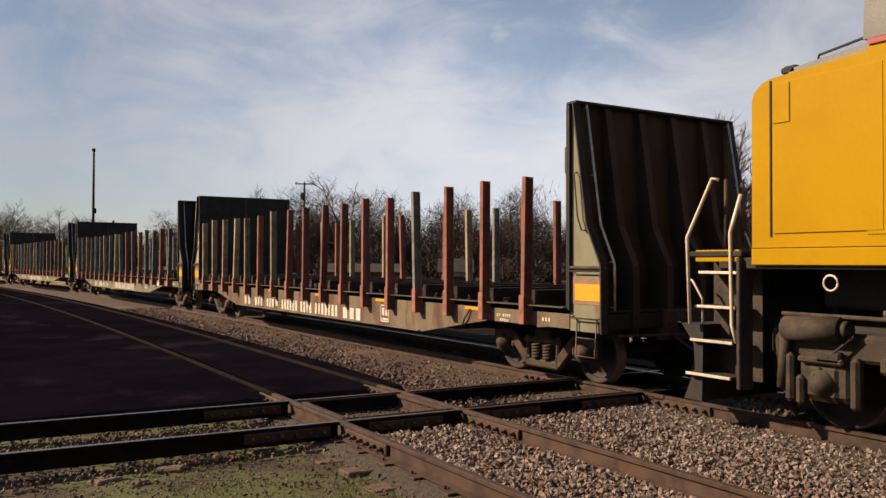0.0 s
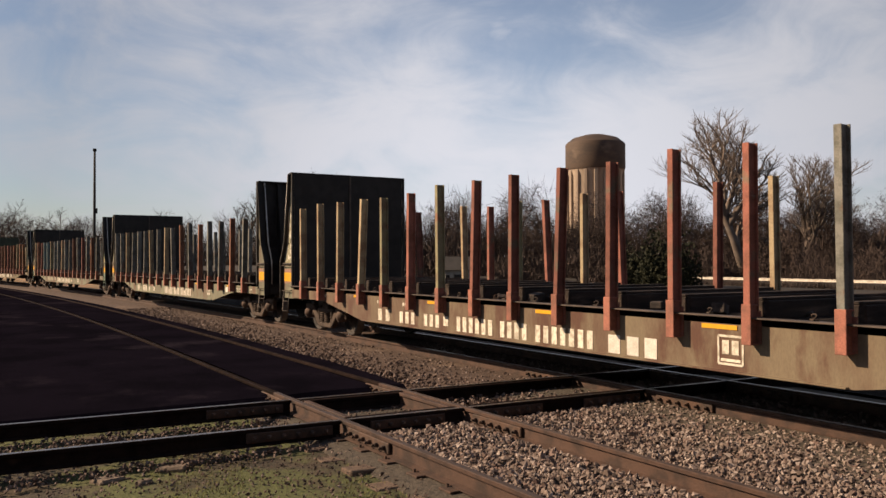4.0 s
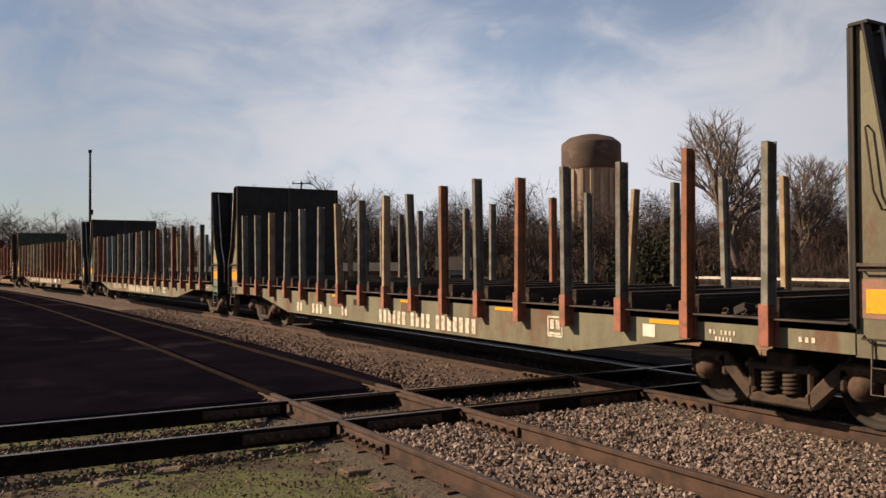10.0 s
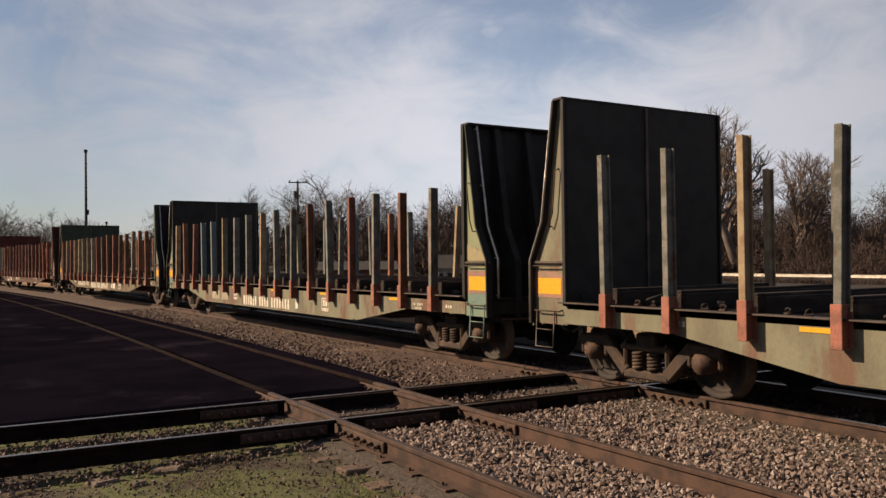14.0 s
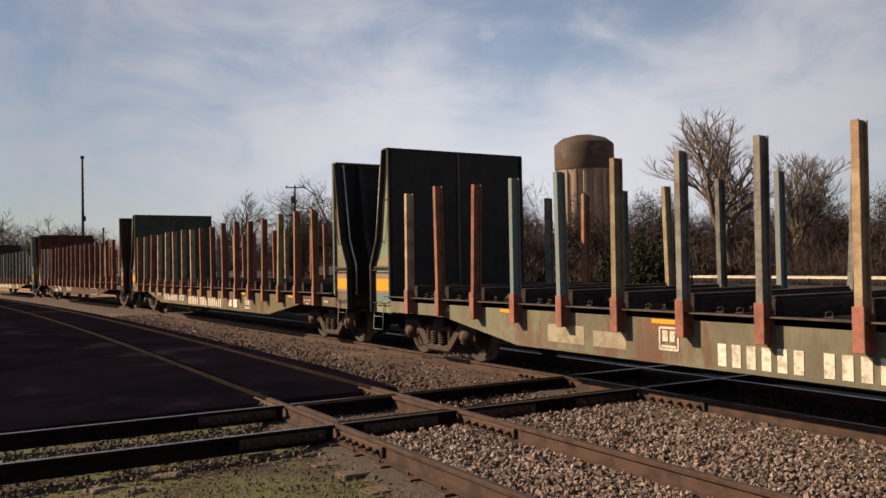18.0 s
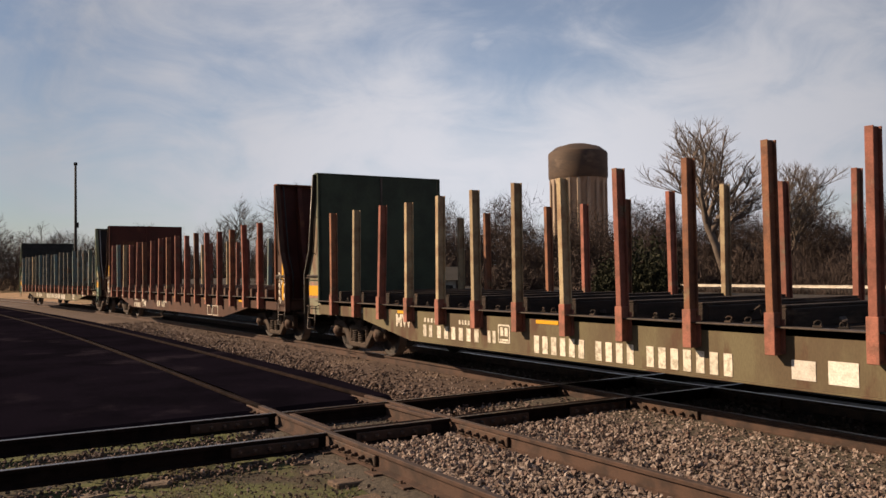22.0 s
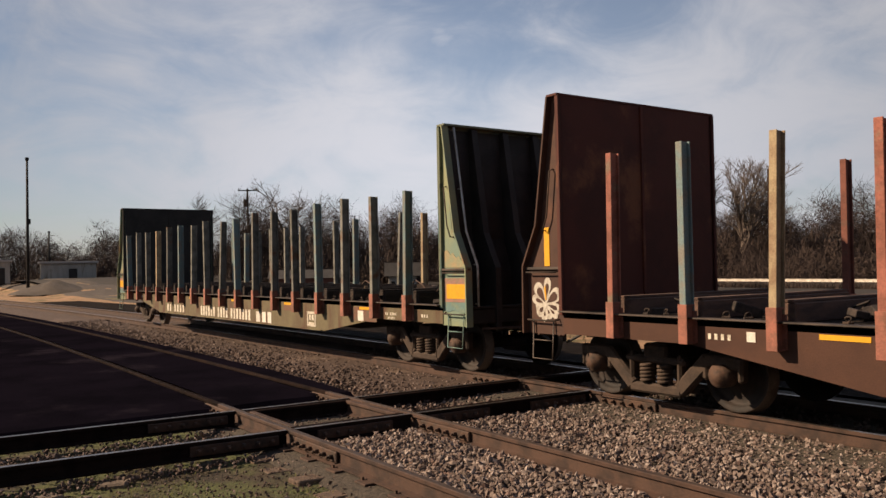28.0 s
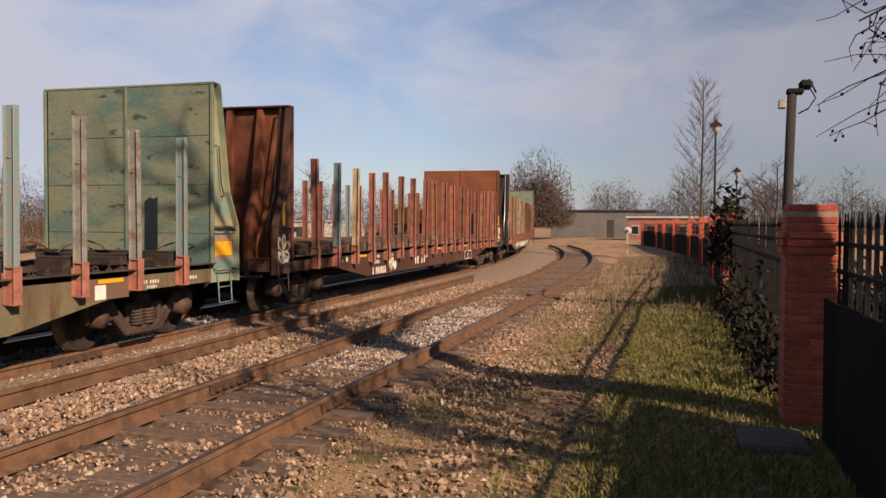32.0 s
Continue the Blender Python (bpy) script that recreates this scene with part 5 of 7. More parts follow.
            part("sprayed_patch", Shape().prism([(x + w * (0.36 + 0.14 * math.cos(a)), z + h * 0.42 * math.sin(a)) for a in (math.tau * k / 12 for k in range(12))], -SIDE - 0.017, -SIDE - 0.013, "y"), M["paper"], car, "white sprayed patch")
        elif text == "card":
            part("paper_card", Shape().box((x, -SIDE - 0.016, z), (w, 0.004, h)), M["paper"], car, "white paper card")
        elif text.isupper():
            lettering(car, text, x, z, h)
        else:
            stencil(car, text, x, z, h, w, gap)
    return car


M["old_plank"] = surface("bleached_old_plank", (0.1457, 0.1041, 0.06763), (0.07808, 0.05203, 0.03642), 0.9, 0, 6, bump=0.3, stretch=(0.3, 3, 3))
M["smear"] = surface("rubbed_white_smear", (0.2652, 0.234, 0.1716), (0.1716, 0.1482, 0.0975), 0.75, 0, 5, bump=0.1)
M["paper"] = surface("white_card", (0.544, 0.5168, 0.4624), (0.4624, 0.4284, 0.374), 0.8, 0, 10, bump=0)
SERVICE = "xxxxxx xxxx xxxxxxx"


def green_marks(service, extra=()):
    """Where the stencils stand on one olive car: its service line, the small print, and what else it has."""
    return ((SERVICE, service, 0.65, 0.24, 0.15, 0.035), ("xx xxxx", 7.6, 0.9, 0.045, 0.035, 0.02), ("xxxxx", 7.68, 0.83, 0.04, 0.032, 0.016), ("xxx", 8.7, 0.9, 0.05, 0.05, 0.02), ("xxxx", -7.4, 0.92, 0.06, 0.05, 0.02), *extra)


PANELS = (("panel", 2.1, 0.635, 0.23, 0.21, 0), ("panel", 2.43, 0.635, 0.23, 0.2, 0), ("panel", 2.73, 0.635, 0.24, 0.2, 0))
MARKS = (
    green_marks(-1.67, (("xx", -4.58, 0.65, 0.22, 0.22, 0.1), ("xxx", -3.68, 0.65, 0.21, 0.17, 0.05), ("xxx", -2.76, 0.65, 0.21, 0.15, 0.05), ("x", -2.1, 0.67, 0.16, 0.2, 0), *PANELS, ("frame", 3.9, 0.72, 0.3, 0.32, 0),
                        ("xxxx", -4.6, 0.89, 0.06, 0.06, 0.02), ("xxxx", -3.55, 0.89, 0.06, 0.06, 0.02), ("slash", 6.8, 0.8, 0.3, 0.34, 0))),
    green_marks(-0.4, (("xx", -4.69, 0.64, 0.2, 0.15, 0.05), ("xxx", -3.76, 0.64, 0.21, 0.17, 0.05), ("x", -2.8, 0.64, 0.18, 0.16, 0), ("xx", -2.15, 0.66, 0.2, 0.13, 0.04), ("frame", 4.94, 0.78, 0.26, 0.3, 0), ("stain", -1.42, 0.86, 0.12, 0.25, 0),
                       ("patch", -2.4, 0.84, 0.22, 0.62, 0), ("patch", 0.8, 0.86, 0.2, 0.6, 0), ("xxx", -4.5, 0.86, 0.06, 0.06, 0.02), ("xxxx", -3.5, 0.86, 0.06, 0.06, 0.02), ("card", 6.7, 0.85, 0.15, 0.2, 0))),
    green_marks(-1.68, (("smear", -4.2, 0.71, 0.24, 0.75, 0), ("smear", -3.35, 0.69, 0.2, 0.6, 0), ("frame", -2.36, 0.77, 0.25, 0.28, 0), ("frame", 3.78, 0.73, 0.26, 0.34, 0), ("x", 2.05, 0.7, 0.26, 0.2, 0), ("card", -7.42, 0.95, 0.07, 0.06, 0),
                        ("patch", -2.5, 0.9, 0.14, 0.5, 0), ("patch", 0.7, 0.87, 0.2, 0.62, 0))),
    green_marks(-1.81, (("MW", -5.81, 0.82, 0.22, 0, 0), ("xx", -4.85, 0.68, 0.2, 0.14, 0.05), ("xxxxxx", -4.4, 0.68, 0.2, 0.16, 0.06), ("xx", -2.93, 0.69, 0.18, 0.1, 0.03), ("frame", -2.5, 0.75, 0.25, 0.27, 0), ("frame", 3.8, 0.71, 0.28, 0.4, 0),
                        ("panel", 2.39, 0.675, 0.19, 0.26, 0), ("panel", 2.8, 0.68, 0.22, 0.3, 0), ("xxxxxx", -4.81, 0.86, 0.07, 0.08, 0.03), ("xxxx", -3.72, 0.87, 0.07, 0.065, 0.02))),
    (("x xxxxxx", -5.0, 0.58, 0.17, 0.1, 0.025), ("xx xxx", -4.88, 0.92, 0.07, 0.05, 0.02), ("xxxxx", -4.86, 0.79, 0.08, 0.055, 0.015), ("xx xx", -3.82, 0.92, 0.07, 0.05, 0.02), ("xxxxx", -3.8, 0.81, 0.08, 0.055, 0.015), ("scrawl", -3.54, 0.65, 0.27, 0.56, 0),
     ("xx xx", -1.68, 0.7, 0.2, 0.14, 0.08), ("xx", -0.6, 0.78, 0.08, 0.06, 0.02), ("outline", 4.18, 0.645, 0.27, 0.4, 0), ("outline", 4.68, 0.645, 0.27, 0.44, 0), ("card", -6.58, 0.92, 0.1, 0.1, 0), ("xxxx", -7.1, 0.9, 0.06, 0.05, 0.03)),
    green_marks(-1.72, (*PANELS, ("outline", 4.78, 0.69, 0.27, 0.36, 0), ("frame", 4.78, 0.69, 0.22, 0.3, 0), ("card", 6.75, 0.83, 0.18, 0.2, 0), ("patch", 6.85, 0.86, 0.25, 0.9, 0), ("patch", 3.75, 0.9, 0.15, 0.55, 0), ("xx xxxx", -4.6, 0.65, 0.2, 0.16, 0.08))),
)
STRIPS = {14: (-5.5, -1.5, 3.4, 6.9), 15: (-5.62, 0.7, 3.9, 6.89)}       # reflector strips along the sill, where they are not as usual
CARS = [
    flatcar("rusty tan bulkhead flatcar with red-brown steel stakes", "tan", "black_steel", "olive", "rrrgrrrrrrorotttt", 11, rear_in=0.08, marks=MARKS[0]),
    flatcar("faded olive bulkhead flatcar with worn brown stakes", "olive", "black_steel", "olive", "guggugugtgtgggtgg", 12, rear_in=0.08, marks=MARKS[1]),
    flatcar("faded olive bulkhead flatcar with mixed blue and red stakes", "olive", "black_steel", "mint_wing", "gugrguggtggobbrut", 13, rear_in=0.12, marks=MARKS[2]),
    flatcar("olive bulkhead flatcar with bleached and rusty stakes", "olive_brown", "green_shaded", "olive", "uutuuruurtttttrtu", 14, rear_in=0.08, marks=MARKS[3]),
    flatcar("rust brown bulkhead flatcar with red stakes", "brown", "rust_shaded", "wing_brown", "rrurrurrurrurrtbr", 15, True, marks=MARKS[4]),
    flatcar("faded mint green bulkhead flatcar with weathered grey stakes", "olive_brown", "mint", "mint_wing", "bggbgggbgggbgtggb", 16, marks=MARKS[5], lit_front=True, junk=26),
]

# ---------------------------------------------------------------- the locomotive
M["armour"] = surface("armour_yellow_paint", (0.3427, 0.1975, 0), (0.3152, 0.1781, 0), 0.5, 0, 0.8, bump=0.02, grain=20, vary=0.03, speckle=0.03, stain=(0.2879, 0.1554, 0.006348), stain_scale=0.7, spec=0.06)
M["loco_grey"] = surface("grey_roof_paint", (0.1041, 0.1093, 0.1119), (0.07808, 0.08065, 0.08323), 0.5, 0, 2, bump=0.05)
M["red_line"] = surface("red_pin_stripe", (0.2862, 0.01561, 0.01041), (0.2601, 0.01561, 0.01041), 0.5, 0, 5, bump=0)
M["silver"] = surface("silver_truck_paint", (0.0437, 0.03242, 0.02248), (0.01874, 0.01384, 0.01012), 0.8, 0.05, 6, bump=0.2, stain=(0.04162, 0.02768, 0.01873), stain_scale=3)
M["cream"] = surface("cream_handrail_paint", (0.4992, 0.4493, 0.3744), (0.4056, 0.3432, 0.2621), 0.5, 0, 6, bump=0.02)
M["dark_frame"] = surface("sooty_frame", (0.01755, 0.01638, 0.01521), (0.008775, 0.00819, 0.007605), 0.8, 0, 4, bump=0.2)
M["glass"] = bpy.data.materials.new("cab_glass")
M["glass"].use_nodes = True
gb = M["glass"].node_tree.nodes["Principled BSDF"]
gb.inputs["Base Color"].default_value, gb.inputs["Roughness"].default_value, gb.inputs["Metallic"].default_value = (0.05, 0.06, 0.06, 1), 0.05, 0.0

LOCO_R = 0.48
loco_wheel_shape = Shape()
for y in (-0.745, 0.745):
    o = -1 if y < 0 else 1
    loco_wheel_shape.lathe([(0.1, o * 0.1), (0.16, o * 0.03), (0.38, o * 0.0), (0.41, o * 0.07), (0.46, o * 0.07)], (0, y, 0), n=28)
    loco_wheel_shape.lathe([(0.46, o * 0.07), (LOCO_R, o * 0.06), (LOCO_R, -o * 0.04), (LOCO_R + 0.026, -o * 0.048), (LOCO_R + 0.026, -o * 0.07), (0.1, -o * 0.07)], (0, y, 0), n=28, mi=1)
loco_wheel_shape.tube([(0, -1.0, 0), (0, 1.0, 0)], 0.09, 12)
loco_wheel_mesh = loco_wheel_shape.mesh("wheelset", M["wheel"], M["tread"])
LOCO_GAP = 12.6
LOCO = thing("locomotive", "yellow diesel locomotive with grey roof and cream handrails", "locomotive")
LF = -10.5                          # its cab end
part("frame", Shape().box((0.4, 0, 1.5), (19.4, 1.6, 0.55), 0.03).box((0, 0, 1.69), (20.2, 2.94, 0.12), 0.01), M["dark_frame"], LOCO)
for sgn in (-1, 1):
    part("side_sill", Shape().box((0.23, sgn * 1.49, 1.755), (19.74, 0.05, 0.17), 0.008), M["armour"], LOCO, "yellow side sill stripe")
# nose with bevelled corners and a seamed side door
nose = Shape().prism([(LF + 0.83, 1.85), (LF + 2.4, 1.85), (LF + 2.4, 3.67), (LF + 1.06, 3.585), (LF + 0.95, 3.55), (LF + 0.86, 3.47), (LF + 0.83, 3.38)], -1.46, 1.46, "y")
part("nose", nose, M["armour"], LOCO)
for sgn in (-1, 1):
    part("nose_panel", Shape().box((LF + 1.68, sgn * 1.465, 2.76), (1.16, 0.02, 1.54), 0.006), M["armour"], LOCO)
    part("nose_door", Shape().box((LF + 1.2, sgn * 1.478, 3.31), (0.2, 0.016, 0.4), 0.005), M["armour"], LOCO)
    part("door_seam", Shape().box((LF + 1.065, sgn * 1.464, 2.76), (0.018, 0.012, 1.6)), M["dark_frame"], LOCO)
    part("red_stripe", Shape().box((LF + 3.5, sgn * 1.485, 3.72), (2.75, 0.012, 0.05)), M["red_line"], LOCO)
part("nose_top", Shape().prism([(LF + 1.08, 3.57), (LF + 2.1, 3.64), (LF + 2.1, 3.78), (LF + 1.2, 3.69)], -1.3, 1.3, "y"), M["loco_grey"], LOCO)
part("grab_rail", Shape().tube([(LF + 1.45, -1.25, 3.66), (LF + 1.47, -1.25, 3.77), (LF + 2.0, -1.25, 3.84), (LF + 2.04, -1.25, 3.74)], 0.014, 6), M["dark_frame"], LOCO)
part("marker_lamp", Shape().box((LF + 1.16, -1.2, 3.68), (0.16, 0.2, 0.09), 0.02).tube([(LF + 1.08, -1.2, 3.7), (LF + 1.02, -1.2, 3.7)], 0.035, 10), M["dark_frame"], LOCO)
cab = part("cab", Shape().prism([(LF + 2.1, 1.96), (LF + 4.9, 1.96), (LF + 4.9, 4.6), (LF + 2.5, 4.6), (LF + 2.12, 4.3)], -1.47, 1.47, "y"), M["armour"], LOCO)
part("cab_upper", Shape().prism([(LF + 2.08, 3.75), (LF + 4.92, 3.75), (LF + 4.92, 4.62), (LF + 2.48, 4.62), (LF + 2.1, 4.3)], -1.485, 1.485, "y"), M["loco_grey"], LOCO, "grey upper cab")
for sgn in (-1, 1):
    for x in (LF + 2.75, LF + 3.95):
        w = part("cab_window", Shape().box((x, sgn * 1.492, 4.1), (0.62, 0.014, 0.5), 0.004), M["cream"], LOCO, "cream window frame")
        part("pane", Shape().box((x, sgn * 1.502, 4.1), (0.5, 0.008, 0.4)), M["glass"], w)
part("windscreen", Shape().box((LF + 2.08, 0, 4.02), (0.03, 2.3, 0.42), 0.005), M["glass"], LOCO)
part("hood", Shape().box((3.2, 0, 3.05), (13.4, 1.9, 2.2), 0.06).box((7.5, 0, 4.2), (4.4, 2.6, 0.5), 0.08), M["armour"], LOCO)
part("hood_roof", Shape().box((3.2, 0, 4.2), (13.3, 1.7, 0.14), 0.04), M["loco_grey"], LOCO)
for i in range(7):
    part("hood_door", Shape().box((-2.4 + i * 1.25, -0.955, 2.85), (1.1, 0.02, 1.5), 0.006), M["armour"], LOCO)
part("fuel_tank", Shape().box((0.6, 0, 0.85), (4.6, 2.7, 0.8), 0.12), M["dark_frame"], LOCO)
part("front_plate", Shape().box((LF + 0.35, 0, 1.79), (0.75, 3.0, 0.06), 0.01).box((LF + 0.1, 0, 1.2), (0.08, 1.9, 1.3), 0.02), M["dark_frame"], LOCO)
for sgn in (-1, 1):
    well = part("step_well", Shape().box((LF + 0.7, sgn * 1.42, 1.05), (0.05, 0.22, 1.4), 0.01).box((LF + 0.36, sgn * 1.1, 1.1), (0.66, 0.04, 1.4)), M["silver"], LOCO)
    for i in range(4):
        z = 0.44 + 0.38 * i
        tread = LF + 0.34 - 0.05 * (3 - i) * 0.6
        part("step", Shape().box((tread, sgn * (1.33 - 0.02 * i), z), (0.62 - 0.03 * i, 0.26, 0.04), 0.005), M["dark_frame"], well)
        part("step_nosing", Shape().box((tread, sgn * (1.475 - 0.02 * i), z + 0.006), (0.62 - 0.03 * i, 0.03, 0.032), 0.005), M["cream"], well)
    part("yellow_band", Shape().box((LF + 0.38, sgn * 1.45, 1.77), (0.6, 0.06, 0.13), 0.006), M["armour"], LOCO)
    y = sgn * 1.5
    part("hand_rail", Shape().tube([(LF + 0.02, y, 1.0), (LF - 0.02, y, 1.98), (LF + 0.34, y, 2.62), (LF + 0.42, y, 2.6)], 0.02, 8), M["cream"], LOCO)
    part("hand_rail", Shape().tube([(LF + 0.66, y, 0.84), (LF + 0.6, y, 1.02), (LF + 0.58, y, 2.02), (LF + 0.72, y, 2.42)], 0.02, 8), M["cream"], LOCO)
    part("gate_post", Shape().tube([(LF + 0.36, sgn * 1.3, 1.88), (LF + 0.36, sgn * 1.3, 2.62)], 0.022, 8).tube([(LF + 0.46, sgn * 1.15, 1.88), (LF + 0.46, sgn * 1.15, 2.58)], 0.022, 8), M["silver"], LOCO)
    part("release_bar", Shape().tube([(LF - 0.1, sgn * 1.35, 1.5), (LF - 0.06, sgn * 1.36, 1.48), (LF + 0.08, sgn * 1.36, 1.28), (LF + 0.08, sgn * 1.36, 1.02)], 0.014, 6), M["cream"], LOCO)
part("snow_plough", Shape().prism([(LF - 0.28, 1.0), (LF - 0.22, 1.02), (LF - 0.02, 0.78), (LF + 0.0, 0.5), (LF - 0.16, 0.14), (LF + 0.1, 0.14), (LF + 0.12, 1.0)], -1.4, 1.4, "y"), M["dark_frame"], LOCO)
part("coupler", Shape().box((LF - 0.3, 0, 0.86), (0.9, 0.2, 0.22), 0.03).box((LF - 0.72, 0, 0.86), (0.2, 0.34, 0.32), 0.05), M["iron"], LOCO)
part("marker_ring", Shape().tube([(LF + 1.7 + 0.075 * math.cos(a), -1.42, 1.5 + 0.075 * math.sin(a)) for a in (math.tau * k / 12 for k in range(13))], 0.012, 5), M["cream"], LOCO, "cream ring")
for x in (-7.2, 6.6):
    t = part("truck", Shape().box((x, 0, 0.9), (4.6, 1.7, 0.3), 0.04), M["dark_frame"], LOCO)
    for sgn in (-1, 1):
        sf = Shape().box((x, sgn * 1.06, 0.86), (5.0, 0.16, 0.28), 0.04)
        for dx in (-1.85, 0, 1.85):
            sf.box((x + dx, sgn * 1.08, 0.56), (0.6, 0.2, 0.5), 0.06)
            sf.box((x + dx - 0.42, sgn * 1.12, 0.62), (0.12, 0.12, 0.62), 0.03)
        for dx in (-0.92, 0.92):
            sf.tube([(x + dx, sgn * 1.14, 0.98), (x + dx + 0.55, sgn * 1.14, 1.0)], 0.13, 10)
            sf.box((x + dx, sgn * 1.12, 0.72), (0.7, 0.14, 0.16), 0.03)
        part("side_frame", sf, M["silver"], t)
        for dx in (-1.85, 0, 1.85):
            part("axle_box", Shape().lathe([(0, -0.16), (0.08, -0.16), (0.09, -0.13), (0.13, -0.12), (0.14, 0.05)], (0, 0, 0), n=18), M["silver"], t, m=pose(x + dx, sgn * 1.12, 0.5, 0, 0, 0 if sgn < 0 else 180))
        part("brake_cylinder", Shape().tube([(x - 2.25, sgn * 1.2, 1.02), (x - 1.62, sgn * 1.2, 1.04)], 0.13, 12).tube([(x - 1.62, sgn * 1.2, 1.04), (x - 1.55, sgn * 1.2, 1.04)], 0.09, 12).tube([(x - 2.25, sgn * 1.2, 1.02), (x - 2.34, sgn * 1.2, 0.9), (x - 2.3, sgn * 1.2, 0.62)], 0.045, 8), M["silver"], t)
        part("brake_rod", Shape().tube([(x - 2.3, sgn * 1.2, 1.17), (x + 2.2, sgn * 1.2, 1.15)], 0.022, 6), M["silver"], t)
        part("hanger", Shape().prism([(x - 1.0, 1.0), (x - 0.9, 1.0), (x - 0.2, 0.72), (x + 0.5, 0.72), (x + 0.5, 0.6), (x - 0.3, 0.6), (x - 1.0, 0.84)], sgn * 1.2 - 0.04, sgn * 1.2 + 0.04, "y"), M["silver"], t)
        for dx in (-1.85, 0, 1.85):
            part("axle_housing", Shape().box((x + dx, sgn * 1.14, 0.5), (0.42, 0.14, 0.4), 0.07).box((x + dx, sgn * 1.2, 0.72), (0.5, 0.1, 0.07), 0.02).box((x + dx - 0.24, sgn * 1.18, 0.4), (0.09, 0.12, 0.3), 0.03), M["silver"], t)
            for k in (-1, 1):
                part("pedestal_leg", Shape().box((x + dx + k * 0.36, sgn * 1.18, 0.52), (0.1, 0.12, 0.5), 0.03), M["silver"], t)
            part("brake_shoe", Shape().box((x + dx + 0.6, sgn * 0.85, 0.45), (0.12, 0.2, 0.4), 0.04), M["dark_frame"], t)
        fr4 = random.Random(40 + int(x) + sgn)
        for k in range(9):
            bx, bz = x + fr4.uniform(-2.2, 2.2), fr4.uniform(0.35, 1.15)
            part("fitting", Shape().box((bx, sgn * 1.2, bz), (fr4.uniform(0.08, 0.3), 0.1, fr4.uniform(0.06, 0.18)), 0.02).tube([(bx, sgn * 1.24, bz), (bx + fr4.uniform(-0.3, 0.3), sgn * 1.22, bz + fr4.uniform(-0.3, 0.3))], 0.014, 5), M["silver" if k % 3 else "dark_frame"], t)
        part("damper", Shape().tube([(x - 2.3, sgn * 1.2, 0.4), (x - 2.26, sgn * 1.2, 1.0)], 0.06, 10), M["silver"], t)
        part("sand_pipe", Shape().tube([(x - 2.55, sgn * 0.95, 1.1), (x - 2.6, sgn * 0.9, 0.5), (x - 2.5, sgn * 0.78, 0.14)], 0.025, 6), M["dark_frame"], t)
    for dx in (-1.85, 0, 1.85):
        wset = part("wheelset", loco_wheel_mesh, None, t, m=pose(x + dx, 0, LOCO_R))
        LOCO_WHEELS.append((wset, x + dx))

# ---------------------------------------------------------------- trees and brush
M["bark"] = surface("grey_brown_bark", (0.05827, 0.04579, 0.03538), (0.03122, 0.02498, 0.01998), 0.95, 0, 8, bump=0.5, stretch=(1, 1, 0.3))
M["twigs"] = surface("bare_twigs", (0.07574, 0.05919, 0.05099), (0.04261, 0.03314, 0.02906), 0.95, 0, 3, bump=0)
M["thicket"] = islands("bare_brown_thicket", [(0.02573, 0.01758, 0.01406), (0.03935, 0.02709, 0.02266), (0.05298, 0.03662, 0.03125), (0.03179, 0.02198, 0.01875)])
M["evergreen"] = islands("dark_evergreen_leaves", [(0.006552, 0.008424, 0.003276), (0.01404, 0.01591, 0.005616), (0.00936, 0.0117, 0.004212), (0.02106, 0.02153, 0.008424)])
M["straw"] = islands("dry_straw_grass", [(0.09979, 0.07675, 0.04605), (0.1382, 0.1074, 0.06524), (0.07675, 0.0614, 0.03454), (0.1151, 0.09594, 0.0614)])
M["grass"] = islands("winter_grass_blades", [(0.07323, 0.09792, 0.01633), (0.1292, 0.1387, 0.02857), (0.2067, 0.1551, 0.06937), (0.1034, 0.1143, 0.02285)])


def grow(height, seed, depth=4, spread=0.55, trunk_share=0.3, r0=None, sides=5):
    """A bare tree as two shapes: the trunk with its limbs, and the thin crown."""
    r = random.Random(seed)
    wood, crown = Shape(), Shape()
    r0 = r0 or height * 0.017

    def limb(p, d, length, rad, level):
        pts, q = [p], d.copy()
        n = 3 if level < 3 else 2
        for _ in range(n):
            q = (q + Vector((r.gauss(0, 0.13), r.gauss(0, 0.13), r.gauss(0.04, 0.1)))).normalized()
            pts.append(pts[-1] + q * length / n)
        (wood if level < 2 else crown).tube(pts, rad, sides if level < 2 else 3, rad * 0.55 if level < depth else rad * 0.25, caps=False)
        if level >= depth:
            return
        for _ in range(r.randint(3, 4) if level else r.randint(5, 7)):
            f = r.uniform(0.35, 1.0) if level else r.uniform(0.45, 1.0)
            k = min(int(f * n), n - 1)
            s = pts[k].lerp(pts[k + 1], f * n - k)
            side = Vector((r.gauss(0, 1), r.gauss(0, 1), 0)).normalized()
            limb(s, (q * (1 - spread * 0.5) + side * spread + Vector((0, 0, 0.16))).normalized(), length * r.uniform(0.5, 0.72), max(rad * r.uniform(0.42, 0.6), 0.006), level + 1)
        limb(pts[-1], (q + Vector((r.gauss(0, 0.2), r.gauss(0, 0.2), 0.1))).normalized(), length * 0.62, rad * 0.55, level + 1)

    limb(Vector((0, 0, 0)), Vector((r.gauss(0, 0.03), r.gauss(0, 0.03), 1)).normalized(), height * (trunk_share + 0.12), r0, 0)
    return wood, crown


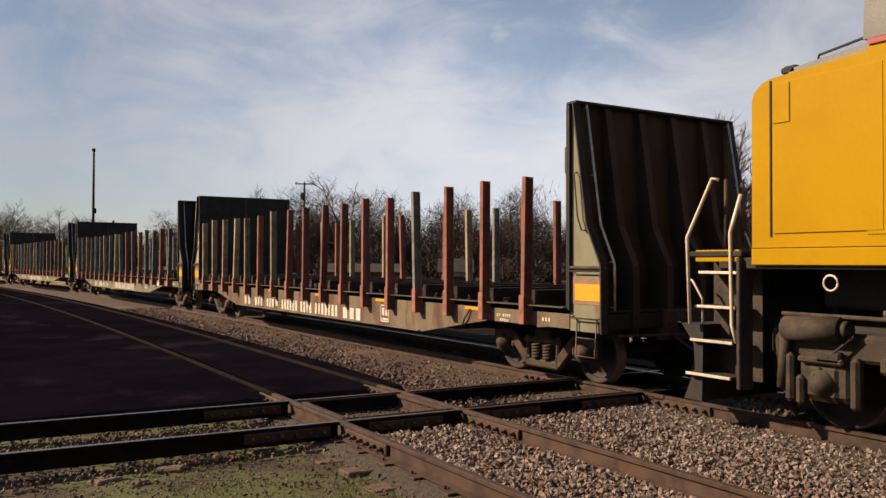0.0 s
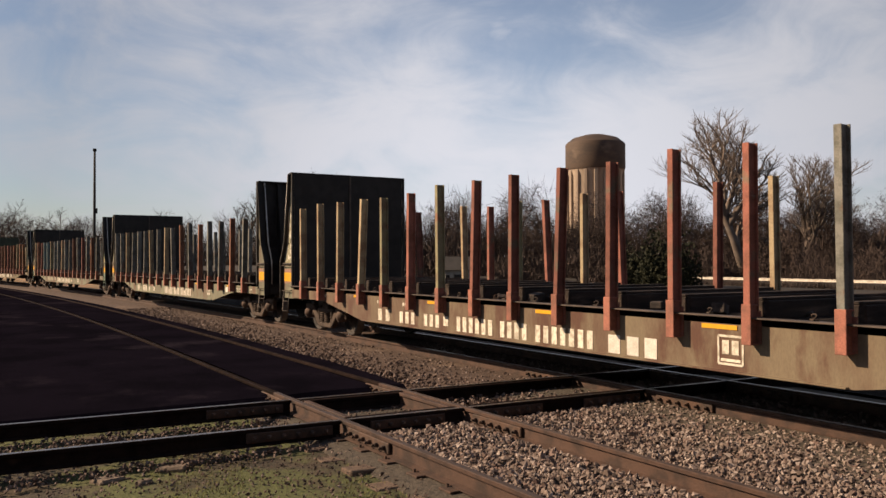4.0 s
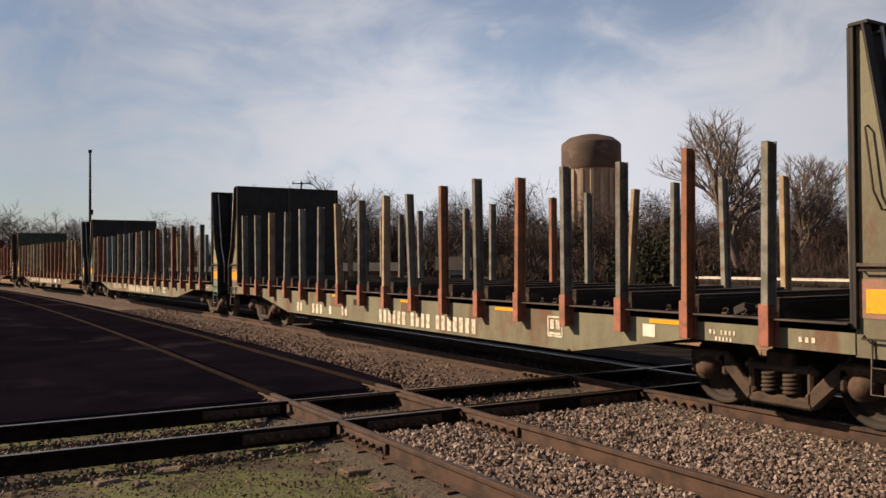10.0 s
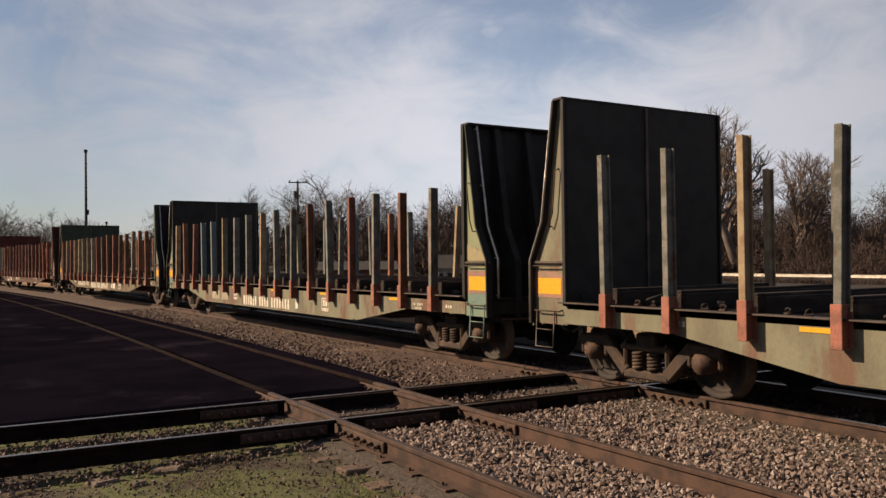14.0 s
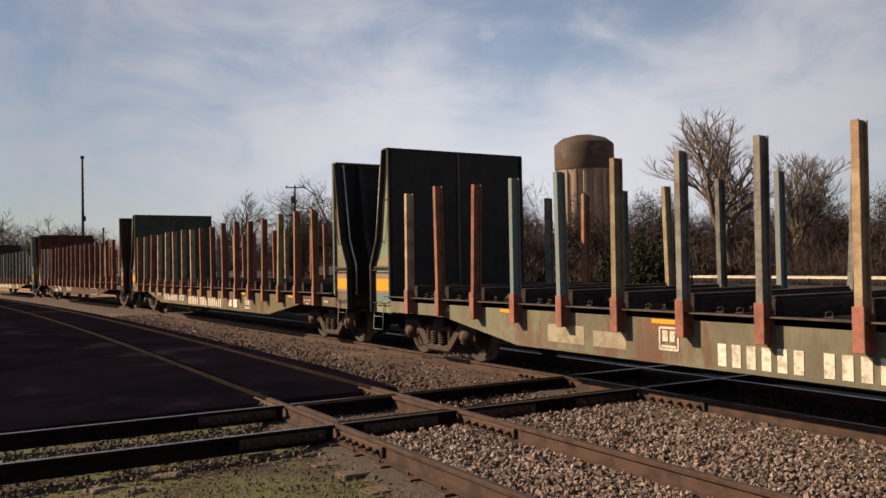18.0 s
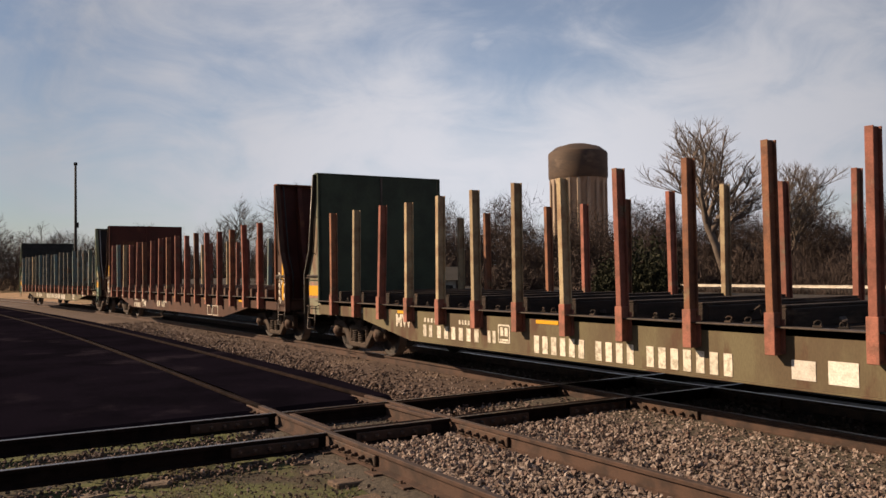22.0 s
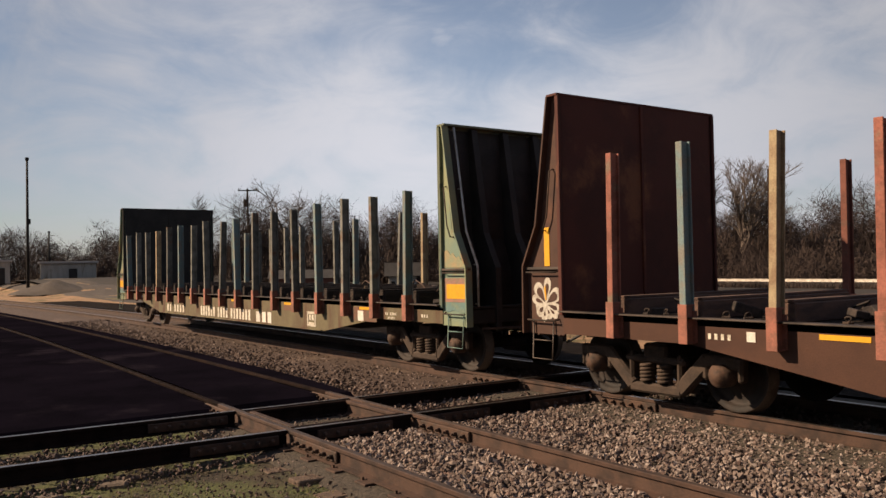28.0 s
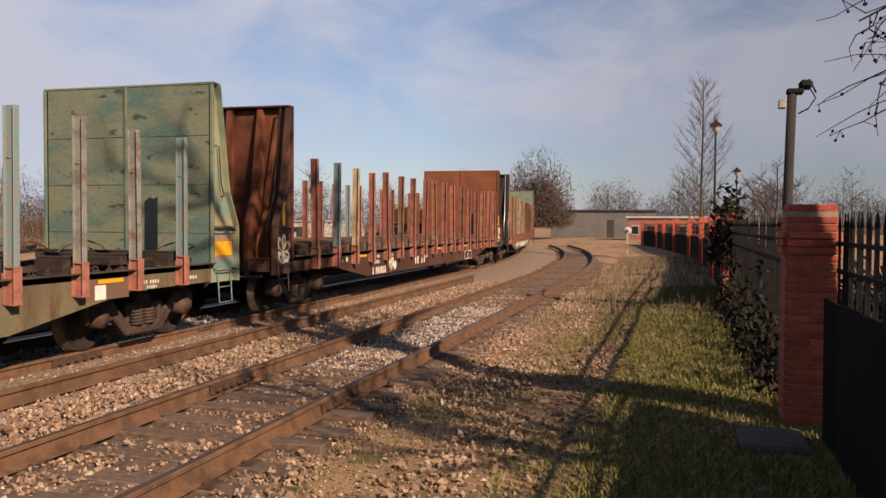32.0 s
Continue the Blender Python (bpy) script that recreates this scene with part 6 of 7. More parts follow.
def leader(height, seed):
    """A slender bare tree: one straight stem with rising side limbs that shorten towards the top."""
    r = random.Random(seed)
    wood, crown = Shape(), Shape()
    wood.tube([(0, 0, 0), (0.05, 0.02, height * 0.4), (0, 0, height * 0.75), (0.03, 0, height)], 0.11, 6, 0.012, caps=False)
    for i in range(64):
        z = height * (0.16 + 0.8 * (i + r.random()) / 64)
        a, n = i * 2.4 + r.gauss(0, 0.3), 4
        length = (0.35 + 2.9 * (1 - z / height) ** 0.7) * r.uniform(0.7, 1.15)
        pts, d = [Vector((0, 0, z))], Vector((math.cos(a), math.sin(a), 0.75))
        for _ in range(n):
            d = (d + Vector((r.gauss(0, 0.12), r.gauss(0, 0.12), r.gauss(0.1, 0.08)))).normalized()
            pts.append(pts[-1] + d * length / n)
        wood.tube(pts, 0.008 + 0.012 * length / 3, 4, 0.004, caps=False)
        for _ in range(int(10 + 9 * length)):
            f = r.uniform(0.2, 1.0)
            k = min(int(f * n), n - 1)
            p = pts[k].lerp(pts[k + 1], f * n - k)
            e = (d + Vector((r.gauss(0, 0.7), r.gauss(0, 0.7), r.gauss(0.3, 0.4)))).normalized() * r.uniform(0.25, 0.7)
            crown.tube([p, p + e * 0.5 + Vector((0, 0, 0.03)), p + e], 0.006, 3, 0.003, caps=False)
    return wood, crown


def far_place(az, dist):
    """A spot seen at an angle from +y towards -x, at a distance from the verge."""
    a = radians(az)
    return Vector((-math.sin(a) * dist, math.cos(a) * dist, -0.5))


tree_models = {}


def bare_tree(az, dist, height, label, model=0, category="tree", turn=None, wide=1.0):
    if model == 3 and model not in tree_models:
        w, c = leader(10.0, 61)
        tree_models[model] = (w.mesh("trunk", M["bark"]), c.mesh("crown", M["twigs"]), max(v[2] for v in c.v))
    if model == 4 and model not in tree_models:
        w, c = grow(10.0, 78, 5, 0.5, 0.1, 0.13)
        M["pale_twigs"] = surface("pale_grey_twigs", (0.1353, 0.1066, 0.08845), (0.08845, 0.06763, 0.05463), 0.95, 0, 3, bump=0)
        tree_models[model] = (w.mesh("trunk", M["pale_twigs"]), c.mesh("crown", M["pale_twigs"]), max(v[2] for v in c.v))
    if model not in tree_models:
        w, c = grow(10.0, 40 + model, 5, 0.72 + 0.08 * model, 0.22)
        tree_models[model] = (w.mesh("trunk", M["bark"]), c.mesh("crown", M["twigs"]), max(v[2] for v in c.v))
    w, c, top = tree_models[model]
    t = thing("bare_tree", label, category, "bare trees")
    t.matrix_basis = Matrix.LocRotScale(far_place(az, dist), Euler((0, 0, radians(turn if turn is not None else az * 7))), Vector((wide, wide, 1)) * (height / top))
    part("trunk", w, None, t)
    part("crown", c, None, t)
    return t


bare_tree(38.9, 82, 16.2, "large leafless tree standing above the thicket", 4, wide=1.45)
bare_tree(35.4, 90, 13.4, "leafless tree beside a larger one", 4, turn=140, wide=1.2)
bare_tree(65.4, 90, 12.5, "leafless spreading tree over the thicket", 2)
bare_tree(72.4, 95, 11.0, "dark leafless tree behind the yard", 0)
bare_tree(84.2, 135, 10.5, "small leafless tree on the far skyline", 2)
bare_tree(87.6, 130, 11.5, "leafless tree on the far skyline", 0)
bare_tree(-7.0, 44, 10.0, "leafless tree rising out of the brush", 0)
bare_tree(-2.0, 40, 8.5, "leafless tree rising out of the brush", 2)
bare_tree(-22, 62, 9.0, "thin leafless tree behind the line", 1)
bare_tree(-30, 70, 8.5, "thin leafless tree behind the line", 2)
bare_tree(-91.2, 47, 10.4, "slender leafless tree behind the fence", 3)
bare_tree(-95.6, 62, 7.0, "small leafless tree behind the fence", 2)


def brush(name, count, centre, size, twig, seed, material, label, lean=0.5, category="brush", wide=0.02, kind="stuff"):
    """A thicket: a cloud of thin crossing twigs, thick at the foot and ragged at the top."""
    r = np.random.RandomState(seed)
    u = r.normal(size=(count, 3))
    u[:, 2] = abs(u[:, 2]) * 0.9
    c = np.array(centre)
    s = np.array(size)
    rad = r.uniform(0, 1, count) ** 0.45
    u = u / np.linalg.norm(u, axis=1)[:, None] * rad[:, None]
    lump = 1 + 0.3 * np.sin(5 * np.arctan2(u[:, 1], u[:, 0]) + seed) * u[:, 2]
    p = c + u * s * lump[:, None]
    d = r.normal(size=(count, 3)) * lean
    d[:, 2] += 1
    d += u * 0.5
    d /= np.linalg.norm(d, axis=1)[:, None]
    side = np.cross(d, r.normal(size=(count, 3)))
    side /= np.linalg.norm(side, axis=1)[:, None]
    ln = twig * r.uniform(0.5, 1.4, count)[:, None]
    w = wide * r.uniform(0.6, 1.4, count)[:, None]
    v = np.stack([p - d * ln / 2 - side * w, p - d * ln / 2 + side * w, p + d * ln / 2], 1)
    v[:, :, 2] = np.maximum(v[:, :, 2], -0.6)
    f = np.arange(count * 3).reshape(-1, 3)
    me = bpy.data.meshes.new(name)
    me.from_pydata(v.reshape(-1, 3).tolist(), [], f.tolist())
    me.materials.append(material)
    return tagged(new(name, me), label, category, kind=kind)


def woods(name, az0, az1, dist0, dist1, height, trees, seed, label, dense=1.0):
    """A far belt of leafless wood in one piece: trunks, limbs and a haze of twigs."""
    r = random.Random(seed)
    nr = np.random.RandomState(seed)
    s = Shape()
    twig_v = []
    for i in range(trees):
        f = (i + r.random()) / trees
        az, dist = az0 + (az1 - az0) * f, r.uniform(dist0, dist1)
        p, h = far_place(az, dist), height * r.uniform(0.55, 1.15) * (1 + 0.22 * math.sin(az * 1.3 + seed))
        top = p + Vector((r.gauss(0, 0.4), r.gauss(0, 0.4), h))
        s.tube([p, p.lerp(top, 0.5) + Vector((r.gauss(0, 0.2), r.gauss(0, 0.2), 0)), top], h * 0.013, 3, 0.015, caps=False)
        for _ in range(6):
            q = p.lerp(top, r.uniform(0.3, 0.9))
            s.tube([q, q + Vector((r.gauss(0, 1), r.gauss(0, 1), r.uniform(0.6, 1.6))) * h * 0.13], h * 0.006, 3, 0.01, caps=False)
        n = int(270 * dense)
        z = nr.beta(1.3, 1.6, n)
        wide = h * 0.2 * np.sqrt(np.clip(1.15 - z, 0.08, 1))
        c = np.array(p)[None] + np.stack([nr.normal(size=n) * wide, nr.normal(size=n) * wide, z * h * 1.02], 1)
        d = nr.normal(size=(n, 3)) * 0.75
        d[:, 2] += 0.45
        d *= (h * 0.075 * nr.uniform(0.5, 1.3, n))[:, None]
        e = np.cross(d, nr.normal(size=(n, 3)))
        e *= (0.02 * dist / 90 / np.linalg.norm(e, axis=1))[:, None]
        twig_v.append(np.stack([c - e, c + e, c + d], 1))
    tw = np.concatenate(twig_v).reshape(-1, 3)
    s.add(tw.tolist(), np.arange(len(tw)).reshape(-1, 3).tolist())
    return solid(name, s, M["thicket"], label, "woods", kind="stuff")


woods("far_woods", 20, 70, 92, 118, 8.6, 250, 1, "brown leafless wood behind the line", 7.0)
woods("far_woods", 66, 100, 125, 165, 7.8, 150, 2, "brown leafless wood on the skyline", 5.0)
woods("far_woods", 4, 24, 95, 130, 7.4, 110, 3, "brown leafless wood behind houses", 2.6)
woods("far_woods", -45, 6, 62, 95, 7.2, 210, 4, "grey brown leafless wood", 7.0)
woods("far_woods", -76, -40, 120, 170, 8.0, 130, 5, "low leafless wood far along the line", 1.5)
woods("far_woods", -112, -84, 170, 230, 10.0, 120, 6, "low wood on the far skyline", 1.4)
# low undergrowth along the foot of the wood
for i in range(34):
    az = 21 + i * 1.9
    d = (88 if az < 70 else 124) + 8 * math.sin(i * 2.1)
    p = far_place(az, d)
    brush("undergrowth", 3600, (p.x, p.y, -0.6), (3.6, 3.0, 3.4 + 1.2 * math.sin(i * 1.7)), 1.0, 100 + i, M["thicket"], "dense brown undergrowth", 0.7, wide=0.045)
for i in range(15):
    az = -44 + i * 3.4
    d = 56 + 6 * math.sin(i * 1.9)
    p = far_place(az, d)
    brush("undergrowth", 900, (p.x, p.y, -0.6), (3.6, 2.6, 2.8 + 0.8 * math.sin(i * 2.3)), 1.3, 160 + i, M["thicket"], "dense brown undergrowth", wide=0.04)
for i in range(18):
    x = -6 - i * 5.4
    brush("undergrowth", 3000, (x, 62.5 + 0.0006 * x * x + math.sin(i * 1.3), -0.8), (4.2, 1.8, 2.5 + 0.7 * math.sin(i * 2.6)), 0.8, 210 + i, M["thicket"], "low brown brush behind the far track", 0.9, wide=0.03)
for az, d, w, h, n in ((44.0, 66, 2.6, 4.3, 5200), (46.6, 70, 1.7, 3.0, 2600), (-3.2, 36, 2.2, 4.2, 3000), (9.0, 75, 4.0, 2.6, 2600), (16.5, 82, 6.0, 2.6, 3200), (-41, 60, 3.0, 2.8, 1800)):
    p = far_place(az, d)
    b = brush("evergreen_bush", n, (p.x, p.y, -0.5), (w, w, h), 0.34, int(az * 3) % 97 + 7, M["evergreen"], "dark evergreen bush before the bare wood", 1.2, "bush", 0.09)
M["bush_twigs"] = islands("fine_brown_bush_twigs", [(0.0468, 0.03245, 0.02246), (0.07488, 0.05304, 0.03619), (0.05616, 0.04493, 0.02371), (0.0936, 0.06739, 0.04742), (0.03744, 0.0312, 0.01622)])
M["dry_stalks"] = islands("pale_dry_stalks", [(0.156, 0.1053, 0.06864), (0.2106, 0.1482, 0.0975), (0.1248, 0.08424, 0.0546)])
for az, d, w, h, n in ((-1.0, 34, 2.9, 5.7, 30000), (-7.5, 35, 2.4, 4.3, 12000), (4.2, 36, 2.0, 3.6, 9000), (-12.0, 36, 3.2, 3.2, 9000), (-17.5, 44, 3.4, 3.0, 8000), (9.0, 46, 3.0, 2.8, 6000), (-22.0, 50, 4.0, 4.4, 11000), (-28.0, 54, 4.5, 4.8, 11000), (-34.5, 56, 4.5, 5.0, 11000), (-41.0, 58, 4.5, 4.8, 10000), (-47.0, 60, 4.0, 4.8, 9000)):
    p = far_place(az, d)
    brush("thicket", n, (p.x, p.y, -0.5), (w, w, h), 0.42, int(az * 5) % 89 + 11, M["bush_twigs"], "tangled brown leafless thicket", 1.2, "brush", 0.011)
for az, d, w, h, n in ((33, 74, 6.0, 3.4, 4000), (29, 80, 6.0, 3.2, 4000)):
    p = far_place(az, d)
    brush("thicket", n, (p.x, p.y, -0.5), (w, w, h), 1.1, int(az * 5) % 89 + 11, M["thicket"], "tangled brown leafless thicket", 0.6, "brush", 0.018)
for az, d, w, h, n in ((2.6, 27.5, 1.0, 1.9, 3600), (-3.5, 28.5, 1.5, 1.5, 4200), (-9.0, 29, 1.7, 1.4, 4200)):
    p = far_place(az, d)
    brush("dry_stalks", n, (p.x, p.y, -0.5), (w, w, h), 0.7, int(az * 7) % 83 + 5, M["dry_stalks"], "clump of pale dry weed stalks", 0.5, "weeds", 0.012)
# a young pine
pine = thing("pine_tree", "young green pine among bare brush", "tree")
pine.matrix_basis = Matrix.Translation(far_place(-13.4, 40))
part("trunk", Shape().tube([(0, 0, 0), (0.05, 0, 2.5), (0, 0.05, 5.4)], 0.09, 6, 0.02), M["bark"], pine)
pr = random.Random(9)
needles = Shape()
for i in range(46):
    z = pr.uniform(1.3, 5.5)
    reach = 0.25 + (5.7 - z) * 0.34 * pr.uniform(0.6, 1.1)
    a = pr.uniform(0, math.tau)
    for j in range(34):
        f = pr.uniform(0.25, 1)
        c = Vector((math.cos(a) * reach * f, math.sin(a) * reach * f, z + 0.25 * f)) + Vector((pr.gauss(0, 0.12), pr.gauss(0, 0.12), pr.gauss(0, 0.1)))
        d = Vector((pr.gauss(0, 1), pr.gauss(0, 1), pr.gauss(0.6, 0.8))).normalized() * 0.2
        e = d.orthogonal().normalized() * 0.03
        needles.add([c - e, c + e, c + d], [(0, 1, 2)])
part("crown", needles, M["evergreen"], pine)
# dense tree at the bend
p = far_place(-80.6, 118)
M["thicket_pale"] = islands("fine_grey_brown_twigs", [(0.05203, 0.03642, 0.02862), (0.08323, 0.05983, 0.04786), (0.03902, 0.02757, 0.02185), (0.1041, 0.07808, 0.06243)])
brush("crown_thicket", 16000, (p.x, p.y, 1.5), (5.2, 5.2, 9.0), 0.9, 77, M["thicket_pale"], "dense twiggy brown tree by the bend", 1.1, "tree", 0.035)

# ---------------------------------------------------------------- dry grass field and the far track
far_bed = Shape()
fx = np.linspace(-190, 60, 60)
far_bed.add([(x, 56 + 0.0006 * x * x + o, z) for x in fx for o, z in ((-2.2, -0.62), (-1.05, 0.0), (1.05, 0.0), (2.2, -0.62))],
            [(i * 4 + j, (i + 1) * 4 + j, (i + 1) * 4 + j + 1, i * 4 + j + 1) for i in range(59) for j in range(3)], True)
solid("far_track_bed", far_bed, M["weeds"], "weedy brown bank of a distant track", "track bed", kind="structure")
# pale side colour paints in the sunlit sheen of the distant rails
M["rail_pale"] = surface("pale_sheen_rail", (0.5, 0.46, 0.4), (0.34, 0.3, 0.25), 0.6, 0.1, 3, bump=0)
far_track = thing("track_far", "distant track across the field", "track", kind="structure")
for o in (-0.75, 0.75):
    rail([((x, 56 + 0.0006 * x * x + o), math.atan(0.0012 * x)) for x in fx], far_track, lift=0.2, side="rail_pale")


def straw(name, count, x0, x1, y0, y1, h, seed, material, label, z=-0.28, wide=0.012, keep=None, bend=0.0):
    r = np.random.RandomState(seed)
    p = np.stack([r.uniform(x0, x1, count), r.uniform(y0, y1, count), np.zeros(count)], 1)
    if keep is not None:
        p = p[keep(p)]
    n = len(p)
    p[:, 1] += bend * p[:, 0] ** 2
    p[:, 2] = [ground_height(a, b) - 0.01 for a, b, _ in p] if z is None else z
    d = r.normal(size=(n, 3)) * 0.45
    d[:, 2] = 1
    a = r.uniform(0, math.tau, n)
    e = np.stack([np.cos(a), np.sin(a), a * 0], 1) * wide * r.uniform(0.6, 1.4, n)[:, None]
    ln = (h * r.uniform(0.35, 1.2, n))[:, None]
    v = np.stack([p - e, p + e, p + d * ln], 1)
    me = bpy.data.meshes.new(name)
    me.from_pydata(v.reshape(-1, 3).tolist(), [], np.arange(3 * n).reshape(-1, 3).tolist())
    me.materials.append(material)
    return tagged(new(name, me), label, "grass", kind="stuff")


straw("dry_grass", 9000, -30, 34, 13.5, 40, 0.55, 21, M["straw"], "dry straw-coloured grass behind the line", -0.55, 0.03)
straw("dead_weeds", 16000, -95, 25, 53.7, 54.9, 0.62, 23, M["thicket"], "dead brown weeds on the bank of the far track", -0.55, 0.035, bend=0.0006)
straw("dry_grass", 3500, -3, 7, 24, 31, 1.1, 22, M["straw"], "tall dry grass at the foot of the thicket", -0.55, 0.03)

# ---------------------------------------------------------------- water tower, poles, far buildings
M["concrete"] = surface("stained_concrete", (0.2835, 0.2268, 0.1758), (0.2041, 0.1588, 0.1247), 0.9, 0, 0.35, bump=0.1, stain=(0.1134, 0.06803, 0.04536), stain_scale=0.2, stretch=(1, 1, 0.25))
M["tank"] = surface("brown_tank_paint", (0.06763, 0.04423, 0.03122), (0.04423, 0.03018, 0.02342), 0.8, 0, 0.3, bump=0.1, stain=(0.1041, 0.07284, 0.05203), stain_scale=0.25, stretch=(1, 1, 2))
M["pole_wood"] = surface("dark_pole_wood", (0.02081, 0.01874, 0.01748), (0.01249, 0.01124, 0.01041), 0.9, 0, 4, bump=0.3, stretch=(3, 3, 0.3))
tower = thing("water_tower", "cylindrical fluted concrete water tower with brown tank", "water tower")
tower.matrix_basis = Matrix.Translation(far_place(48.68, 160) + Vector((0, 0, 1.6)))
part("shaft", Shape().lathe([(5.1, -4), (5.1, 16.5), (5.5, 18)], (0, 0, 0), "z", 40), M["concrete"], tower)
part("tank", Shape().lathe([(5.55, 17.8), (5.65, 18.2), (5.65, 22.6), (5.5, 22.9)], (0, 0, 0), "z", 40).lathe([(5.5, 22.9), (4.2, 23.9), (2.0, 24.5), (0.05, 24.7)], (0, 0, 0), "z", 40), M["tank"], tower)
fin = Shape().box((5.25, 0, 8.0), (0.5, 0.7, 19.4), 0.1).mesh("flute", M["concrete"])
for i in range(18):
    part("flute", fin, None, tower, m=pose(0, 0, 0, 0, 0, i * 20))


def utility_pole(az, dist, height, label, arm=0.0, lean=0.0):
    t = thing("utility_pole", label, "utility pole")
    t.matrix_basis = Matrix.Translation(far_place(az, dist)) @ pose(0, 0, 0, 0, lean, az)
    part("pole", Shape().tube([(0, 0, 0), (0, 0, height)], 0.16, 8, 0.1), M["pole_wood"], t)
    if arm:
        part("cross_arm", Shape().box((0, -0.12, height - 0.2), (arm, 0.1, 0.12), 0.01), M["pole_wood"], t)
        for x in (-0.45, 0.0, 0.45):
            part("insulator", Shape().tube([(x * arm, -0.12, height - 0.14), (x * arm, -0.12, height + 0.06)], 0.05, 6), M["pole_wood"], t)
        part("transformer", Shape().tube([(-0.25, -0.2, height - 2.0), (-0.25, -0.2, height - 1.2)], 0.2, 10), M["pole_wood"], t)
    else:
        part("pole_cap", Shape().box((0, 0, height + 0.1), (0.34, 0.2, 0.3), 0.05), M["pole_wood"], t)
        part("pole_box", Shape().box((0.16, 0, height * 0.55), (0.24, 0.3, 0.5), 0.02), M["pole_wood"], t)
    return t


utility_pole(82.1, 88, 13.1, "tall dark wooden pole with a small cap")
utility_pole(68.65, 95, 11.3, "dark wooden power pole with a cross arm", 2.1)
utility_pole(80.9, 130, 8.0, "short far wooden pole")

M["white_wall"] = surface("weathered_white_wall", (0.3225, 0.3122, 0.281), (0.2498, 0.2393, 0.2133), 0.85, 0, 0.6, bump=0.05, stain=(0.15, 0.125, 0.09), stain_scale=0.7, stretch=(2.2, 2.2, 0.5))
M["grey_wall"] = surface("grey_block_wall", (0.1041, 0.09883, 0.09625), (0.07808, 0.07543, 0.07284), 0.9, 0, 0.5, bump=0.1)
M["red_wall"] = surface("dull_red_wall", (0.1821, 0.07808, 0.05723), (0.1405, 0.05723, 0.04162), 0.9, 0, 0.7, bump=0.1)
M["brown_wall"] = surface("dark_brown_wall", (0.04682, 0.03122, 0.02342), (0.03122, 0.02185, 0.01769), 0.9, 0, 0.7, bump=0.1)
M["dark_roof"] = surface("dark_shingle_roof", (0.03122, 0.02862, 0.02705), (0.01821, 0.01665, 0.01561), 0.9, 0, 1, bump=0.3)
M["pale_roof"] = surface("pale_metal_roof", (0.3122, 0.3018, 0.2862), (0.2498, 0.2393, 0.2237), 0.6, 0.1, 0.8, bump=0.05)
M["window"] = surface("dark_window", (0.01041, 0.01144, 0.01301), (0.01561, 0.01665, 0.01821), 0.15, 0, 3, bump=0)


def house(az, dist, w, d, h, wall, roof, label, pitch=1.4, turn=0.0, name="house", windows=3, rise=0.0):
    t = thing(name, label, "building")
    t.matrix_basis = Matrix.Translation(far_place(az, dist)) @ pose(0, 0, rise - 0.3, 0, 0, az + turn)
    part("wall", Shape().box((0, 0, h / 2), (w, d, h), 0.03), M[wall], t)
    if pitch > 0:
        part("roof", Shape().prism([(-d / 2 - 0.4, h - 0.05), (d / 2 + 0.4, h - 0.05), (0, h + pitch)], -w / 2 - 0.4, w / 2 + 0.4, "x"), M[roof], t)
    else:
        part("roof", Shape().box((0, 0, h + 0.12), (w + 0.5, d + 0.5, 0.26), 0.03), M[roof], t)
    for i in range(windows):
        x = -w / 2 + w * (i + 0.5) / windows
        win = part("window", Shape().box((x, -d / 2 - 0.015, h * 0.55), (min(1.1, w / windows * 0.5), 0.06, h * 0.36), 0.01), M["white_wall"], t)
        part("pane", Shape().box((x, -d / 2 - 0.05, h * 0.55), (min(0.9, w / windows * 0.42), 0.02, h * 0.29)), M["window"], win)
    part("door", Shape().box((w * 0.08, -d / 2 - 0.03, h * 0.36), (0.95, 0.07, h * 0.72), 0.01), M["dark_roof"], t)
    return t


house(64.6, 76, 6.4, 4.0, 1.7, "red_wall", "dark_roof", "small dull red house with dark roof", 0.7)
house(58.2, 78, 2.6, 3.0, 1.7, "white_wall", "dark_roof", "white house behind the thicket", 1.2)
house(79.8, 112, 6.2, 5.0, 2.3, "white_wall", "pale_roof", "low whitewashed shed with a stained wall and flat roof", 0, rise=1.4, windows=0)
house(83.7, 112, 2.4, 2.0, 2.6, "white_wall", "pale_roof", "white equipment cabinet in the yard", 0, rise=1.4, windows=0, name="equipment_cabinet")
house(33.5, 104, 24.0, 8.0, 4.4, "brown_wall", "dark_roof", "long brown building behind the thicket", 0.9, windows=6)
house(16.0, 108, 8.0, 6.0, 2.6, "red_wall", "dark_roof", "low brown house among bare trees", 1.2)
house(21.0, 104, 8.0, 6.0, 2.8, "white_wall", "dark_roof", "low white house among bare trees", 1.2)
house(-52.0, 70, 2.6, 2.4, 2.4, "white_wall", "dark_roof", "small white trackside hut", 0.4, windows=1, name="trackside_hut")
house(-63.5, 135, 24.0, 8.0, 2.6, "white_wall", "pale_roof", "long pale building with a flat roof", 0, windows=8)
house(-85.0, 128, 15.0, 9.0, 4.4, "grey_wall", "dark_roof", "plain grey block building", 0, windows=0)
house(-89.2, 110, 9.5, 7.0, 3.3, "red_wall", "pale_roof", "low building with a pale flat roof", 0, windows=5)


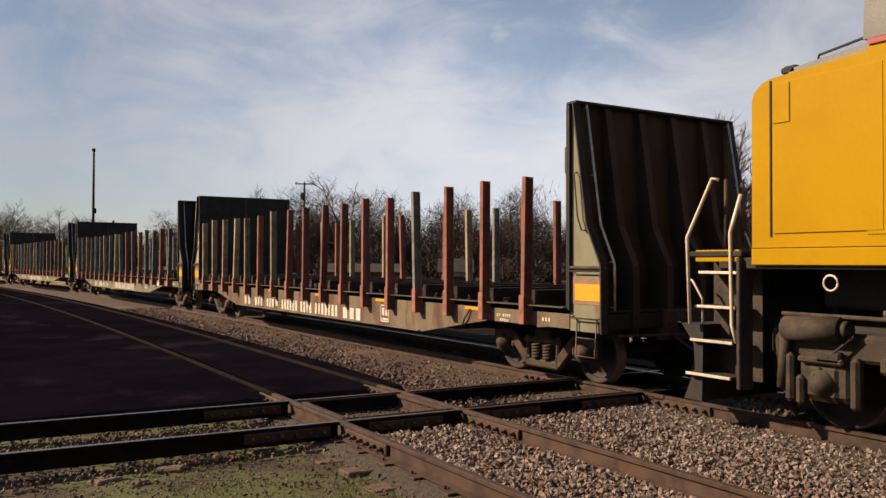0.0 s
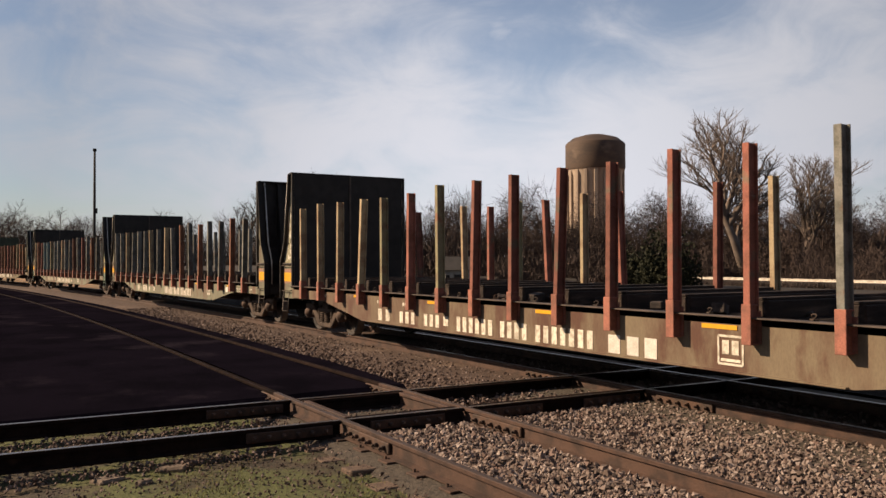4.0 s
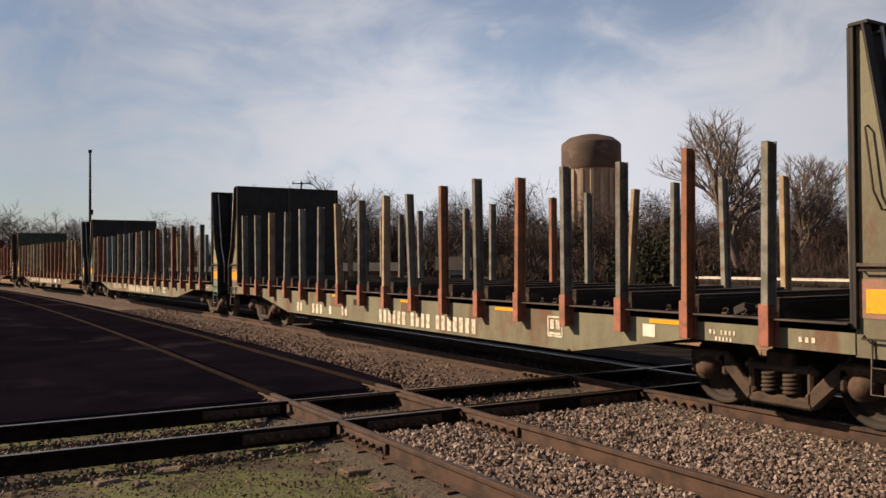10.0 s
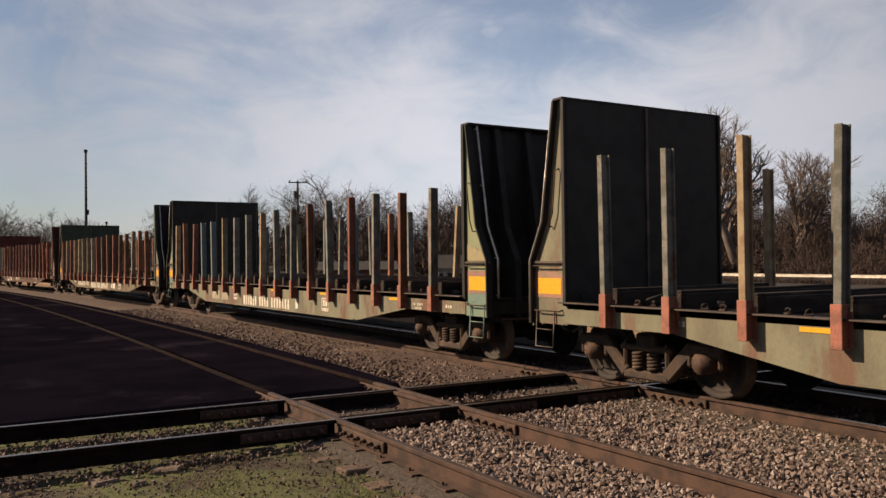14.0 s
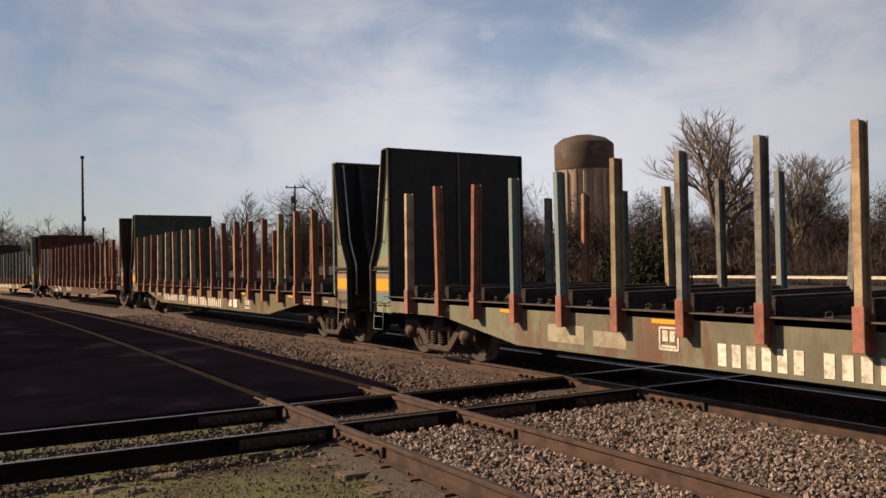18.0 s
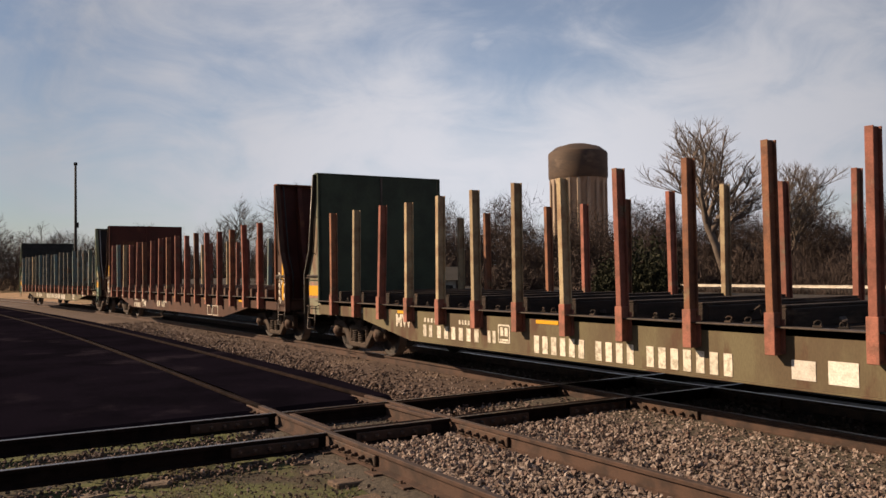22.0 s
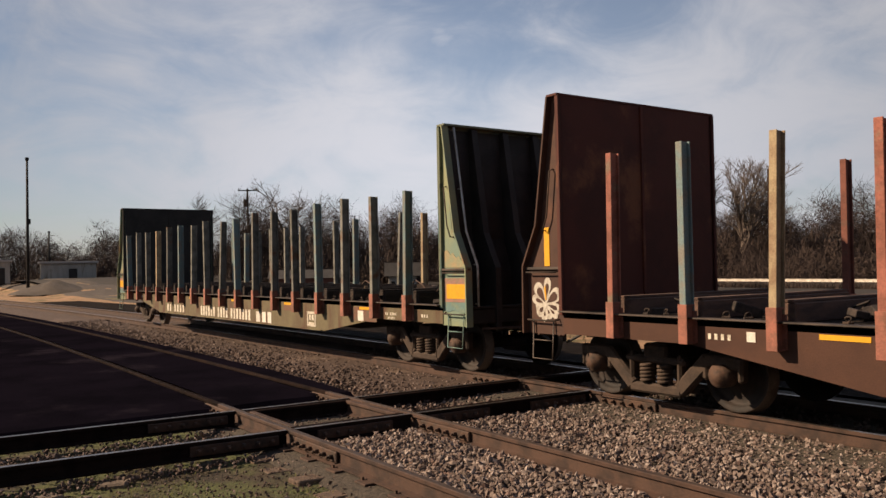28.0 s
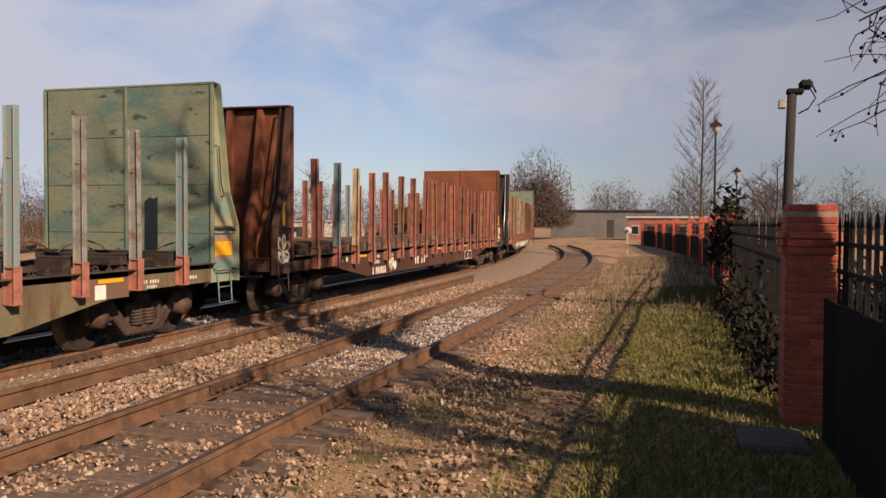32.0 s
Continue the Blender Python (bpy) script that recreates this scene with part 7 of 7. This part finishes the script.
def parked_car(az, dist, paint, label, turn=90.0):
    t = thing("parked_car", label, "car")
    t.matrix_basis = Matrix.Translation(far_place(az, dist)) @ pose(0, 0, 0.1, 0, 0, az + turn)
    part("body", Shape().prism([(-2.2, 0.3), (2.2, 0.3), (2.25, 0.75), (1.2, 0.95), (0.6, 1.42), (-1.0, 1.45), (-1.6, 0.98), (-2.2, 0.9)], -0.85, 0.85, "y"), M[paint], t)
    part("side_window", Shape().prism([(1.0, 0.97), (0.52, 1.36), (-0.95, 1.38), (-1.4, 1.0)], -0.87, 0.87, "y"), M["window"], t)
    for x in (-1.35, 1.35):
        for y in (-0.78, 0.78):
            part("wheel", Shape().lathe([(0.05, -0.1), (0.3, -0.1), (0.33, 0), (0.3, 0.1), (0.05, 0.1)], (x, y, 0.3), n=16), M["rubber"], t)
    return t


parked_car(78.8, 100, "white_wall", "pale parked car before a shed", 0)
parked_car(15.9, 64, "white_wall", "white parked car beyond the far track", 0)
# gravel heap at the edge of the yard
heap_r = random.Random(3)
hv, hf = [], []
for j in range(9):
    for i in range(28):
        a = math.tau * i / 28
        k = j / 8
        rad = (3.6 - 3.3 * k) * (1 + 0.08 * math.sin(3 * a + k * 4))
        hv.append((rad * math.cos(a) * 1.5, rad * math.sin(a), 1.2 * k ** 0.9 + heap_r.uniform(-0.04, 0.04)))
for j in range(8):
    hf += [(j * 28 + i, j * 28 + (i + 1) % 28, (j + 1) * 28 + (i + 1) % 28, (j + 1) * 28 + i) for i in range(28)]
hf.append([8 * 28 + i for i in range(28)])
heap = solid("gravel_mound", Shape().add(hv, hf, True), M["yard_gravel"], "low grey mound of gravel in the yard", "gravel mound")
heap.matrix_basis = Matrix.Translation(far_place(80.6, 84) + Vector((0, 0, 0.35)))
# marker sign beyond the line
M["sign_white"] = surface("white_sign_enamel", (0.72, 0.711, 0.684), (0.63, 0.621, 0.594), 0.6, 0, 3, bump=0)
sign = thing("line_sign", "white rectangular sign on a thin post", "sign")
sign.matrix_basis = Matrix.Translation(far_place(22.4, 40)) @ pose(0, 0, 0, 0, 0, 22)
part("post", Shape().tube([(0, 0, 0), (0, 0, 3.4)], 0.035, 6), M["pipe"], sign)
part("panel", Shape().box((0, -0.04, 2.95), (0.5, 0.02, 0.88), 0.005), M["sign_white"], sign)

# ---------------------------------------------------------------- fence, pillars and verge
M["brick"] = surface("red_brick", (0.3112, 0.0663, 0.03159), (0.2129, 0.0468, 0.02457), 0.85, 0, 9, bump=0.3, vary=0.25, stain=(0.1638, 0.0468, 0.02808), stain_scale=3)
M["mortar"] = surface("pale_mortar", (0.2457, 0.193, 0.1638), (0.1872, 0.1462, 0.1229), 0.95, 0, 12, bump=0.3)
M["black_iron"] = surface("black_iron_paint", (0.008, 0.008, 0.0085), (0.0125, 0.0115, 0.0115), 0.75, 0, 10, bump=0.1, spec=0.12)
M["screen"] = surface("black_fence_screen", (0.00624, 0.005616, 0.005616), (0.009984, 0.008736, 0.008112), 0.95, 0, 2, bump=0.3, grain=90, spec=0.1)
M["leafy"] = islands("dark_vine_leaves", [(0.01041, 0.01144, 0.006243), (0.01561, 0.01301, 0.007808), (0.006243, 0.007284, 0.004162)])
M["lamp_glass"] = surface("milky_lamp_glass", (0.3122, 0.3018, 0.2705), (0.2601, 0.2498, 0.2185), 0.3, 0, 5, bump=0)
M["concrete_pad"] = surface("rough_concrete", (0.07805, 0.07025, 0.05985), (0.0572, 0.05205, 0.04423), 0.95, 0, 5, bump=0.4)

brick_mesh = Shape().box((0, 0, 0), (0.205, 0.1, 0.058), 0.005).mesh("brick", M["brick"])
header_mesh = Shape().box((0, 0, 0), (0.1, 0.205, 0.058), 0.005).mesh("brick", M["brick"])
PILLARS = [(8.93, -0.87, 1.0), (19.6, -0.86, 1.0), (31.0, -1.0, 1.06), (42.0, -0.95, 1.05), (50.0, -0.5, 1.05), (58.0, 0.35, 1.05), (66.0, 1.15, 1.05), (74.0, 1.9, 1.05), (83.0, 3.4, 1.05)]


def pillar(x, y, k, bricks):
    """A square brick pillar with a stepped brick cap."""
    t = thing("brick_pillar", "square red brick fence pillar with stepped cap", "pillar", "fence pillars", m=pose(x, y, -0.32))
    half, top = 0.215, 2.28 * k
    if not bricks:
        part("shaft", Shape().box((0, 0, top / 2 - 0.15), (0.43, 0.43, top - 0.3), 0.008), M["brick"], t)
        part("cap", Shape().box((0, 0, top - 0.18), (0.5, 0.5, 0.16), 0.01).box((0, 0, top - 0.05), (0.4, 0.4, 0.12), 0.02), M["brick"], t)
        return t
    part("core", Shape().box((0, 0, top / 2 - 0.06), (0.41, 0.41, top - 0.12)), M["mortar"], t)
    part("cap", Shape().box((0, 0, top - 0.09), (0.4, 0.4, 0.07), 0.012), M["brick"], t)
    rows = int((top - 0.06) / 0.0685)
    for i in range(rows):
        z = 0.03 + i * 0.0685
        out = 0.028 if rows - 6 <= i < rows - 3 else -0.03 if i >= rows - 1 else 0.0
        q = half + out
        for j, (ax, ay, tall) in enumerate(((0, -1, 0), (0, 1, 0), (-1, 0, 1), (1, 0, 1))):
            for s in (-0.5, 0.5):
                sh = s * 0.217 + (0.0 if i % 2 == 0 else 0.0)
                if tall:
                    px, py = ax * (q - 0.048), sh * (0.95 if i % 2 else 0.88)
                    part("brick", header_mesh, None, t, m=pose(px, py, z))
                else:
                    px, py = sh * (0.88 if i % 2 else 0.95), ay * (q - 0.048)
                    part("brick", brick_mesh, None, t, m=pose(px, py, z + 0.0004))
    return t


for i, (x, y, k) in enumerate(PILLARS):
    pillar(x, y, k, i == 0)

picket_mesh = Shape().box((0, 0, 1.0), (0.02, 0.02, 2.0)).tube([(0, 0, 2.0), (0, 0, 2.13)], 0.018, 4, 0.002).mesh("picket", M["black_iron"])
SPANS = [(-5.0, -1.1), (-1.5, -1.09), (2.0, -1.08)] + [(p[0], p[1]) for p in PILLARS]
JOIN = (8.93, -1.08)
fr = random.Random(8)
for n, (a, b) in enumerate(zip(SPANS[:-1], SPANS[1:])):
    if n == 2:
        b = JOIN
    dx, dy = b[0] - a[0], b[1] - a[1]
    L = math.hypot(dx, dy)
    ang = math.degrees(math.atan2(dy, dx))
    f = thing("iron_fence", "black iron picket fence with a dark screen along its foot", "fence", "fence panels", m=pose(a[0], a[1], -0.3, 0, 0, ang))
    lo, hi = (0.24 if n > 2 else 0.03), (L - 0.24 if n > 1 else L - 0.03)
    for z in (0.35, 1.62, 1.86):
        part("cross_rail", Shape().box(((lo + hi) / 2, 0, z), (hi - lo, 0.035, 0.035), 0.004), M["black_iron"], f)
    x = lo + 0.06
    step = 0.125 if n < 5 else 0.25
    while x < hi:
        part("picket", picket_mesh, None, f, m=pose(x, 0, 0, fr.gauss(0, 0.3), fr.gauss(0, 0.3), 0))
        x += step
    sc = Shape()
    k = max(4, int(L / 0.5))
    top = [1.42 + 0.06 * noise.noise((i * 0.7, n, 0)) for i in range(k + 1)]
    end = hi - 0.5 if n == 2 else hi                  # the screen stops short of the first pillar
    xs = [lo + (end - lo) * i / k for i in range(k + 1)]
    sag = [(0.17 if n < 3 else 0.05) + 0.03 * noise.noise((i * 0.9, n, 5)) for i in range(k + 1)]
    sc.add([(xs[i], sag[i], 0.02) for i in range(k + 1)] + [(xs[i], sag[i] + 0.01, top[i]) for i in range(k + 1)] + [(xs[i], sag[i] - 0.02, 0.02) for i in range(k + 1)] + [(xs[i], sag[i] - 0.01, top[i]) for i in range(k + 1)],
           [(i, i + 1, k + 2 + i, k + 1 + i) for i in range(k)] + [(2 * k + 2 + i, 3 * k + 3 + i, 3 * k + 4 + i, 2 * k + 3 + i) for i in range(k)] + [(k + 1 + i, k + 2 + i, 3 * k + 4 + i, 3 * k + 3 + i) for i in range(k)])
    if n == 3:
        continue
    part("screen", sc, M["screen"], f, "dark fabric screen")
for i in range(8):
    brush("hedge", 5200, (10.0 + i * 3.1, -2.2 - 0.2 * math.sin(i * 1.9), -0.45), (2.2, 0.6, 1.4 + 0.15 * math.sin(i * 2.7)), 0.16, 300 + i, M["leafy"], "low dark hedge behind the fence", 1.5, "hedge", 0.05)
# vines heaped on the second pillar and along the screen
brush("vine", 1500, (19.5, -0.8, 0.9), (0.4, 0.45, 1.5), 0.16, 31, M["leafy"], "dark dry vine heaped over a pillar", 1.5, "vine", 0.05)
for i in range(7):
    brush("vine", 260, (10.5 + i * 1.35, -0.72, -0.2), (0.8, 0.22, 1.1 + 0.3 * math.sin(i * 2.2)), 0.14, 50 + i, M["leafy"], "dark dry vine on the fence screen", 1.5, "vine", 0.035)

# ---------------------------------------------------------------- lamps, pole, signs behind the fence


def street_lamp(x, y, top, label):
    t = thing("street_lamp", label, "street lamp", "street lamps", m=pose(x, y, -0.4))
    part("post", Shape().tube([(0, 0, 0), (0, 0, top - 0.7)], 0.09, 8, 0.06), M["black_iron"], t)
    part("globe", Shape().lathe([(0.12, top - 0.7), (0.24, top - 0.5), (0.27, top - 0.3)], (0, 0, 0), "z", 14), M["lamp_glass"], t)
    part("hood", Shape().lathe([(0.4, top - 0.34), (0.38, top - 0.25), (0.14, top - 0.05), (0.02, top + 0.12)], (0, 0, 0), "z", 14), M["black_iron"], t)
    return t


street_lamp(55.0, -1.95, 8.6, "tall black street lamp with a hooded lantern")
street_lamp(82.0, -5.0, 7.4, "distant black street lamp with a hooded lantern")
cctv = thing("camera_pole", "dark leaning pole with camera boxes on top", "pole", m=pose(17.6, -1.66, -0.35, 1.6, 2.6, 0))
part("pole", Shape().tube([(0, 0, 0), (0, 0, 4.6)], 0.095, 10, 0.085), M["pole_wood"], cctv)
part("pole_sleeve", Shape().tube([(0, 0, 0), (0, 0, 2.35)], 0.1, 10), M["lamp_glass"], cctv, "pale sleeve")
part("bracket", Shape().box((0, -0.05, 4.62), (0.2, 0.3, 0.1), 0.02).tube([(0, -0.05, 4.6), (0, -0.3, 4.85), (0, -0.42, 4.6)], 0.02, 5), M["black_iron"], cctv)
part("lamp_head", Shape().box((0.05, -0.24, 4.76), (0.26, 0.24, 0.17), 0.05), M["black_iron"], cctv)
part("camera_box", Shape().box((0, 0.17, 4.38), (0.15, 0.14, 0.17), 0.02), M["pipe"], cctv)
part("conduit", Shape().tube([(0, -0.3, 4.7), (0, -0.42, 4.5), (0, -0.3, 4.3), (0, -0.12, 4.2)], 0.014, 5), M["black_iron"], cctv)
marker = thing("track_marker", "white striped track marker with a round target", "marker", m=pose(56.0, 3.4, -0.3))
part("post", Shape().box((0, 0, 0.7), (0.12, 0.12, 1.4), 0.01), M["white_wall"], marker)
part("target", Shape().lathe([(0.0, -0.02), (0.26, -0.02), (0.26, 0.02), (0.0, 0.02)], (0, 0, 1.6), "x", 16), M["white_wall"], marker)
part("target_eye", Shape().lathe([(0.0, -0.03), (0.1, -0.03), (0.1, 0.03), (0.0, 0.03)], (0, 0, 1.6), "x", 12), M["red_wall"], marker)
part("red_band", Shape().box((0, 0, 0.55), (0.13, 0.13, 0.3), 0.005), M["red_wall"], marker)
solid("concrete_pad", Shape().box((8.1, -0.5, -0.12), (0.7, 0.55, 0.16), 0.03), M["concrete_pad"], "dark broken slab beside a pillar", "slab")
solid("stub_post", Shape().box((24.0, 0.9, 0.02), (0.12, 0.12, 0.75), 0.015), M["tie"], "short weathered wooden stub post", "post")
solid("stub_post", Shape().box((18.4, 1.55, -0.02), (0.1, 0.1, 0.6), 0.015), M["tie"], "short weathered wooden stub post", "post")
# flat stones and tie ends near the crossing
sr = random.Random(12)
M["flat_stone"] = surface("dirty_flat_stone", (0.1249, 0.09368, 0.07024), (0.06763, 0.05203, 0.03902), 0.95, 0, 9, bump=0.7, grain=24, stain=(0.04682, 0.04162, 0.02081), stain_scale=4)
for x, y, w, d in ((-7.79, 1.2, 0.26, 0.2), (-7.87, 1.77, 0.28, 0.2), (-8.13, 2.77, 0.24, 0.15), (-7.5, 1.45, 0.14, 0.1), (-3.1, 4.3, 0.7, 0.22), (-2.6, 4.55, 0.5, 0.2)):
    s = Shape().box((0, 0, 0), (w, d, 0.07), 0.02, Euler((sr.uniform(-0.08, 0.08), sr.uniform(-0.08, 0.08), sr.uniform(0, 3))).to_matrix())
    b = solid("flat_stone", s, M["flat_stone"] if y < 4 else M["tie"], "flat dirty brown-grey stone lying in the grass" if y < 4 else "broken piece of old tie on the ballast", "stone" if y < 4 else "wood piece")
    b.matrix_basis = pose(x, y, ground_height(x, y) + 0.012 if y < 4 else -0.13)

# ---------------------------------------------------------------- shade tree by the fence, with a limb over the verge
M["berries"] = surface("dark_dried_berries", (0.01041, 0.007284, 0.006243), (0.01821, 0.01144, 0.009368), 0.8, 0, 20, bump=0.1)
shade = thing("shade_tree", "leafless tree behind the fence with hanging berry twigs", "tree", m=pose(7.0, -2.3, -0.4))
w, c = grow(9.5, 5, 4, 0.5, 0.6, 0.27, 9)
part("trunk", w, M["bark"], shade)
part("crown", c, M["twigs"], shade)
tr = random.Random(17)
limb = Shape()
berry = Shape()
root = Vector((0.0, 0.1, 3.4))
shift = Vector((-3.4, -2.3, 0))
tips = [Vector((3.0, 3.55, 3.6)), Vector((3.4, 3.8, 3.5)), Vector((3.2, 3.4, 3.9)), Vector((3.6, 3.55, 3.2)), Vector((2.7, 3.5, 3.1)), Vector((3.9, 3.5, 3.8)), Vector((2.9, 3.75, 3.95))]
for tip in [p + shift + Vector((0.1, -0.1, 0.03)) for p in tips[:5]] + [p + shift + Vector((0.2, -0.15 - 0.2 * k, -0.4 - 0.16 * k)) for k, p in enumerate(tips[:4])]:
    mid = root.lerp(tip, 0.55) + Vector((0, 0, 0.35))
    limb.tube([root, mid, tip], 0.022, 5, 0.007, caps=False)
    for j in range(9):
        p = mid.lerp(tip, tr.uniform(0.2, 1.0))
        pts = [p]
        d = Vector((tr.gauss(0.2, 0.5), tr.gauss(0.1, 0.5), tr.gauss(-0.25, 0.4)))
        for _ in range(4):
            d = d + Vector((tr.gauss(0, 0.25), tr.gauss(0, 0.25), tr.gauss(-0.12, 0.2)))
            pts.append(pts[-1] + d.normalized() * tr.uniform(0.1, 0.22))
        limb.tube(pts, 0.006, 4, 0.0028, caps=False)
        for q in pts[1:]:
            for _ in range(tr.choice((0, 0, 0, 1, 2))):
                b = q + Vector((tr.gauss(0, 0.04), tr.gauss(0, 0.04), tr.gauss(-0.03, 0.03)))
                limb.tube([q, b], 0.003, 3, caps=False)
                berry.lathe([(0.001, -0.013), (0.012, -0.005), (0.01, 0.008), (0.001, 0.013)], b, "z", 6)
part("low_limb", limb, M["bark"], shade)
tagged(part("dried_fruit", berry, M["berries"], shade, "dark dried berries"), kind="stuff")
for i, (x, y, h, seed) in enumerate(((3.4, -4.6, 9.5, 5), (-1.4, -3.9, 6.6, 8))):
    t = thing("yard_tree", "leafless tree in the yard behind the fence", "tree", "bare trees", m=pose(x, y, -0.4))
    w, c = grow(h, seed, 4, 0.55, 0.3, None, 6)
    part("trunk", w, M["bark"], t)
    part("crown", c, M["twigs"], t)

# ---------------------------------------------------------------- grass near the camera


def verge(p):
    return (np.sin(p[:, 0] * 1.9 + np.sin(p[:, 1] * 2.3) * 1.5) + np.sin(p[:, 1] * 3.1 + p[:, 0] * 0.6)) > -0.35


def tufts(p):
    return (np.sin(p[:, 0] * 1.3 + np.sin(p[:, 1] * 2.7) * 1.4) + np.sin(p[:, 1] * 3.3 - p[:, 0] * 0.7 + 1.0)) < -0.1


straw("grass", 16000, -8.6, -3.6, 0.4, 3.5, 0.05, 41, M["grass"], "short green and straw winter grass", None, 0.006, verge)
straw("grass", 15000, -3.6, 5.5, -3.4, 3.1, 0.05, 47, M["grass"], "patchy short winter grass in the dirt", None, 0.007, tufts)
straw("grass", 60000, 5.5, 26, -0.95, 1.0, 0.08, 45, M["grass"], "short green winter grass along the fence", None, 0.009)
straw("grass", 30000, 5.5, 26, -0.85, 2.1, 0.07, 42, M["grass"], "short green winter grass along the fence", None, 0.008, verge)
straw("grass", 16000, 3.0, 20, 0.0, 3.2, 0.05, 46, M["grass"], "sparse olive tufts in the stony dirt", None, 0.008, tufts)
straw("dry_grass", 5200, 7.0, 30, 1.2, 3.3, 0.1, 43, M["straw"], "short dry grass along the siding", None, 0.007, verge)
straw("dry_grass", 3200, 16, 48, -0.8, 3.2, 0.35, 44, M["straw"], "tall dry weeds by the fence", None, 0.012)

# leaf litter blown along the verge
lr = np.random.RandomState(71)
n = 5200
lx = np.concatenate([lr.normal(11.5, 2.6, n // 2), lr.uniform(6.5, 22, n - n // 2)])
ly = np.concatenate([lr.normal(1.1, 0.55, n // 2), lr.uniform(-0.8, 2.6, n - n // 2)])
lv = []
for a, b in zip(lx, ly):
    t, s = lr.uniform(0, math.tau), lr.uniform(0.02, 0.045)
    u = Vector((math.cos(t), math.sin(t), lr.normal(0, 0.35))) * s
    v = Vector((-math.sin(t), math.cos(t), lr.normal(0, 0.35))) * s * 0.6
    c = Vector((a, b, ground_height(a, b) + 0.018))
    lv += [c - u, c + v, c + u, c - v]
litter = Shape().add(lv, [(4 * i, 4 * i + 1, 4 * i + 2, 4 * i + 3) for i in range(n)])
M["litter"] = islands("fallen_brown_leaves", [(0.1041, 0.05723, 0.03122), (0.1769, 0.1144, 0.06763), (0.07284, 0.03902, 0.02342), (0.2342, 0.1717, 0.1144), (0.1353, 0.07284, 0.05203)])
solid("fallen_leaves", litter, M["litter"], "dry brown fallen leaves strewn on the verge", "leaves", kind="stuff")

# ---------------------------------------------------------------- movement
# place of the last car's front bulkhead along the main line, second by second
TRAIN = [-114.48, -112.78, -110.90, -108.76, -106.42, -103.89, -101.20, -98.35, -95.40, -92.30, -89.16, -85.76, -82.10, -78.40, -74.71, -70.88, -66.94, -62.83, -58.66, -54.24, -49.89, -45.34, -40.55, -35.80, -31.02, -26.12, -21.02, -15.76, -10.45, -5.2, 0.16, 6.06, 12.0]


CAR_AT = (105.8, 84.6, 63.55, 42.5, 21.3, 0.0)     # each car ahead of the last one, with the slack as it stands


def train_at(t):
    i = min(int(t), 31)
    p = [TRAIN[min(max(j, 0), 32)] for j in range(i - 1, i + 3)]
    if i == 0:
        p[0] = 2 * p[1] - p[2]
    if i == 31:
        p[3] = 2 * p[2] - p[1]
    u = t - i
    return p[1] + 0.5 * u * (p[2] - p[0] + u * (2 * p[0] - 5 * p[1] + 4 * p[2] - p[3] + u * (3 * (p[1] - p[2]) + p[3] - p[0])))


def car_pose(centre, half):
    a, _ = along(centre - half, Y_MAIN)
    b, _ = along(centre + half, Y_MAIN)
    d = b - a
    return pose((a.x + b.x) / 2, (a.y + b.y) / 2 + CAR_OFF, 0, 0, 0, math.degrees(math.atan2(d.y, d.x)))


def motions():
    times = [i * 0.5 for i in range(65)]
    for i, car in enumerate(CARS):
        walk(car, [(t, car_pose(train_at(t) + CAR_AT[i] - WALL, TRUCK)) for t in times])
    walk(LOCO, [(t, car_pose(train_at(t) + CAR_AT[0] + LOCO_GAP, 6.6)) for t in times])
    fine = [i * 0.1 for i in range(321)]
    spin = [math.degrees((train_at(t) - train_at(0)) / WHEEL_R) for t in fine]
    for w, x in LOCO_WHEELS:
        walk(w, [(t, pose(x, 0, LOCO_R, 0, a * WHEEL_R / LOCO_R, 0)) for t, a in zip(fine, spin)])
    for w, dx in WHEELSETS:
        walk(w, [(t, pose(dx, 0, WHEEL_R, 0, a, 0)) for t, a in zip(fine, spin)])


motions()
